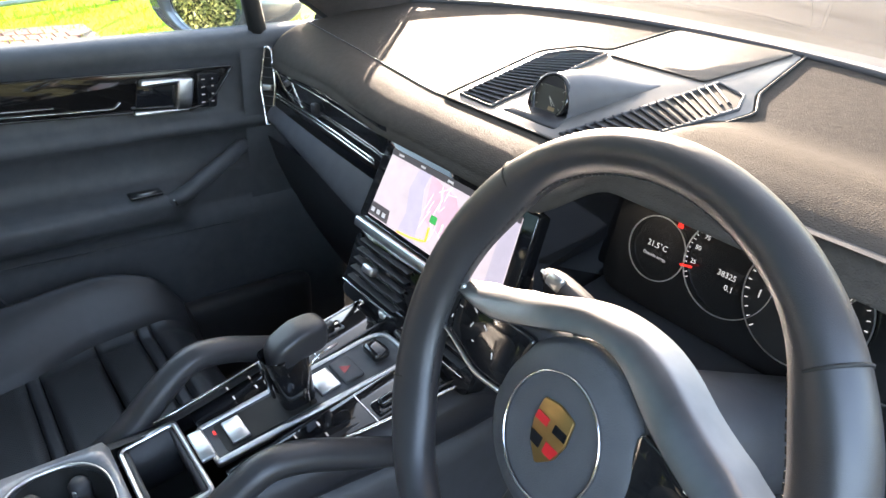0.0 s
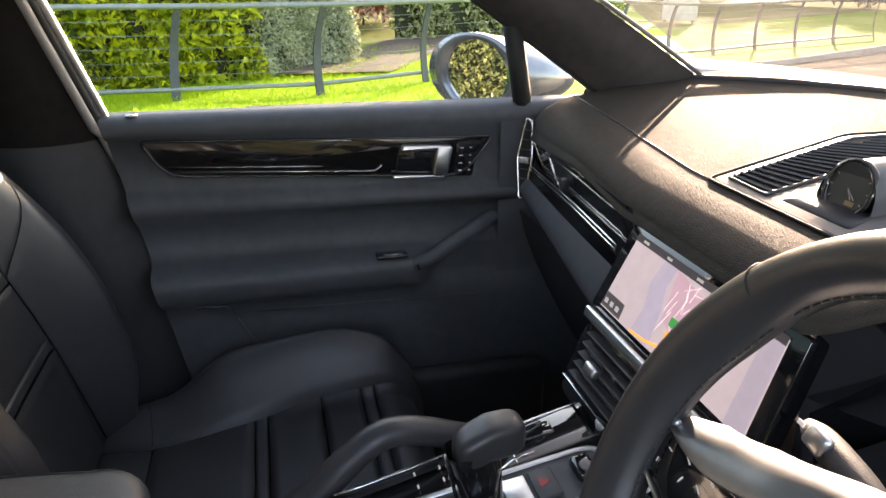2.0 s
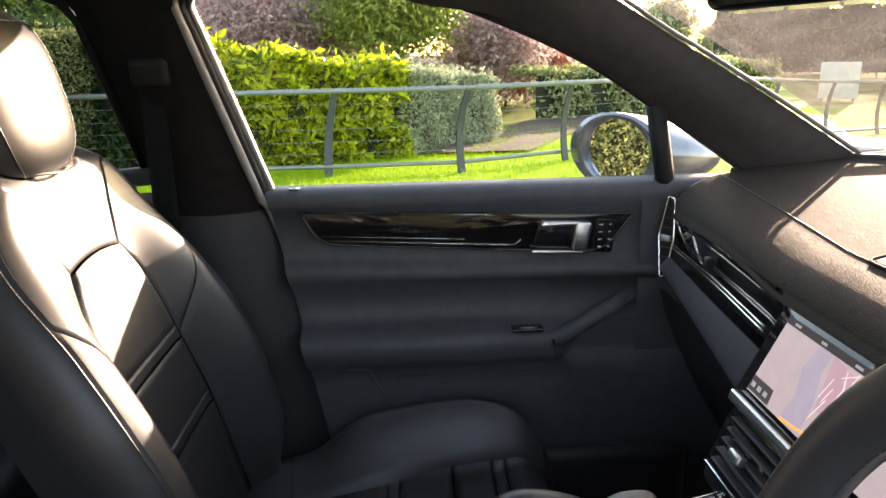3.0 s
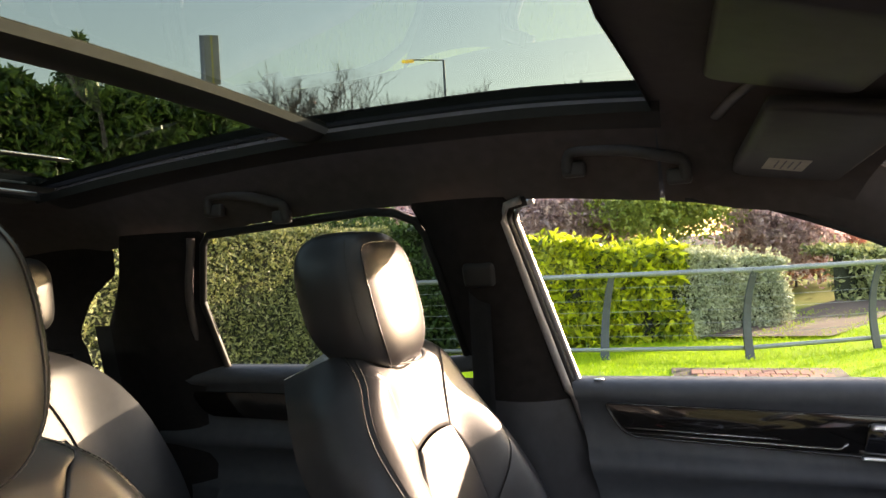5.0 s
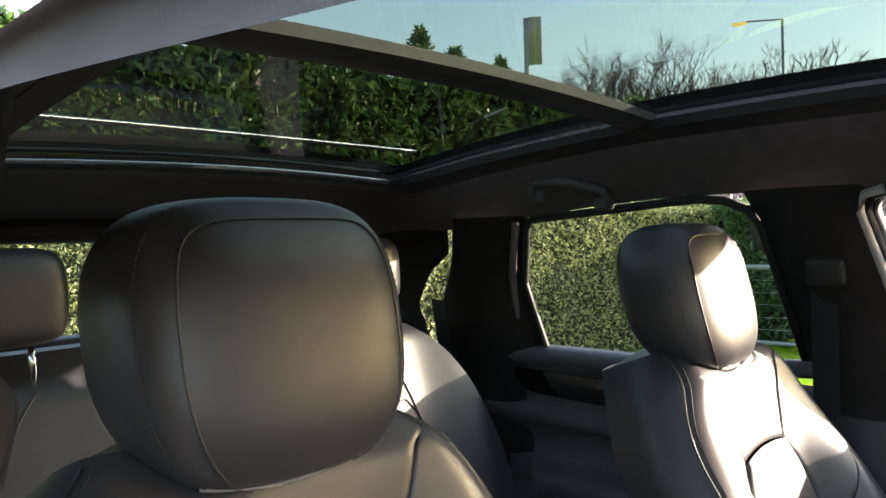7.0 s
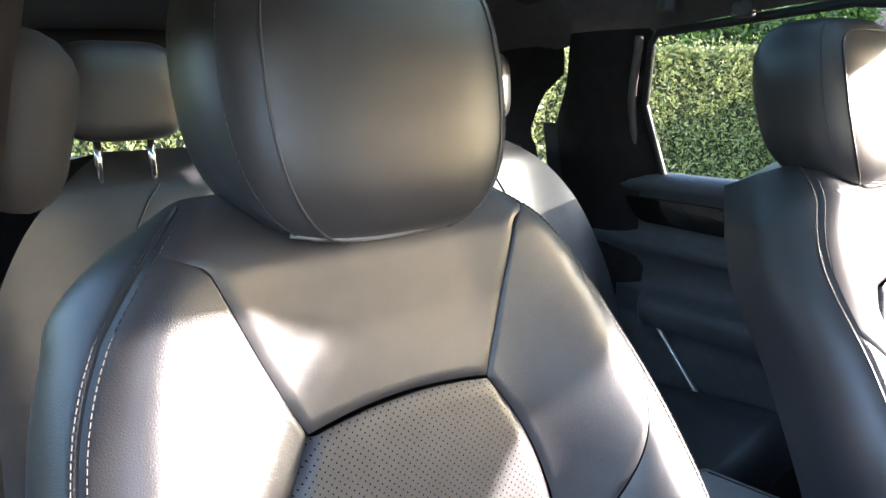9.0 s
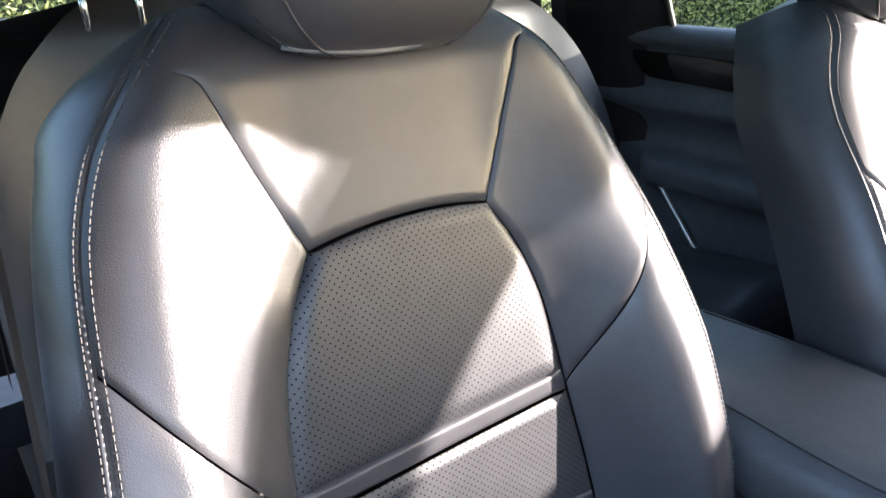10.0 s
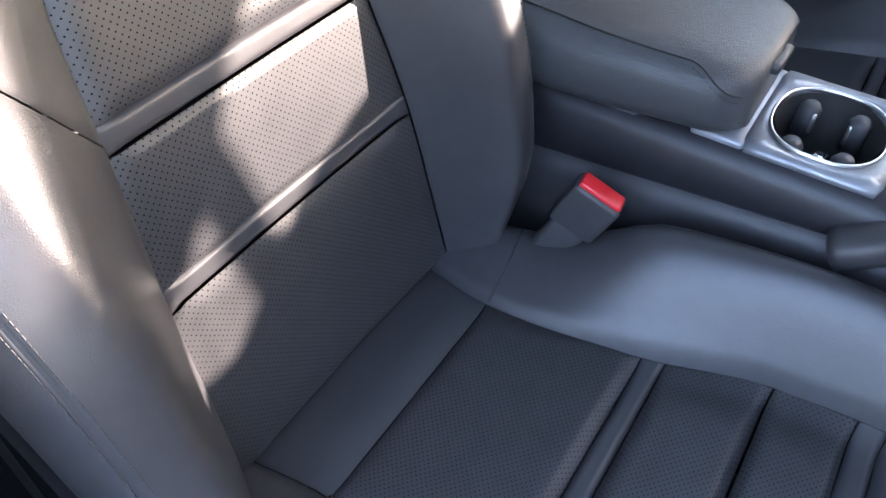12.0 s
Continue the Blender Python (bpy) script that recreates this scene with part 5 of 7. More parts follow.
part("column", tube([WM @ Vector((0, -0.004, -0.03)), WM @ Vector((0, -0.004, -0.30))], 0.052, 20), PLASTIC, sw, "black steering column shroud")
bd = WM @ pose(0, -0.002, 0.0285)
SH = [(-0.0155, 0.020), (0, 0.023), (0.0155, 0.020), (0.0165, 0.002), (0.012, -0.012), (0, -0.023), (-0.012, -0.012), (-0.0165, 0.002)]
badge = part("badge", slab(round_poly(SH, 0.003, 3), 0.002, bd, 0.0008), mat("badge_gold", (0.30, 0.19, 0.07), 0.38, metal=0.8), sw, "gold shield badge with red and black bars")
for pts, c in (([(-0.0150, 0.010), (-0.003, 0.010), (-0.003, 0.004), (-0.0155, 0.004)], "r"), ([(0.003, 0.010), (0.0150, 0.010), (0.0155, 0.004), (0.003, 0.004)], "k"), ([(-0.0145, -0.004), (-0.002, -0.004), (-0.002, -0.012), (-0.011, -0.012)], "k"), ([(0.002, -0.004), (0.0145, -0.004), (0.011, -0.012), (0.002, -0.012)], "r")):
    part("badge_bar", slab(pts, 0.0006, bd @ pose(0, 0, 0.0006)), RED if c == "r" else PIANO, badge, "", False)
# spokes: black core, silver trim arching over the hub, button pads
for s in (-1, 1):
    core = slab(round_poly([(s * 0.045, 0.050), (s * 0.140, 0.036), (s * 0.168, 0.020), (s * 0.168, -0.002), (s * 0.120, -0.014), (s * 0.045, -0.012)][::s], 0.01, 4), 0.026, WM @ pose(0, 0, 0.013), 0.005)
    part("spoke", core, PLASTIC, sw)
    bp_ = part("button_pad", slab(round_poly([(s * 0.052, 0.041), (s * 0.144, 0.033), (s * 0.160, 0.015), (s * 0.158, 0.001), (s * 0.098, -0.012), (s * 0.062, -0.008)][::s], 0.009, 4), 0.008, WM @ pose(0, 0, 0.019), 0.002), PIANO, sw, "gloss black button pad")
    for x, y, wd, turn in ((0.140, 0.020, 0.004, 0), (0.122, 0.026, 0.006, 20), (0.120, 0.014, 0.005, 110), (0.104, 0.020, 0.006, 20), (0.112, 0.004, 0.003, 0), (0.096, 0.030, 0.003, 0), (0.146, 0.008, 0.003, 90), (0.086, 0.006, 0.005, 60)):
        part("button_mark", box((wd, 0.0008, 0.0004), WM @ pose(s * x, y, 0.0194, 0, 0, turn * s), 0), WHITE_INK, bp_, "", False)
    rim_ = [(s * 0.066, -0.0115), (s * 0.098, -0.0150), (s * 0.130, -0.0085), (s * 0.1605, -0.001), (s * 0.1635, 0.015), (s * 0.147, 0.0355)]
    part("pad_edge", tube([WM @ Vector((p.x, p.y, 0.0185)) for p in spline([(x, y, 0) for x, y in rim_], 30)], 0.0020, 6), SATIN, sw, "silver edge of the button pad")
    up = []
    for k in range(29):
        x = 0.152 * (1 - k / 28)
        up.append(Vector((s * x, 0.032 + 0.044 * math.exp(-(x / 0.085) ** 2), 0.014 + 0.007 * sstep(0.015, 0.075, x) - 0.003 * sstep(0.12, 0.152, x))))
    wd = [lerp(0.0045, 0.0115, min(1, k / 9)) - 0.0025 * sstep(18, 28, k) for k in range(29)]
    bmS = bmesh.new()
    rings = []
    for k, p in enumerate(up):
        d = (up[min(28, k + 1)] - up[max(0, k - 1)]).normalized() if k < 28 else Vector((-s, 0, 0))
        nrm = Vector((-d.y, d.x, 0)).normalized() * (1 if s < 0 else -1)
        prof = [(-1, -0.010), (-1, 0.0015), (-0.95, 0.0028), (-0.88, 0.0030), (0.3, -0.0030), (0.95, -0.0075), (1.12, -0.012), (1.25, -0.036)]
        rings.append([bmS.verts.new(WM @ (p - nrm * wd[k] * -q + Vector((0, 0, h)))) for q, h in prof])
    for a, c in zip(rings, rings[1:]):
        for k in range(7):
            bmS.faces.new([a[k], c[k], c[k + 1], a[k + 1]])
    part("silver_trim", bmS, mat("spoke_silver", (0.21, 0.22, 0.24), 0.40, metal=1.0, bump=0.1, bscale=1500), sw, "brushed silver spoke trim")
for s in (-1, 1):
    lo = slab(round_poly([(s * 0.008, -0.060), (s * 0.030, -0.055), (s * 0.045, -0.158), (s * 0.020, -0.164)][::s], 0.006, 3), 0.02, WM @ pose(0, 0, 0.004), 0.004)
    part("lower_spoke", lo, PLASTIC, sw)
WM = HUB
st = thing("column_stalk", WM @ Vector((-0.10, 0.02, -0.06)), "black control stalk with printed symbols on the steering column", "stalk")
pts = [WM @ Vector((-x, y, z)) for x, y, z in ((0.055, 0.050, -0.060), (0.100, 0.057, -0.060), (0.144, 0.060, -0.060))]
part("lever", tube(spline(pts, 10), [0.008, 0.009, 0.010, 0.0105, 0.011, 0.011, 0.011, 0.011, 0.0105, 0.009, 0.005], 14, flat=0.8), PLASTIC, st)
part("lever_switch", box((0.018, 0.014, 0.008), WM @ pose(-0.122, 0.061, -0.0505, 0, 0, -6), 0.003), SATIN, st, "metallic switch on the lever")
part("lever_mark", box((0.006, 0.003, 0.0008), WM @ pose(-0.138, 0.062, -0.0495), 0), WHITE_INK, st, "", False)
part("wheel_switch", box((0.018, 0.018, 0.012), WM @ pose(0.085, -0.062, 0.006), 0.005, 3), SATIN, sw, "round mode switch")

# ---- centre console ----
CS = 0.165
CT = math.atan(CS)
CM = axes((0, 0.09, 0.8025), (1, 0, 0), (0, 1, CS))                 # x across, y along the slope from y = 0.09
L_ = lambda y: (y - 0.09) / math.cos(CT)
CH = lambda y: lerp(0.080, 0.120, sstep(0.06, 0.46, y))              # half width of the console's top
con = thing("centre_console", (0, 0.0, 0.30), "sloping centre console with gloss black panels, gear gate and cup holders", "centre console")
def con_side(i, j, s):
    y = lerp(-0.62, 0.60, i)
    zt = min(0.8035 + (CS * (y - 0.09) if y > 0.09 else 0.0), 0.861)
    zb = 0.718 + 0.10 * (y + 0.308)                                  # foot of the padded wall
    prof = [(-0.016, 0.0, 0), (-0.004, -0.003, 0), (0.008, -0.010, 0), (0.014, -0.022, 0), (0.017, -0.040, 0), (0.017, 0.006, 1), (0.013, 0.0, 1), (0.016, -0.002, 1), (0.024, -0.012, 1), (0.026, -0.030, 1), (0.022, -0.40, 1)]
    x, dz, low = prof[j]
    return Vector((s * (CH(y) + x), y, max(0.30, (zb if low else zt) + dz)))
for s in (-1, 1):
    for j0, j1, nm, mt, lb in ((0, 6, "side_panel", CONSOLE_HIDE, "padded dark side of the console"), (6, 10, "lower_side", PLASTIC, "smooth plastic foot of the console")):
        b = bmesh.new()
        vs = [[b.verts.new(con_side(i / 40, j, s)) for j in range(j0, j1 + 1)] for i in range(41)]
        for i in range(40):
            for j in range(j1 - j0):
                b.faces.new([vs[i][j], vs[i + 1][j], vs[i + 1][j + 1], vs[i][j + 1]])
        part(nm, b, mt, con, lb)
    part("side_rail", tube([Vector((s * CH(y), y, 0.8025 + CS * (y - 0.09) + 0.002)) for y in np.linspace(0.09, 0.44, 12)], 0.0022, 6), CHROME, con, "thin bright rail")
# gloss panels left and right of the gear gate
for s in (-1, 1):
    part("gloss_panel", slab(round_poly([(s * 0.038, L_(0.132)), (s * 0.080, L_(0.132)), (s * 0.100, L_(0.28)), (s * 0.117, L_(0.44)), (s * 0.046, L_(0.44))][::s], 0.004, 3), 0.012, CM @ pose(0, L_(0.285), 0, 3.5, 0, 0) @ pose(0, -L_(0.285), 0.001), 0.001), PIANO, con, "gloss black touch panel")
    for k in range(3):
        for q in range(2):
            part("panel_symbol", box((0.007, 0.0022, 0.0004), CM @ pose(s * (0.056 + 0.022 * q), L_(0.185 + 0.030 * k), 0.0006), 0), WHITE_INK, con, "", False)
    part("panel_split", box((0.058, 0.0014, 0.0008), CM @ pose(s * 0.074, L_(0.300), 0.0030), 0), SATIN, con, "", False)
part("front_panel", slab(round_poly([(-0.048, L_(0.372)), (0.048, L_(0.372)), (0.048, L_(0.44)), (-0.048, L_(0.44))], 0.003, 3), 0.01, CM, 0.001), PIANO, con)
part("climate_bar", tube([CM @ Vector((x, L_(0.418), 0.0115)) for x in (-0.09, 0.09)], 0.0022, 6), CHROME, con, "thin bright climate switch bar")
for s in (-1, 1):
    part("toggle", box((0.013, 0.034, 0.012), CM @ pose(s * 0.086, L_(0.330), 0.010, 8, 0, 0), 0.005, 3), PIANO, con, "black temperature toggle")
    part("toggle_base", slab(round_poly([(s * 0.074, L_(0.306)), (s * 0.098, L_(0.306)), (s * 0.098, L_(0.358)), (s * 0.074, L_(0.358))][::s], 0.004, 3), 0.003, CM @ pose(0, 0, 0.0062), 0.001), PIANO, con)
    part("rotary", tube([CM @ Vector((s * 0.055, L_(0.412), 0.0)), CM @ Vector((s * 0.055, L_(0.412), 0.016))], 0.010, 16), SATIN, con, "small silver rotary knob")
# gear gate
GO = round_poly([(-0.035, L_(0.128)), (0.035, L_(0.128)), (0.041, L_(0.396)), (-0.041, L_(0.396))], [0.006, 0.006, 0.03, 0.03], 6)
part("gate_frame", frame_band(GO, offset_poly(GO, 0.0055), 0.01, CM @ pose(0, 0, 0.004)), SATIN, con, "silver gear gate surround")
part("gate_plate", slab(offset_poly(GO, 0.005), 0.006, CM @ pose(0, 0, 0.0012)), SOFT, con, "grey gear gate plate", False)
part("gate_slot", slab(round_poly([(-0.026, L_(0.145)), (0.026, L_(0.145)), (0.026, L_(0.262)), (-0.026, L_(0.262))], 0.006, 3), 0.002, CM @ pose(0, 0, 0.0022)), RUBBER, con, "", False)
part("gate_slider", box((0.040, 0.028, 0.004), CM @ pose(0, L_(0.284), 0.004), 0.001), SATIN, con, "silver slider")
part("gate_end", box((0.052, 0.018, 0.006), CM @ pose(-0.002, L_(0.124), 0.005), 0.002), SATIN, con, "bright button behind the gear gate")
part("gate_slider", box((0.040, 0.022, 0.004), CM @ pose(0, L_(0.165), 0.004), 0.001), SATIN, con)
part("hazard_button", box((0.046, 0.028, 0.005), CM @ pose(0, L_(0.316), 0.004), 0.002), SOFT, con, "hazard button with red triangle")
part("hazard_mark", slab([(-0.008, -0.006), (0.008, -0.006), (0, 0.007)], 0.0004, CM @ pose(0, L_(0.316), 0.0070)), emit("hazard_red", (0.45, 0.03, 0.04), 0.02), con, "", False)
part("start_knob", box((0.036, 0.026, 0.016), CM @ pose(0, L_(0.362), 0.009), 0.008, 4), PIANO, con, "rounded gloss roller knob")
part("drive_mark", box((0.007, 0.0025, 0.0006), CM @ pose(-0.012, L_(0.143), 0.0040), 0), DIALR, con, "", False)
# storage bin behind the gate
BO = round_poly([(-0.068, L_(0.042)), (0.068, L_(0.042)), (0.070, L_(0.114)), (-0.070, L_(0.114))], 0.012, 4)
part("bin_frame", frame_band(BO, offset_poly(BO, 0.006), 0.012, CM @ pose(0, 0, 0.003)), SATIN, con, "silver rimmed storage bin")
part("bin_well", frame_band(offset_poly(BO, 0.005), offset_poly(BO, 0.012), 0.075, CM), PLASTIC, con)
part("bin_floor", slab(offset_poly(BO, 0.006), 0.004, CM @ pose(0, 0, -0.07)), RUBBER, con, "", False)
# cup holder in its tray
TM = pose(0.0, -0.030, 0.806)
sq, ci = [], []
n = 48
for k in range(n):
    a = 6.28319 * k / n
    dx, dy = math.cos(a), math.sin(a)
    sc = min(0.080 / max(1e-6, abs(dx)), 0.066 / max(1e-6, abs(dy)))
    sq.append((dx * sc, dy * sc))
    ci.append((0.062 * math.copysign(abs(dx) ** 0.8, dx), 0.054 * math.copysign(abs(dy) ** 0.8, dy)))
CUPMETAL = mat("grey_console_metal", (0.22, 0.23, 0.25), 0.42, metal=0.5)
part("cup_tray", frame_band(sq, ci, 0.010, TM), CUPMETAL, con, "grey metallic tray")
part("cup_ring", frame_band([(x * 1.035, y * 1.035) for x, y in ci], ci, 0.006, TM @ pose(0, 0, 0.003)), SATIN, con, "bright cup holder ring")
wl = grid(lambda i, j: TM @ Vector((lerp(0.061, 0.050, j) * math.cos(i * 6.28319), lerp(0.053, 0.044, j) * math.sin(i * 6.28319), -0.075 * j)), 36, 4, True)
cw_ = part("cup_well", wl, RUBBER, con, "black cup holder well")
part("cup_floor", disc((0, 0), 0.050, TM @ pose(0, 0, -0.074)), RUBBER, con, "", False)
for a in (38, 142, 218, 322):
    GM = TM @ pose(0.047 * math.cos(radians(a)), 0.041 * math.sin(radians(a)), -0.022, 0, 0, a)
    lobe = part("cup_grip", tube([GM @ Vector((0, 0, -0.020)), GM @ Vector((0, 0, 0.012)), GM @ Vector((0, 0, 0.018))], [0.012, 0.012, 0.008], 14), PLASTIC, cw_, "sprung round cup grip")
    part("grip_pin", box((0.003, 0.005, 0.024), GM @ pose(-0.0118, 0, 0.0), 0.001, 1), SATIN, lobe, "bright pin")
key = thing("power_socket_plug", (0.0, -0.03, 0.735), "small chrome plug standing in the cup holder", "plug")
part("body", tube([(0.004, -0.034, 0.736), (0.010, -0.022, 0.772)], 0.011, 14), CHROME, key)
part("collar", tube([(0.0, -0.042, 0.735), (0.005, -0.034, 0.742)], 0.019, 14), SATIN, key)
part("rear_tray", box((0.158, 0.055, 0.014), pose(0, -0.120, 0.799), 0.004), CUPMETAL, con, "grey metallic tray behind the cup holder")
# armrest lid
def arm(i, j):
    a, t = i * 2 * math.pi, j
    def se(c, e):
        return math.copysign(abs(c) ** e, c)
    y = lerp(-0.50, -0.100, t)
    nose = math.sqrt(max(0.0, 1 - (max(0.0, t - 0.90) / 0.10) ** 2 * 0.55))
    w = 0.117 * (1 - 0.13 * sstep(0.55, 1.0, t)) * nose
    zb, zt = lerp(0.796, 0.804, sstep(0.45, 1.0, t)), 0.884 + 0.008 * math.sin(math.pi * t) - 0.008 * (1 - nose)
    return Vector((w * se(math.cos(a), 0.50), y, (zb + zt) / 2 + (zt - zb) / 2 * se(math.sin(a), 0.62)))
al = grid(arm, 40, 40, True)
for end in (0.0, 1.0):
    al.faces.new([al.verts.new(arm(k / 40, end)) for k in range(40)])
bmesh.ops.remove_doubles(al, verts=al.verts, dist=1e-5)
# Lid leather made lighter to stand in for the sky's sheen.
arm_t = part("armrest_lid", al, mat("armrest_leather", (0.046, 0.048, 0.051), 0.42, col2=(0.058, 0.060, 0.063), vscale=80, bump=0.6, bscale=420, kind="leather"), con, "grained black leather armrest lid")
for s in (-1, 1):
    fold = [arm((0.25 - s * (lerp(0.085, 0.118, sstep(0.20, 0.80, t)) + 0.105 * sstep(0.84, 0.985, t))) % 1.0, t) + Vector((0, 0, 0.0006)) for t in np.linspace(0.03, 0.975, 60)]
    part("lid_seam", tube(fold, 0.0011, 5), RUBBER, arm_t, "dark seam along the lid's edge")
    stitches([p + Vector((s * 0.005, 0, -0.004)) for p in fold], 0.0008, 0.004, 0.0022, arm_t)
part("latch", box((0.05, 0.014, 0.012), pose(0, -0.099, 0.860), 0.004), PLASTIC, arm_t)
part("base", box((0.165, 0.46, 0.06), pose(0, -0.43, 0.790), 0.008), SOFT, arm_t)
# padded grab handles both sides of the console
for s in (-1, 1):
    gh = thing("console_grab_handle", (s * 0.15, 0.2, 0.75), "padded black leather grab handle beside the gear lever", "grab handle", "console grab handles")
    pts = spline([(s * 0.108, 0.022, 0.752), (s * 0.108, 0.070, 0.788), (s * 0.110, 0.115, 0.830), (s * 0.113, 0.155, 0.855), (s * 0.117, 0.20, 0.850), (s * 0.122, 0.255, 0.828), (s * 0.126, 0.31, 0.806)], 36)
    part("grip", tube(pts, [lerp(0.025, 0.020, min(1, k / 14)) for k in range(37)], 14, flat=0.85), LEATHER, gh)
    part("seam", tube([p + Vector((-s * 0.017, 0, 0.006)) for p in pts[3:34]], 0.0016, 5), LEATHER_PLAIN, gh, "raised seam along the handle")
# gear lever
gl = thing("gear_lever", (0, 0.235, 0.83), "black leather gear lever with gloss insert", "gear lever")
KM = axes((0, 0.246, 0.824), (1, 0, 0), (0, 1, 0.04))
def stem(i, j):
    a = i * 6.28319
    wx, wy = lerp(0.018, 0.0205, j), lerp(0.021, 0.029, j)
    ce = lambda c: math.copysign(abs(c) ** 0.6, c)
    return KM @ Vector((wx * ce(math.cos(a)), wy * ce(math.sin(a)) - 0.012 * j, 0.082 * j))
part("stem", grid(stem, 24, 6, True), PIANO, gl, "gloss black stem")
def knob(i, j):
    a, ph = i * 6.28319, (j - 0.5) * math.pi
    ce = lambda c, e: math.copysign(abs(c) ** e, c)
    q = abs(math.cos(ph)) ** 0.45
    y = 0.038 * q * ce(math.sin(a), 0.55)
    return KM @ Vector((0.0215 * q * ce(math.cos(a), 0.55), y + 0.006, 0.092 + 0.020 * ce(math.sin(ph), 0.5) + 0.004 * (y / 0.046) - 0.016 * max(0, -y / 0.046)))
part("knob", grid(knob, 36, 18, True), LEATHER_PLAIN, gl, "smooth leather grip")
part("side_trim", tube([KM @ Vector((0.0245, y, z)) for y, z in ((0.048, 0.082), (0.024, 0.078), (0.010, 0.068), (0.004, 0.035), (0.006, 0.002))], 0.0016, 6), CHROME, gl, "thin bright edge")
part("back_inset", box((0.018, 0.004, 0.050), KM @ pose(0, -0.036, 0.050, 10, 0, 0), 0.002), PIANO, gl, "gloss gear display")

# seat buckles
for s in (-1, 1):
    bk_ = thing("seat_belt_buckle", (s * 0.172, -0.20, 0.60), "black seat belt buckle with a red release button", "seat belt buckle", "front belt buckles")
    BM_ = Matrix.Translation((s * 0.172, -0.205, 0.735)) @ Euler((radians(-24), radians(0), radians(s * 8))).to_matrix().to_4x4()
    part("stalk", box((0.022, 0.042, 0.10), BM_ @ pose(0, 0, -0.065), 0.006), PLASTIC, bk_)
    part("body", box((0.028, 0.056, 0.062), BM_ @ pose(0, 0, -0.004), 0.006, 3), PLASTIC, bk_)
    part("release_button", box((0.021, 0.050, 0.020), BM_ @ pose(0, 0, 0.022), 0.004, 3), RED, bk_, "red release button")

# ---- rear bench ----
rb = thing("rear_bench", (0, -1.10, 0.30), "black leather rear bench seat with folded headrests", "rear seat")
def rback(i, j):
    z = lerp(0.66, 1.262, j)
    x = lerp(-1, 1, i) * curve1([(0.66, 0.64), (0.9, 0.635), (1.05, 0.60), (1.16, 0.54), (1.23, 0.46), (1.262, 0.40)], z)
    d = abs(abs(x) - 0.34)
    y = -1.045 - 0.20 * j + 0.035 * sstep(0.10, 0.27, d) * (1 if abs(x) > 0.1 else 0.4) - (0.06 * (j - 0.92) / 0.08 if j > 0.92 else 0)
    return Vector((x, y, z))
part("backrest", grid(rback, 72, 30), LEATHER, rb)
part("backrest_rear", grid(lambda i, j: Vector((lerp(-0.66, 0.66, i), -1.42, lerp(0.62, 1.20, j))), 6, 3), CARPET, rb)
part("backrest_top", grid(lambda i, j: rback(i, 1.0).lerp(Vector((lerp(-0.66, 0.66, i), -1.42, 1.20)), j), 30, 3), PLASTIC, rb)
def rcush(i, j):
    x = lerp(-0.66, 0.66, i)
    return Vector((x, lerp(-1.09, -0.62, j), 0.64 + 0.05 * j + 0.03 * sstep(0.10, 0.28, abs(abs(x) - 0.34)) - (0.08 * ((j - 0.9) / 0.1) ** 2 if j > 0.9 else 0)))
part("cushion", grid(rcush, 60, 24), LEATHER, rb)
part("cushion_front", grid(lambda i, j: rcush(i, 1.0) - Vector((0, 0, 0.26 * j)), 30, 4), LEATHER, rb)
for x in (-0.46, -0.22, 0.22, 0.46):
    part("backrest_seam", tube([rback((x + 0.66) / 1.32, t) + Vector((0, 0.002, 0)) for t in np.linspace(0.02, 0.92, 20)], 0.002, 5), LEATHER_PLAIN, rb)
for c in (-0.34, 0.34):
    ln_ = [rback((c + dx + 0.66) / 1.32, t) + Vector((0, 0.002, 0)) for dx, t in ((-0.12, 0.62), (-0.10, 0.68), (0.10, 0.68), (0.12, 0.62))]
    part("backrest_seam", tube(ln_, 0.002, 5), LEATHER_PLAIN, rb)
for c, wd in ((-0.345, 0.085), (0.02, 0.075), (0.378, 0.092)):
    hr_ = thing("rear_headrest", (c, -1.30, 1.17), "black leather rear headrest on twin chrome posts", "headrest", "rear headrests")
    def rh(i, j, c=c, wd=wd):
        th, ph = (i - 0.5) * 2 * math.pi, (j - 0.5) * math.pi
        se = lambda q, e: math.copysign(abs(q) ** e, q)
        k = se(math.cos(ph), 0.45)
        return Vector((c + wd * k * se(math.sin(th), 0.5), -1.245 + 0.042 * k * se(math.cos(th), 0.7) - 0.1 * math.sin(ph) * 0.08, 1.358 + 0.075 * se(math.sin(ph), 0.55)))
    part("pad", grid(rh, 36, 18, True), LEATHER_PLAIN, hr_)
    for dx in (-0.04, 0.04):
        part("post", tube([(c + dx, -1.245, 1.20), (c + dx, -1.245, 1.300)], 0.006, 10), CHROME, hr_, "chrome post")

# ---- visor, interior mirror ----
vz = thing("sun_visor", (-0.42, 0.20, 1.52), "dark folded sun visor with a pale label above the passenger", "sun visor")
VM = axes((-0.405, 0.165, 1.518), (1, 0.04, 0.11), (0, -0.98, 0.16))
part("flap", slab(round_poly([(-0.215, -0.085), (0.19, -0.085), (0.19, 0.080), (-0.235, 0.080)], [0.03, 0.02, 0.02, 0.06], 6), 0.018, VM @ pose(0, 0, 0.0), 0.006), CLOTHGREY, vz)
part("warning_label", slab([(-0.145, -0.020), (-0.065, -0.020), (-0.065, 0.040), (-0.145, 0.040)], 0.0006, VM @ pose(0, 0, 0.0009)) , mat("pale_label", (0.55, 0.52, 0.42), 0.7), vz, "pale printed label", False)
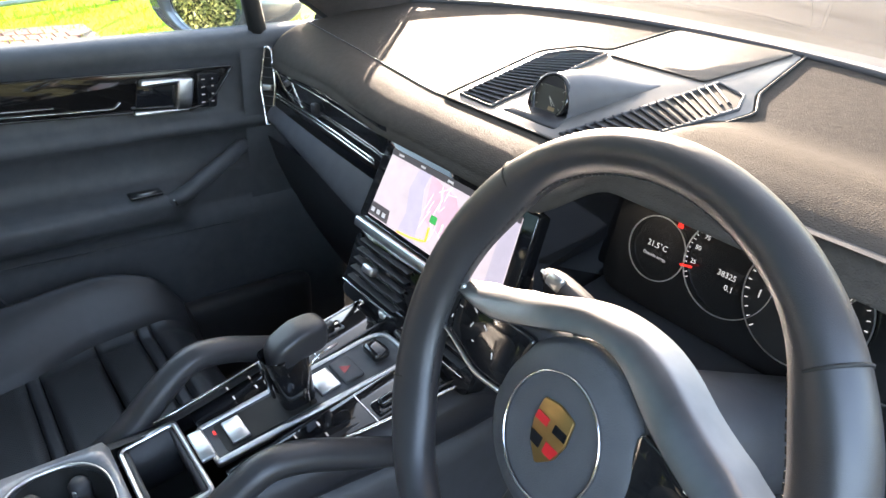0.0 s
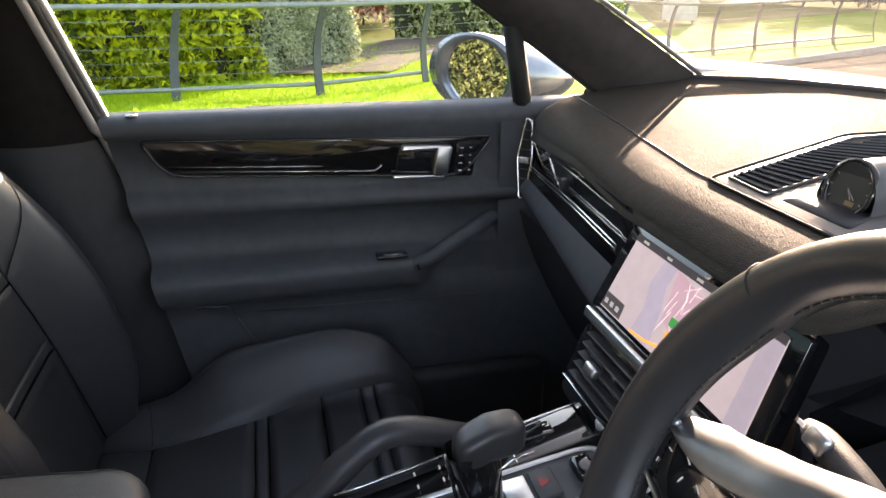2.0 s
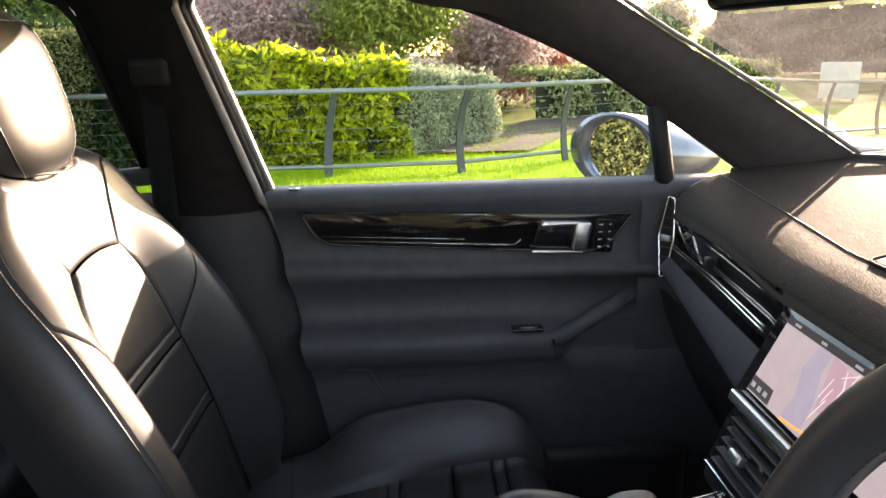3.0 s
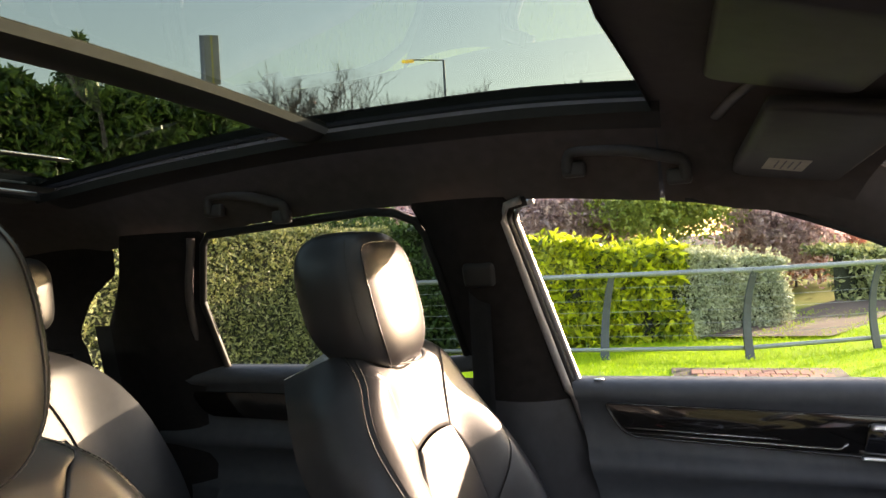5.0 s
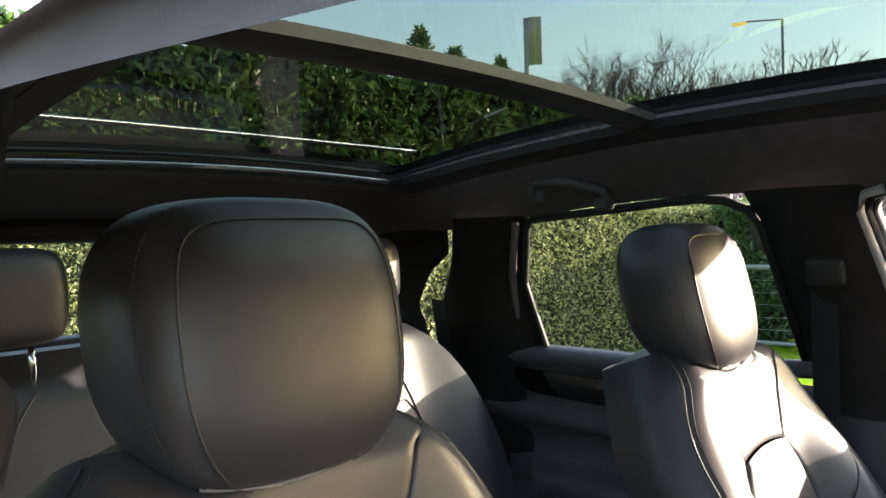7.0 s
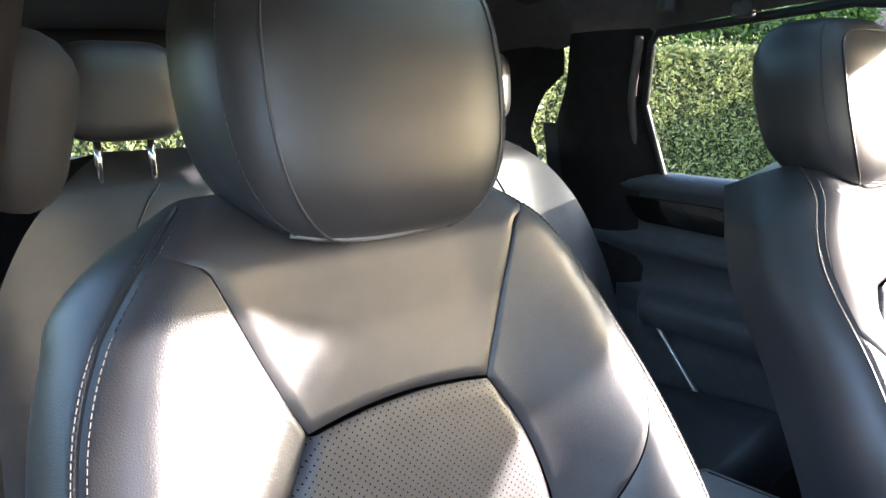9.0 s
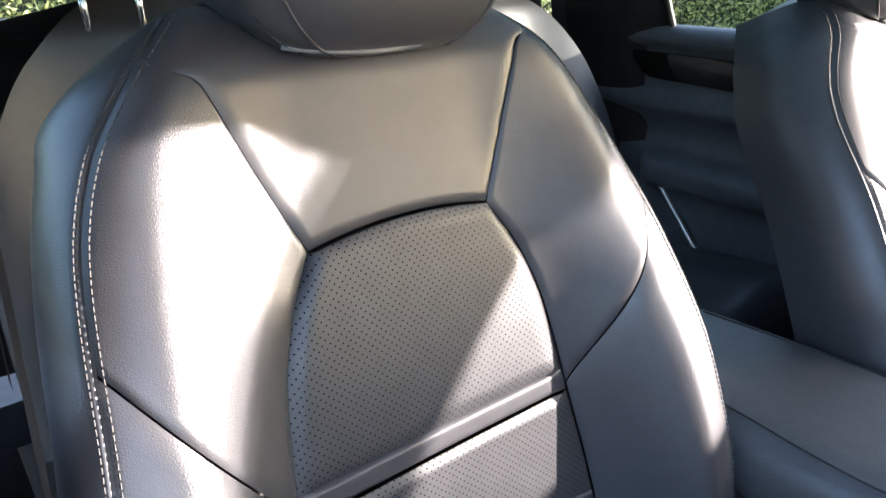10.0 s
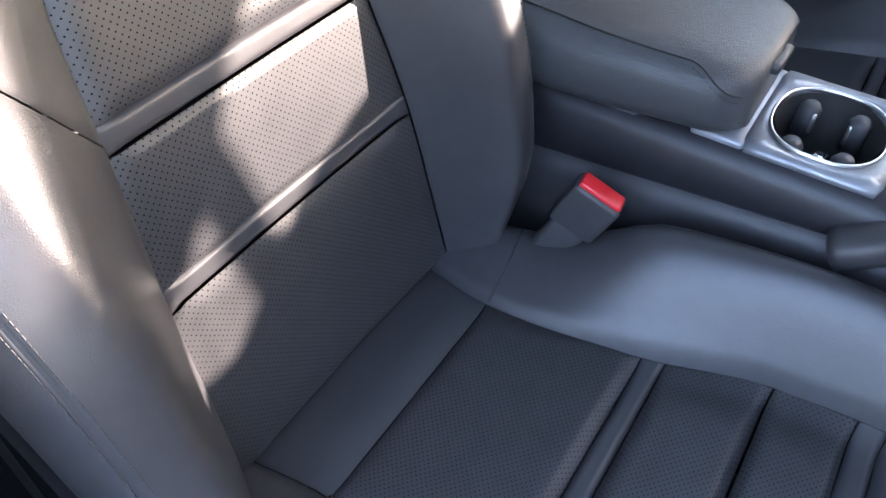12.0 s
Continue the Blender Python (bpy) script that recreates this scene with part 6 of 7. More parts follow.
for k in range(4):
    part("label_line", box((0.06 - 0.01 * (k % 2), 0.002, 0.0004), VM @ pose(-0.103, -0.006 + 0.010 * k, 0.0014), 0), mat("grey_print", (0.2, 0.2, 0.2), 0.7) if k == 0 else bpy.data.materials["grey_print"], vz, "", False)
part("visor_rail", tube([(-0.490, 0.053, 1.590), (-0.40, 0.070, 1.5985), (-0.24, 0.098, 1.600)], 0.009, 10, flat=0.6), mat("pale_visor_rail", (0.20, 0.19, 0.18), 0.4), vz, "pale grey rail over the visor")
cons = thing("roof_console", (0, 0.14, 1.55), "dark roof console with map lamp lenses by the windscreen", "roof console")
part("housing", slab(round_poly([(-0.15, -0.07), (0.15, -0.07), (0.17, 0.10), (-0.17, 0.10)], 0.03, 5), 0.03, axes((-0.06, 0.12, 1.572), (1, 0, 0), (0, -0.95, 0.25)), 0.006), CLOTHGREY, cons)
for s in (-1, 1):
    part("map_lamp", slab(round_poly([(s * 0.03, -0.03), (s * 0.085, -0.03), (s * 0.085, -0.005), (s * 0.03, -0.005)][::s], 0.006, 4), 0.003, axes((-0.06, 0.12, 1.5735), (1, 0, 0), (0, -0.95, 0.25))), SATIN, cons, "clear lamp lens")
im = thing("interior_mirror", (0.03, 0.36, 1.40), "frameless black interior mirror at the windscreen", "interior mirror")
IMM = axes((0.0, 0.372, 1.440), (0.97, 0.22, 0), (0, 0.12, 1))
part("housing", slab(round_poly([(-0.125, -0.033), (0.125, -0.033), (0.125, 0.033), (-0.125, 0.033)], 0.022, 6), 0.028, IMM, 0.004), PIANO, im)
part("mirror_face", slab(round_poly([(-0.120, -0.029), (0.120, -0.029), (0.120, 0.029), (-0.120, 0.029)], 0.019, 6), 0.001, IMM @ pose(0, 0, 0.001)), MIRROR, im, "mirror glass", False)
part("stem", tube([(0.01, 0.365, 1.43), (0.005, 0.42, 1.47), (0.0, 0.46, 1.485)], 0.014, 10), PLASTIC, im)

# ---- outside mirror ----
om = thing("door_mirror", (-0.95, 0.47, 1.05), "grey painted door mirror with bright edge reflecting a hedge", "door mirror")
OC = Vector((-0.985, 0.565, 1.140))
OMM = axes((-0.972, 0.508, 1.150), (0.90, 0.44, 0), (0, 0.02, 1))
def omf(i, j):
    a, t = i * 6.28319, j
    se = lambda q, e: math.copysign(abs(q) ** e, q)
    r = math.cos(t * 1.5708) ** 0.55 if t < 1 else 0
    return OMM @ Vector((0.150 * r * math.cos(a) + 0.10 * t ** 1.5, 0.087 * r * math.sin(a) - 0.012 * t, -0.205 * t))
part("shell", grid(omf, 40, 16, True), PAINT, om)
el = [(0.150 * math.cos(a), 0.087 * math.sin(a)) for a in np.linspace(0, 6.28319, 49)[:-1]]
part("rim", frame_band(el, [(x * 0.675 + 0.010, y * 0.845) for x, y in el], 0.012, OMM @ pose(0, 0, 0.004)), PAINT, om, "glossy grey mirror rim")
part("mirror_face", slab([(x * 0.675 + 0.010, y * 0.845) for x, y in el], 0.002, OMM @ pose(0, 0, -0.002, 0, 0, 0)), MIRROR, om, "mirror glass", False)
part("indicator_strip", tube(spline([OMM @ Vector((0.145, -0.02, -0.150)), OMM @ Vector((0.10, -0.012, -0.204)), OMM @ Vector((0.02, -0.01, -0.168))], 16), 0.005, 8), CHROME, om, "bright indicator strip")
part("foot", tube([OC + Vector((0.08, 0.03, -0.06)), OC + Vector((0.14, 0.06, -0.09)), (-0.80, 0.65, 1.06)], [0.03, 0.028, 0.03], 12), PAINT, om)
BONNET = mat("dark_bonnet_paint", (0.045, 0.047, 0.05), 0.4, coat=0.3)
solid("bonnet", grid(lambda i, j: Vector((lerp(-0.80, 0.80, i), lerp(1.09, 2.05, j) - 0.15 * abs(2 * i - 1) ** 3, 1.135 - 0.16 * j ** 1.6 + 0.03 * math.cos((i - 0.5) * 2.6))), 20, 12), BONNET, "dark grey painted car bonnet", kind="structure")
for s in (-1, 1):
    solid("front_wing", grid(lambda i, j, s=s: Vector((s * (0.80 + 0.10 * math.sin(min(1.0, j * 1.5) * 1.57)), lerp(0.70, 2.02, i) - 0.10 * j * i, lerp(1.135 - 0.16 * max(0.0, (lerp(0.70, 2.02, i) - 1.09) / 0.96) ** 1.6, 0.40, j))), 16, 8), BONNET, "dark grey painted front wing", kind="structure")
solid("front_bumper", grid(lambda i, j: Vector((lerp(-0.90, 0.90, i), 2.06 - 0.22 * abs(2 * i - 1) ** 3 + 0.10 * math.sin(j * 2.6), lerp(1.00, 0.32, j))), 20, 8), BONNET, "dark grey front bumper", kind="structure")

# ---- outside ----
def foliage(name, col, col2, rough=0.45, trans=0.25):
    """Leaf surface: colour varied leaf by leaf, some light through it."""
    m = bpy.data.materials.new(name)
    m.use_nodes = True
    n, l = m.node_tree.nodes, m.node_tree.links
    b = n["Principled BSDF"]
    g, r = n.new("ShaderNodeNewGeometry"), n.new("ShaderNodeValToRGB")
    r.color_ramp.elements[0].color, r.color_ramp.elements[1].color = (*col, 1), (*col2, 1)
    l.new(g.outputs["Random Per Island"], r.inputs[0]); l.new(r.outputs[0], b.inputs["Base Color"])
    b.inputs["Roughness"].default_value = rough
    t, mx = n.new("ShaderNodeBsdfTranslucent"), n.new("ShaderNodeMixShader")
    hs = n.new("ShaderNodeHueSaturation"); hs.inputs["Value"].default_value = 1.5
    l.new(r.outputs[0], hs.inputs["Color"]); l.new(hs.outputs[0], t.inputs[0])
    mx.inputs[0].default_value = trans
    l.new(b.outputs[0], mx.inputs[1]); l.new(t.outputs[0], mx.inputs[2]); l.new(mx.outputs[0], n["Material Output"].inputs[0])
    return m


def leaf_mesh(name, points, size, aspect, rng, droop=0.3):
    """Many small bent leaves (a folded diamond each) at the points, as one mesh."""
    n = len(points)
    P = np.array(points)
    d = rng.normal(size=(n, 3)); d[:, 2] -= droop
    d /= np.linalg.norm(d, axis=1)[:, None]
    q = rng.normal(size=(n, 3))
    w = np.cross(d, q); w /= np.linalg.norm(w, axis=1)[:, None]
    u = np.cross(w, d)
    s = (size * rng.uniform(0.6, 1.3, n))[:, None]
    V = np.empty((n, 4, 3))
    V[:, 0] = P
    V[:, 1] = P + d * s * 0.5 + w * s * aspect * 0.5 + u * s * 0.10
    V[:, 2] = P + d * s
    V[:, 3] = P + d * s * 0.5 - w * s * aspect * 0.5 + u * s * 0.10
    me = bpy.data.meshes.new(name)
    f = [(4 * i, 4 * i + 1, 4 * i + 2) for i in range(n)] + [(4 * i, 4 * i + 2, 4 * i + 3) for i in range(n)]
    me.from_pydata(V.reshape(-1, 3).tolist(), [], f)
    return me


def link_mesh(name, me, material, parent=None, kind=""):
    me.materials.append(material)
    ob = new(name, me)
    if parent is not None:
        ob.parent = parent
        ob.matrix_parent_inverse = world_of(parent).inverted()
    if kind:
        tagged(ob, kind=kind)
    return ob


def hedge(name, a, b, h0, h1, depth, n, size, mats, label, seed, lump=0.12):
    """A hedge along a to b: dark inner sheet for its shaded inside, thousands of leaves on face, top and ends."""
    rng = np.random.default_rng(seed)
    a, b = Vector((*a, 0)), Vector((*b, 0))
    d = (b - a)
    L = d.length
    d.normalize()
    nrm = Vector((-d.y, d.x, 0))
    if nrm.dot(Vector((0.6, -0.05, 0)) - a) < 0:
        nrm = -nrm
    t = thing(name, (a + b) / 2, label, "hedge")
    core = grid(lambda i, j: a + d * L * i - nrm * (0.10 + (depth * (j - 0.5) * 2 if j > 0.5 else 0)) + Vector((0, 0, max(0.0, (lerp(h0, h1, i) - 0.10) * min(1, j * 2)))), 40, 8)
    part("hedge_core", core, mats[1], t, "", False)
    pts = []
    for k in range(n):
        s = rng.uniform()
        h = lerp(h0, h1, s) * (1 + lump * math.sin(s * L * 2.1 + seed) * 0.4 + lump * 0.4 * math.sin(s * L * 5.3))
        if rng.uniform() < h / (h + depth):
            z = h * rng.uniform() ** 0.9
            o = -0.22 * rng.uniform() ** 2 + lump * (0.9 * math.sin(s * L * 4.1 + 2.0 * math.sin(z * 3.7 + seed)) + 0.7 * math.sin(s * L * 9.3 + z * 6.1))
        else:
            z, o = h - 0.06 * rng.uniform(), -depth * rng.uniform()
            if rng.uniform() < 0.05:
                z += rng.uniform(0, 0.16)
        p = a + d * L * s + nrm * o
        pts.append((p.x, p.y, z))
    link_mesh("leaves", leaf_mesh("leaves", pts, size, 0.45, rng), mats[0], t, "stuff")
    return t


BARK = mat("bark", (0.07, 0.055, 0.045), 0.9, bump=0.8, bscale=60)
# CORE's near-black colour stands in for the shade inside the hedges.
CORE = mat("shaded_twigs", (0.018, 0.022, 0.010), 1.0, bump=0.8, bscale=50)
LAUREL = foliage("laurel_leaves", (0.035, 0.085, 0.006), (0.62, 0.66, 0.03), 0.30, 0.35)
SILVER = foliage("silver_green_leaves", (0.16, 0.19, 0.10), (0.52, 0.55, 0.38))
PRIVET = foliage("clipped_hedge_leaves", (0.05, 0.08, 0.022), (0.46, 0.47, 0.20), 0.28)
DARKLEAF = foliage("dark_hedge_leaves", (0.03, 0.075, 0.020), (0.10, 0.18, 0.05), 0.25)
PURPLE = foliage("purple_leaves", (0.24, 0.155, 0.155), (0.55, 0.40, 0.38), 0.45, 0.45)
REDLEAF = foliage("red_leaves", (0.24, 0.08, 0.06), (0.38, 0.15, 0.10))
BIRCH = foliage("birch_leaves", (0.14, 0.20, 0.03), (0.30, 0.34, 0.06))
# Leaf colour darkened to stand for a hedgerow against the sun.
HAZELEAF = foliage("hedgerow_leaves", (0.07, 0.08, 0.04), (0.15, 0.15, 0.08), 0.6, 0.2)
FARLEAF = foliage("far_tree_leaves", (0.16, 0.19, 0.09), (0.32, 0.34, 0.19), 0.5, 0.5)

def dip(x, y):
    """The ground falls away a little ahead, beyond the lawn."""
    return -0.27 * sstep(2.5, 9.0, y) * sstep(-6.5, -11.0, x)


solid("ground", grid(lambda i, j: Vector((400 * (2 * i - 1) ** 3, 400 * (2 * j - 1) ** 3, dip(400 * (2 * i - 1) ** 3, 400 * (2 * j - 1) ** 3))), 110, 110), mat("asphalt", (0.055, 0.053, 0.05), 0.9, col2=(0.075, 0.072, 0.068), vscale=30, bump=0.3, bscale=120, spec=0.05), "grey asphalt car park ground reaching the horizon", kind="structure")
LAWN = mat("lawn_grass", (0.17, 0.30, 0.008), 0.8, col2=(0.30, 0.43, 0.016), vscale=22, vlow=1.2, bump=0.6, bscale=160, spec=0.06)
def lawn_edge(y):
    """The near edge of the lawn: along the car park, then bending away with the fence."""
    return -4.4 - 5.2 * sstep(3.2, 6.6, y) - 0.45 * max(0.0, y - 6.6)


def lawn_pt(i, j, near=0.0, deep=6.5, power=1.0):
    y = lerp(-9, 60, j ** 1.5)
    x = lawn_edge(y) - near - deep * i ** power
    return Vector((x, y, 0.06 + dip(x, y) + 0.02 * math.sin(0.9 * x) * math.cos(0.7 * y)))


solid("lawn", grid(lawn_pt, 24, 80), LAWN, "bright green mown lawn beside the car park", kind="structure")
solid("meadow", grid(lambda i, j: lawn_pt(i, j, 6.5, 70, 1.6), 40, 80), mat("rough_meadow", (0.12, 0.15, 0.03), 0.9, col2=(0.21, 0.22, 0.06), vscale=9, vlow=0.5, bump=0.8, bscale=60, spec=0.04), "olive rough meadow beyond the lawn", kind="structure")
def kerb_pt(i, j):
    y = lerp(-9, 30, i)
    x = lawn_edge(y) + (0.15, 0.15, 0.0, -0.01)[round(j * 3)]
    return Vector((x, y, dip(x, y) + (0.0, 0.105, 0.11, 0.05)[round(j * 3)]))


solid("kerb", grid(kerb_pt, 80, 3), mat("concrete_kerb", (0.32, 0.31, 0.29), 0.9, bump=0.6, bscale=120), "pale concrete kerb along the lawn", kind="structure")
soil = grid(lambda i, j: Vector((lerp(-8.9, -13.5, i), lerp(0.2, 1.7, j) + 2.4 * i, 0.085 + 0.02 * math.sin(11 * j) * math.sin(8 * i))), 16, 16)
solid("soil_bed", soil, mat("bare_soil", (0.065, 0.042, 0.032), 1.0, col2=(0.10, 0.066, 0.048), vscale=12, bump=1.0, bscale=40), "bare brown soil bed by the hedge", kind="structure")
rng = np.random.default_rng(5)
gx = -4.5 - 7.5 * rng.uniform(size=26000) ** 1.3
gy = rng.uniform(-3.0, 3.4, 26000)
blades = leaf_mesh("grass", np.stack([gx, gy, np.full(26000, 0.05)], 1).tolist(), 0.055, 0.10, rng, -2.5)
gr = link_mesh("grass", blades, foliage("grass_blades", (0.20, 0.35, 0.010), (0.36, 0.50, 0.025), 0.6, 0.4))
tagged(gr, "short bright green grass blades on the lawn", "grass", kind="stuff")
# one paving brick, shared by the small slab in the lawn
bme = bmesh.new()
bmesh.ops.create_cube(bme, size=1)
bmesh.ops.scale(bme, vec=(0.20, 0.10, 0.05), verts=bme.verts)
bmesh.ops.bevel(bme, geom=bme.edges[:], offset=0.006, segments=1, affect="EDGES")
brick_me = bpy.data.meshes.new("brick")
bme.to_mesh(brick_me)
bme.free()
brick_mat = mat("red_paving_brick", (0.28, 0.11, 0.08), 0.9, col2=(0.38, 0.18, 0.13), vscale=30, bump=0.6, bscale=150)
brick_me.materials.append(brick_mat)

# unseen wall behind the camera, added to hold back low sky light
solid("light_block_wall", grid(lambda i, j: Vector((4.8 + 0.16 * math.sin(i * 61) * math.sin(j * 11) + 0.5 * max(0.0, j - 0.85), lerp(-8, 14, i), 2.0 * j)), 60, 14), CORE, "dark unseen wall added to hold back sky light", kind="structure")

# fence: bowed flat posts, tubular rails, thin wires
FEN = mat("grey_green_painted_steel", (0.20, 0.22, 0.21), 0.4, metal=0.3)
POST = mat("dark_painted_steel", (0.042, 0.050, 0.052), 0.5)
WIRE = mat("galvanised_wire", (0.30, 0.32, 0.31), 0.4, metal=0.8)
fl = [(-7.30, -9.65), (-7.31, -8.16), (-7.32, -6.67), (-7.33, -5.18), (-7.34, -3.69), (-7.35, -2.20), (-7.36, -0.71), (-7.45, 0.775), (-8.12, 2.10), (-8.90, 3.38), (-9.68, 4.64), (-10.45, 5.90), (-11.15, 7.20), (-11.80, 8.52), (-12.40, 9.87), (-12.95, 11.25), (-13.45, 12.65), (-13.9, 14.1)]
fence = thing("estate_fence", (-7.4, 0.0, 0.0), "dark steel estate fence with bowed posts, rails and wires", "fence")
for (x, y), nx in zip(fl, fl[1:] + fl[-1:]):
    d = Vector((nx[0] - x, nx[1] - y, 0)) if nx != (x, y) else Vector((-0.6, 0.8, 0))
    d.normalize()
    out = Vector((d.y, -d.x, 0))
    bow = lambda z: 0.09 * math.sin(min(1, z / 1.0) * math.pi * 0.85)
    pb = bmesh.new()
    rows = []
    for k in range(9):
        z = k / 8 * 1.0
        c = Vector((x, y, z + dip(x, y))) - out * bow(z) - d * 0.125 * (1 - z ** 2.2)
        rows.append([pb.verts.new(c + d * a * lerp(0.050, 0.036, z) + out * b_ * 0.010) for a, b_ in ((-1, -1), (1, -1), (1, 1), (-1, 1))])
    for r0_, r1_ in zip(rows, rows[1:]):
        for q in range(4):
            pb.faces.new([r0_[q], r0_[(q + 1) % 4], r1_[(q + 1) % 4], r1_[q]])
    part("post", pb, POST, fence, "", False)
def fence_line(z, r, name, m):
    o = 0.09 * math.sin(z * math.pi * 0.85)
    part(name, tube([Vector((x - o, y - 0.125 * (1 - z ** 2.2), z + dip(x, y))) for x, y in fl], r, 6), m, fence)
fence_line(0.985, 0.032, "top_rail", FEN)
fence_line(0.16, 0.026, "bottom_rail", FEN)
for z in (0.30, 0.43, 0.57, 0.70, 0.84):
    fence_line(z, 0.0022, "wire", WIRE)

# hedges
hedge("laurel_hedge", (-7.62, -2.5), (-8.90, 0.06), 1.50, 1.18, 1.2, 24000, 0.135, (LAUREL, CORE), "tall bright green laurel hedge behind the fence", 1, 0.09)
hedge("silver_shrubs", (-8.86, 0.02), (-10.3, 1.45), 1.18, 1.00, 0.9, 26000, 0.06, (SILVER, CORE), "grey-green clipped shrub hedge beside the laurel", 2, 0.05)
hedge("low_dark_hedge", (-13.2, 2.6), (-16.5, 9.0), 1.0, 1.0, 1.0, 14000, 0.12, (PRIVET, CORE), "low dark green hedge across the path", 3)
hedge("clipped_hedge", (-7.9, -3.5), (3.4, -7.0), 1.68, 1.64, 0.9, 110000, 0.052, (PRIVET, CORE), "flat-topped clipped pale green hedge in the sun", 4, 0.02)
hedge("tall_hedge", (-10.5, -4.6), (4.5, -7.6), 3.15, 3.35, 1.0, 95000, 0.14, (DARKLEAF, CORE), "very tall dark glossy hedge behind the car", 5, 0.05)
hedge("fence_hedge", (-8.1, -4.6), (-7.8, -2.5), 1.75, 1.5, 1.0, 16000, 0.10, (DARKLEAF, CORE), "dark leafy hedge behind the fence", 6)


def tree(name, at, h, spread, leaf, n, size, label, seed, depth=5, trunk=0.12, bare=False, start=0.25, loose=0.055):
    """Tapered trunk, forked limbs and either a leafy crown or bare twigs."""
    r = random.Random(seed)
    rg = np.random.default_rng(seed)
    t = thing(name, (*at, 0), label, "tree")
    bm = bmesh.new()
    tips = []
    def limb(p, d, ln, rad, lv):
        q = p + d * ln * 0.5 + Vector((r.uniform(-1, 1), r.uniform(-1, 1), 0)) * ln * 0.05
        e = p + d * ln
        tube([p, q, e], [rad, rad * 0.82, rad * 0.62], 6 if lv < 2 else 4, bm=bm, caps=False)
        if lv >= depth:
            tips.append(e)
            return
        if lv >= 2:
            tips.append(e)
        for k in range(3 if lv < 3 else 2):
            nd = (d + Vector((r.uniform(-1, 1) * spread, r.uniform(-1, 1) * spread, r.uniform(-0.15, 0.55)))).normalized()
            limb(p.lerp(e, r.uniform(0.7, 1.0)), nd, ln * r.uniform(0.62, 0.85), rad * (0.67 if bare else 0.58), lv + 1)
    base = Vector((*at, 0))
    limb(base, Vector((r.uniform(-0.05, 0.05), r.uniform(-0.05, 0.05), 1)), h * start, trunk, 0)
    part("trunk", bm, BARK, t)
    if not bare:
        T = np.array([tuple(p) for p in tips])
        P = T[rg.integers(0, len(T), n)] + rg.normal(size=(n, 3)) * h * loose
        P[:, 2] = np.maximum(P[:, 2], 0.15 + 0.2 * rg.uniform(size=n))
        link_mesh("crown", leaf_mesh("crown", P.tolist(), size, 0.5, rg), leaf, t, "stuff")
    return t


def polar(az, dist, ox=0.65, oy=0.0):
    a = radians(az)
    return (ox - math.sin(a) * dist, oy + math.cos(a) * dist)


# planting beyond the hedge
k = 0
for az, dist, h, leaf in ((108, 17, 3.2, PURPLE), (104, 18, 3.4, PURPLE), (100.5, 16, 3.0, PURPLE), (97, 17, 3.2, PURPLE), (84.5, 17, 2.6, PURPLE), (82, 18, 2.5, REDLEAF), (80.5, 19, 2.2, REDLEAF), (112, 20, 4.0, PURPLE)):
    k += 1
    tree("purple_shrub" if leaf is PURPLE else "red_shrub", polar(az, dist), h * 1.9, 0.95, leaf, 13000, 0.12, "bushy purple-leaved shrub with bare twigs beyond the hedge" if leaf is PURPLE else "bushy red-leaved shrub beyond the hedge", 20 + k, 5, 0.05, start=0.15, loose=0.09)
tree("birch_tree", polar(90.5, 15), 5.1, 0.6, BIRCH, 24000, 0.12, "young birch with fresh yellow-green leaves", 41, 6, 0.05, start=0.19, loose=0.07)
tree("birch_tree", polar(94, 16.5), 4.8, 0.6, BIRCH, 12000, 0.12, "small birch with fresh yellow-green leaves", 44, 6, 0.04, start=0.19, loose=0.07)
for q, (az, dist, h) in enumerate(((70.3, 60, 6.6), (64.5, 55, 4.6), (61.5, 70, 5.2), (67, 110, 6), (56, 80, 6.5), (52, 90, 7), (74, 120, 5.5), (77, 120, 5), (48, 70, 6), (44, 85, 7), (36, 90, 8), (28, 95, 8), (20, 90, 8), (10, 80, 8), (0, 85, 8))):
    tree("field_tree", polar(az, dist), h * 1.15, 0.75, FARLEAF, 9000, 0.034 * h * 1.7, "rounded pale green tree far across the field", 60 + q, 5, 0.16, start=0.15, loose=0.10)
for q, (az, dist, h) in enumerate(((121, 34, 9.6), (117, 36, 10.4), (113, 35, 9.4), (109.5, 37, 9.6), (105.5, 36, 9.4), (103, 38, 8.2), (124.5, 36, 9.0), (119, 33, 8.8), (115, 39, 9.6), (111.5, 33, 8.4), (107.5, 40, 9.4), (104.5, 33, 7.6))):
    tree("bare_tree", polar(az, dist), h * 1.42, 0.75, FARLEAF, 0, 0.1, "leafless winter tree behind the hedge", 90 + q, 8, 0.17, True, 0.21)

hedge("field_hedgerow", polar(67, 44), polar(52, 40), 3.3, 3.0, 2.5, 9000, 0.30, (HAZELEAF, CORE), "overgrown grey-green hedgerow across the field", 31, 0.5)
hedge("field_hedgerow", polar(53, 38), polar(34, 34), 2.7, 2.4, 2.5, 9000, 0.30, (HAZELEAF, CORE), "low brownish hedgerow beyond the road", 32, 0.5)


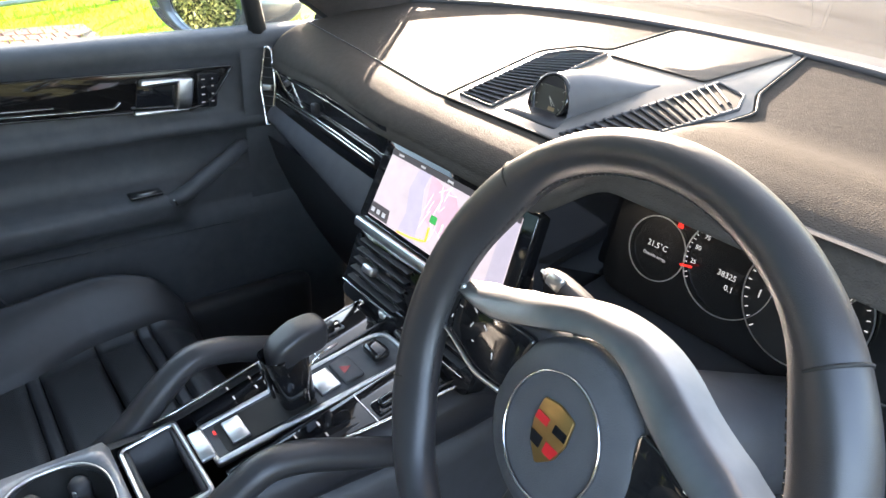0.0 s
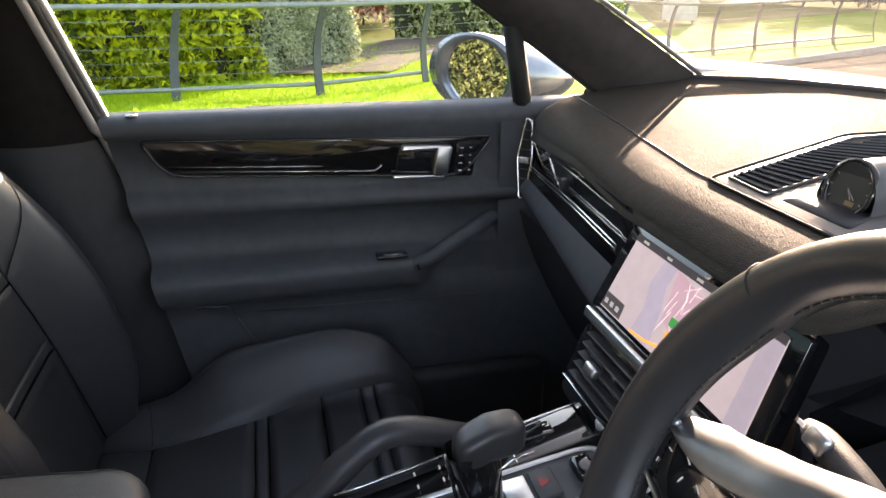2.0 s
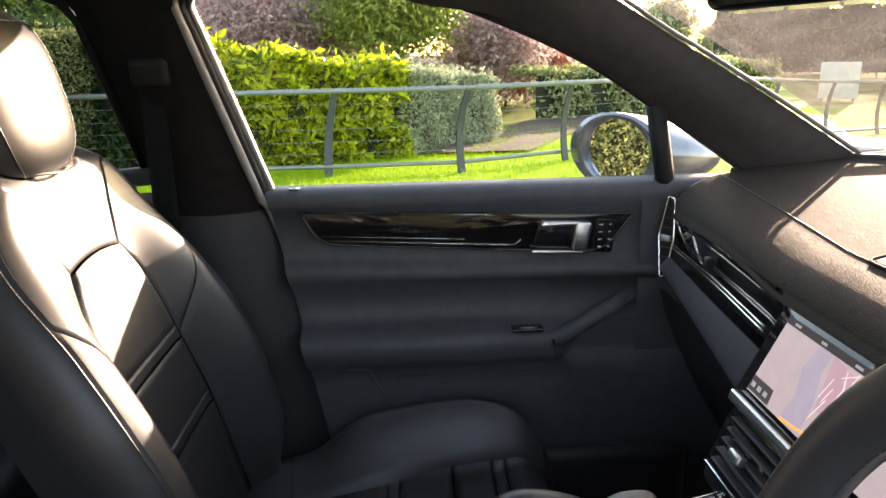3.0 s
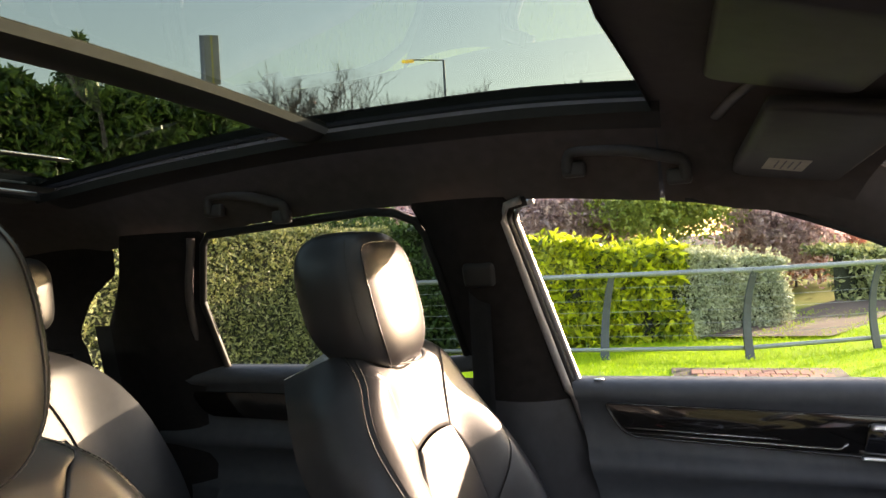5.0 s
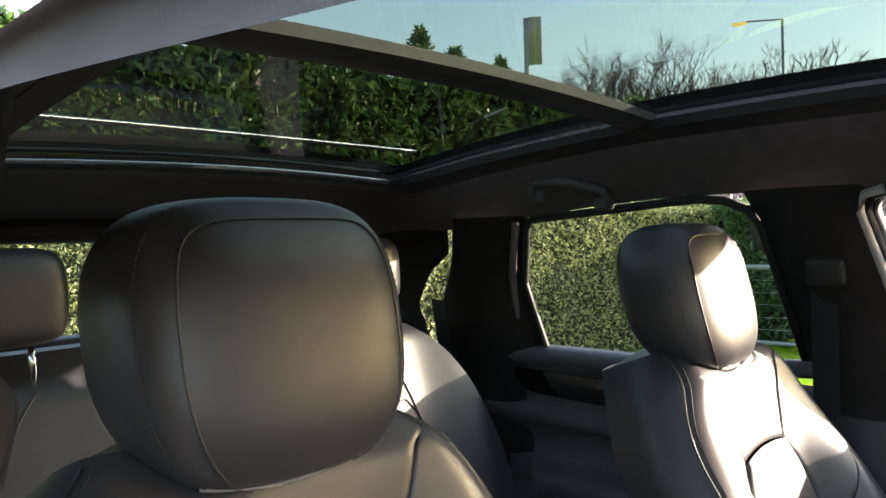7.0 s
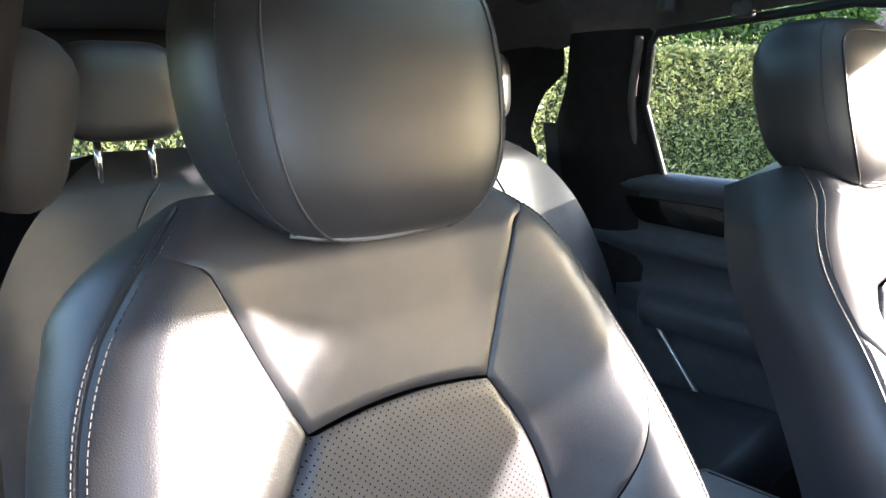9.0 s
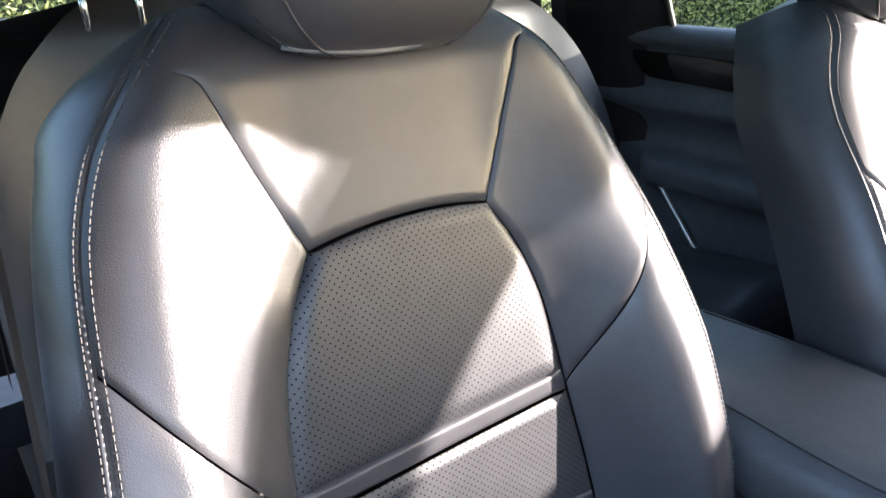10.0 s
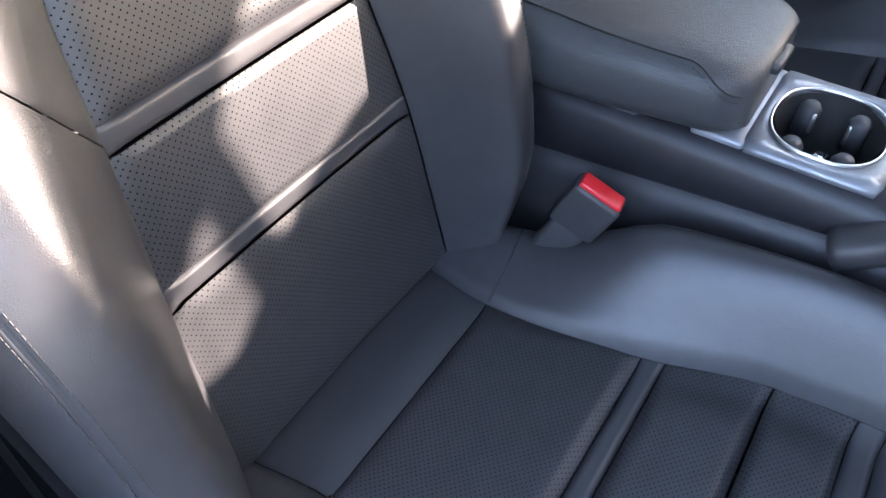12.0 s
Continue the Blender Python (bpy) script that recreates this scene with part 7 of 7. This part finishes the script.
def conifer(at, h, seed):
    rg = np.random.default_rng(seed)
    t = thing("conifer_tree", (*at, 0), "dark pointed conifer rising over the hedge", "tree")
    part("trunk", tube([(*at, 0), (*at, h)], [0.15, 0.02], 8), BARK, t)
    pts = []
    for k in range(3800):
        z = h * (0.45 + 0.55 * rg.uniform())
        a = rg.uniform(0, 6.28)
        rr = (1 - z / h) ** 0.7 * 4.2 * rg.uniform() ** 0.5 * (0.75 + 0.25 * math.sin(a * 3 + z * 1.7 + seed))
        pts.append((at[0] + rr * math.cos(a), at[1] + rr * math.sin(a), z - rr * 0.35))
    link_mesh("crown", leaf_mesh("crown", pts, 0.34, 0.35, rg), DARKLEAF, t, "stuff")


conifer(polar(134.4, 30), 10.0, 7)
conifer(polar(131.6, 31), 9.4, 8)
conifer(polar(128.0, 34), 9.6, 9)
conifer(polar(147.5, 32), 9.4, 10)

# post-and-rail fences in the field, sign, lamps, pylon, parked car
WOOD = mat("weathered_wood", (0.20, 0.15, 0.10), 0.9, bump=0.6, bscale=80)
for (ax, ay), (bx, by) in ((polar(82, 30), polar(66, 34)), (polar(80, 46), polar(60, 50))):
    ff_ = thing("wooden_field_fence", (ax, ay, 0), "weathered post-and-rail fence across the field", "fence")
    for k in range(12):
        t = k / 11
        part("post", box((0.09, 0.09, 1.1), pose(lerp(ax, bx, t), lerp(ay, by, t), 0.55), 0.01, 1), WOOD, ff_)
    for z in (0.45, 0.95):
        part("rail", tube([(ax, ay, z), (bx, by, z)], 0.045, 5), WOOD, ff_)
sg_x, sg_y = polar(58.6, 24)
sgn = thing("white_notice_board", (sg_x, sg_y, 0), "plain white notice board on two posts by the road", "sign")
SGM = axes((sg_x, sg_y, 0.36), (math.cos(radians(58.6)), math.sin(radians(58.6)), 0), (0, 0, 1))
part("board", box((1.02, 1.02, 0.03), SGM, 0.006), mat("white_board", (0.75, 0.75, 0.73), 0.6), sgn, "white board")
for s in (-1, 1):
    part("post", box((0.06, 0.9, 0.05), SGM @ pose(s * 0.40, -0.35, -0.04), 0.004), WOOD, sgn)
GALV = mat("galvanised_steel", (0.35, 0.36, 0.36), 0.45, metal=0.8)
lx, ly = polar(107.3, 37)
lamp = thing("street_lamp", (lx, ly, 0), "tall grey street lamp with a single arm and amber lantern", "street lamp")
part("pole", tube([(lx, ly, 0), (lx, ly, 11.0)], [0.10, 0.06], 10), GALV, lamp)
arm_d = Vector((lx - 0.65, ly, 0)).normalized().cross(Vector((0, 0, 1)))
lt = Vector((lx, ly, 11.0))
part("arm", tube([lt, lt - arm_d * 1.6 + Vector((0, 0, 0.12))], 0.04, 8), GALV, lamp)
part("lantern", box((0.62, 0.24, 0.14), axes(lt - arm_d * 1.85 + Vector((0, 0, 0.05)), arm_d, (0, 0, 1)) @ pose(0, 0, 0, 90, 0, 0), 0.04), emit("amber_lantern", (0.9, 0.62, 0.12), 0.6), lamp, "amber lantern glass")
mx_, my_ = polar(74.2, 62)
mast = thing("lamp_mast", (mx_, my_, 0), "thin far lamp mast above the field trees", "street lamp")
part("pole", tube([(mx_, my_, 0), (mx_, my_, 9.2)], [0.11, 0.06], 8), GALV, mast)
part("head", box((0.5, 0.2, 0.12), pose(mx_ - 0.2, my_, 9.25), 0.03), GALV, mast)
px, py = polar(126.0, 19)
rs = thing("road_sign", (px, py, 0), "back of a road sign on a grey pole", "sign")
part("pole", tube([(px, py, 0), (px, py, 7.05)], 0.07, 10), GALV, rs)
SN = axes((px - 0.10, py + 0.16, 6.45), (-0.55, 0.75, 0.0), (0, 0, 1))
part("sign_plate", box((0.36, 1.25, 0.05), SN @ pose(0.04, 0, 0), 0.02), mat("grey_sign_back", (0.24, 0.24, 0.22), 0.5), rs, "narrow grey sign plate")
part("sign_edge", box((0.05, 1.25, 0.06), SN @ pose(0.04, 0, 0.012), 0.01), mat("yellow_sign_edge", (0.45, 0.38, 0.06), 0.5), rs, "yellow edge")
qx, qy = polar(146.5, 20)
rs2 = thing("sign_pole", (qx, qy, 0), "plain grey pole behind the hedge", "pole")
part("pole", tube([(qx, qy, 0), (qx, qy, 8.2)], 0.07, 10), GALV, rs2)
yx, yy_ = polar(96.5, 220)
pyl = thing("electricity_pylon", (yx, yy_, 0), "distant lattice electricity pylon", "pylon")
pyb = bmesh.new()
for k in range(7):
    z0, z1 = 7 * k, 7 * (k + 1)
    w0, w1 = 4.2 * (1 - k / 7.4), 4.2 * (1 - (k + 1) / 7.4)
    for s in (-1, 1):
        tube([(yx, yy_ + s * w0, z0), (yx, yy_ + s * w1, z1)], 0.22, 4, bm=pyb)
        tube([(yx, yy_ + s * w0, z0), (yx, yy_ - s * w1, z1)], 0.14, 4, bm=pyb)
part("lattice", pyb, GALV, pyl)
for z, w in ((33, 9), (40, 7)):
    part("cross_arm", tube([(yx, yy_ - w, z), (yx, yy_, z + 0.8), (yx, yy_ + w, z)], 0.25, 4), GALV, pyl)


def parked_car(name, at, az, col, label):
    """A far parked car: body, cabin, wheels."""
    t = thing(name, (*at, 0), label, "car")
    M = pose(*at, 0, 0, 0, az)
    prof = [(-2.1, 0.35), (-2.15, 0.75), (-1.9, 0.95), (-1.2, 1.0), (-0.7, 1.42), (0.9, 1.46), (1.6, 1.02), (2.1, 0.9), (2.15, 0.35)]
    b = bmesh.new()
    rows = [[b.verts.new(M @ Vector((y, s * (0.85 if z < 1.1 else 0.68), z))) for y, z in prof] for s in (-1, 1)]
    for k in range(len(prof) - 1):
        b.faces.new([rows[0][k], rows[0][k + 1], rows[1][k + 1], rows[1][k]])
    b.faces.new(rows[0]); b.faces.new(rows[1])
    part("body", b, mat(name + "_paint", col, 0.3, coat=1.0), t, "", False)
    for s in (-1, 1):
        gb = bmesh.new()
        gb.faces.new([gb.verts.new(M @ Vector((y, s * 0.79, z))) for y, z in ((-1.05, 1.05), (-0.65, 1.36), (0.85, 1.39), (1.4, 1.04))])
        part("side_window", gb, PIANO, t, "", False)
        for y in (-1.35, 1.35):
            part("wheel", tube([M @ Vector((y, s * 0.66, 0.31)), M @ Vector((y, s * 0.86, 0.31))], 0.31, 14), RUBBER, t)


parked_car("red_car", polar(61.6, 46), 40, (0.26, 0.05, 0.045), "small red car parked far across the field")
parked_car("blue_car", polar(78.2, 60), 20, (0.10, 0.13, 0.17), "dark grey-blue car parked beyond the fence")

# the small brick slab in the lawn last
bed = solid("slab_bed", box((1.35, 1.50, 0.05), pose(-6.05, 0.62, 0.060), 0.01), mat("slab_bed_soil", (0.05, 0.036, 0.03), 1.0, col2=(0.09, 0.07, 0.06), vscale=20, bump=1.0, bscale=60), "small square of red brick paving in dark soil on the lawn", "paving")
for r_ in range(5):
    for k in range(11):
        o = new("brick", brick_me)
        o.parent = bed
        o.matrix_parent_inverse = world_of(bed).inverted()
        o.matrix_basis = pose(-5.62 - 0.208 * r_, 0.10 + 0.104 * k + (0.05 if r_ % 2 else 0), 0.070 + 0.003 * math.sin(k * 5.3 + 2 * r_))
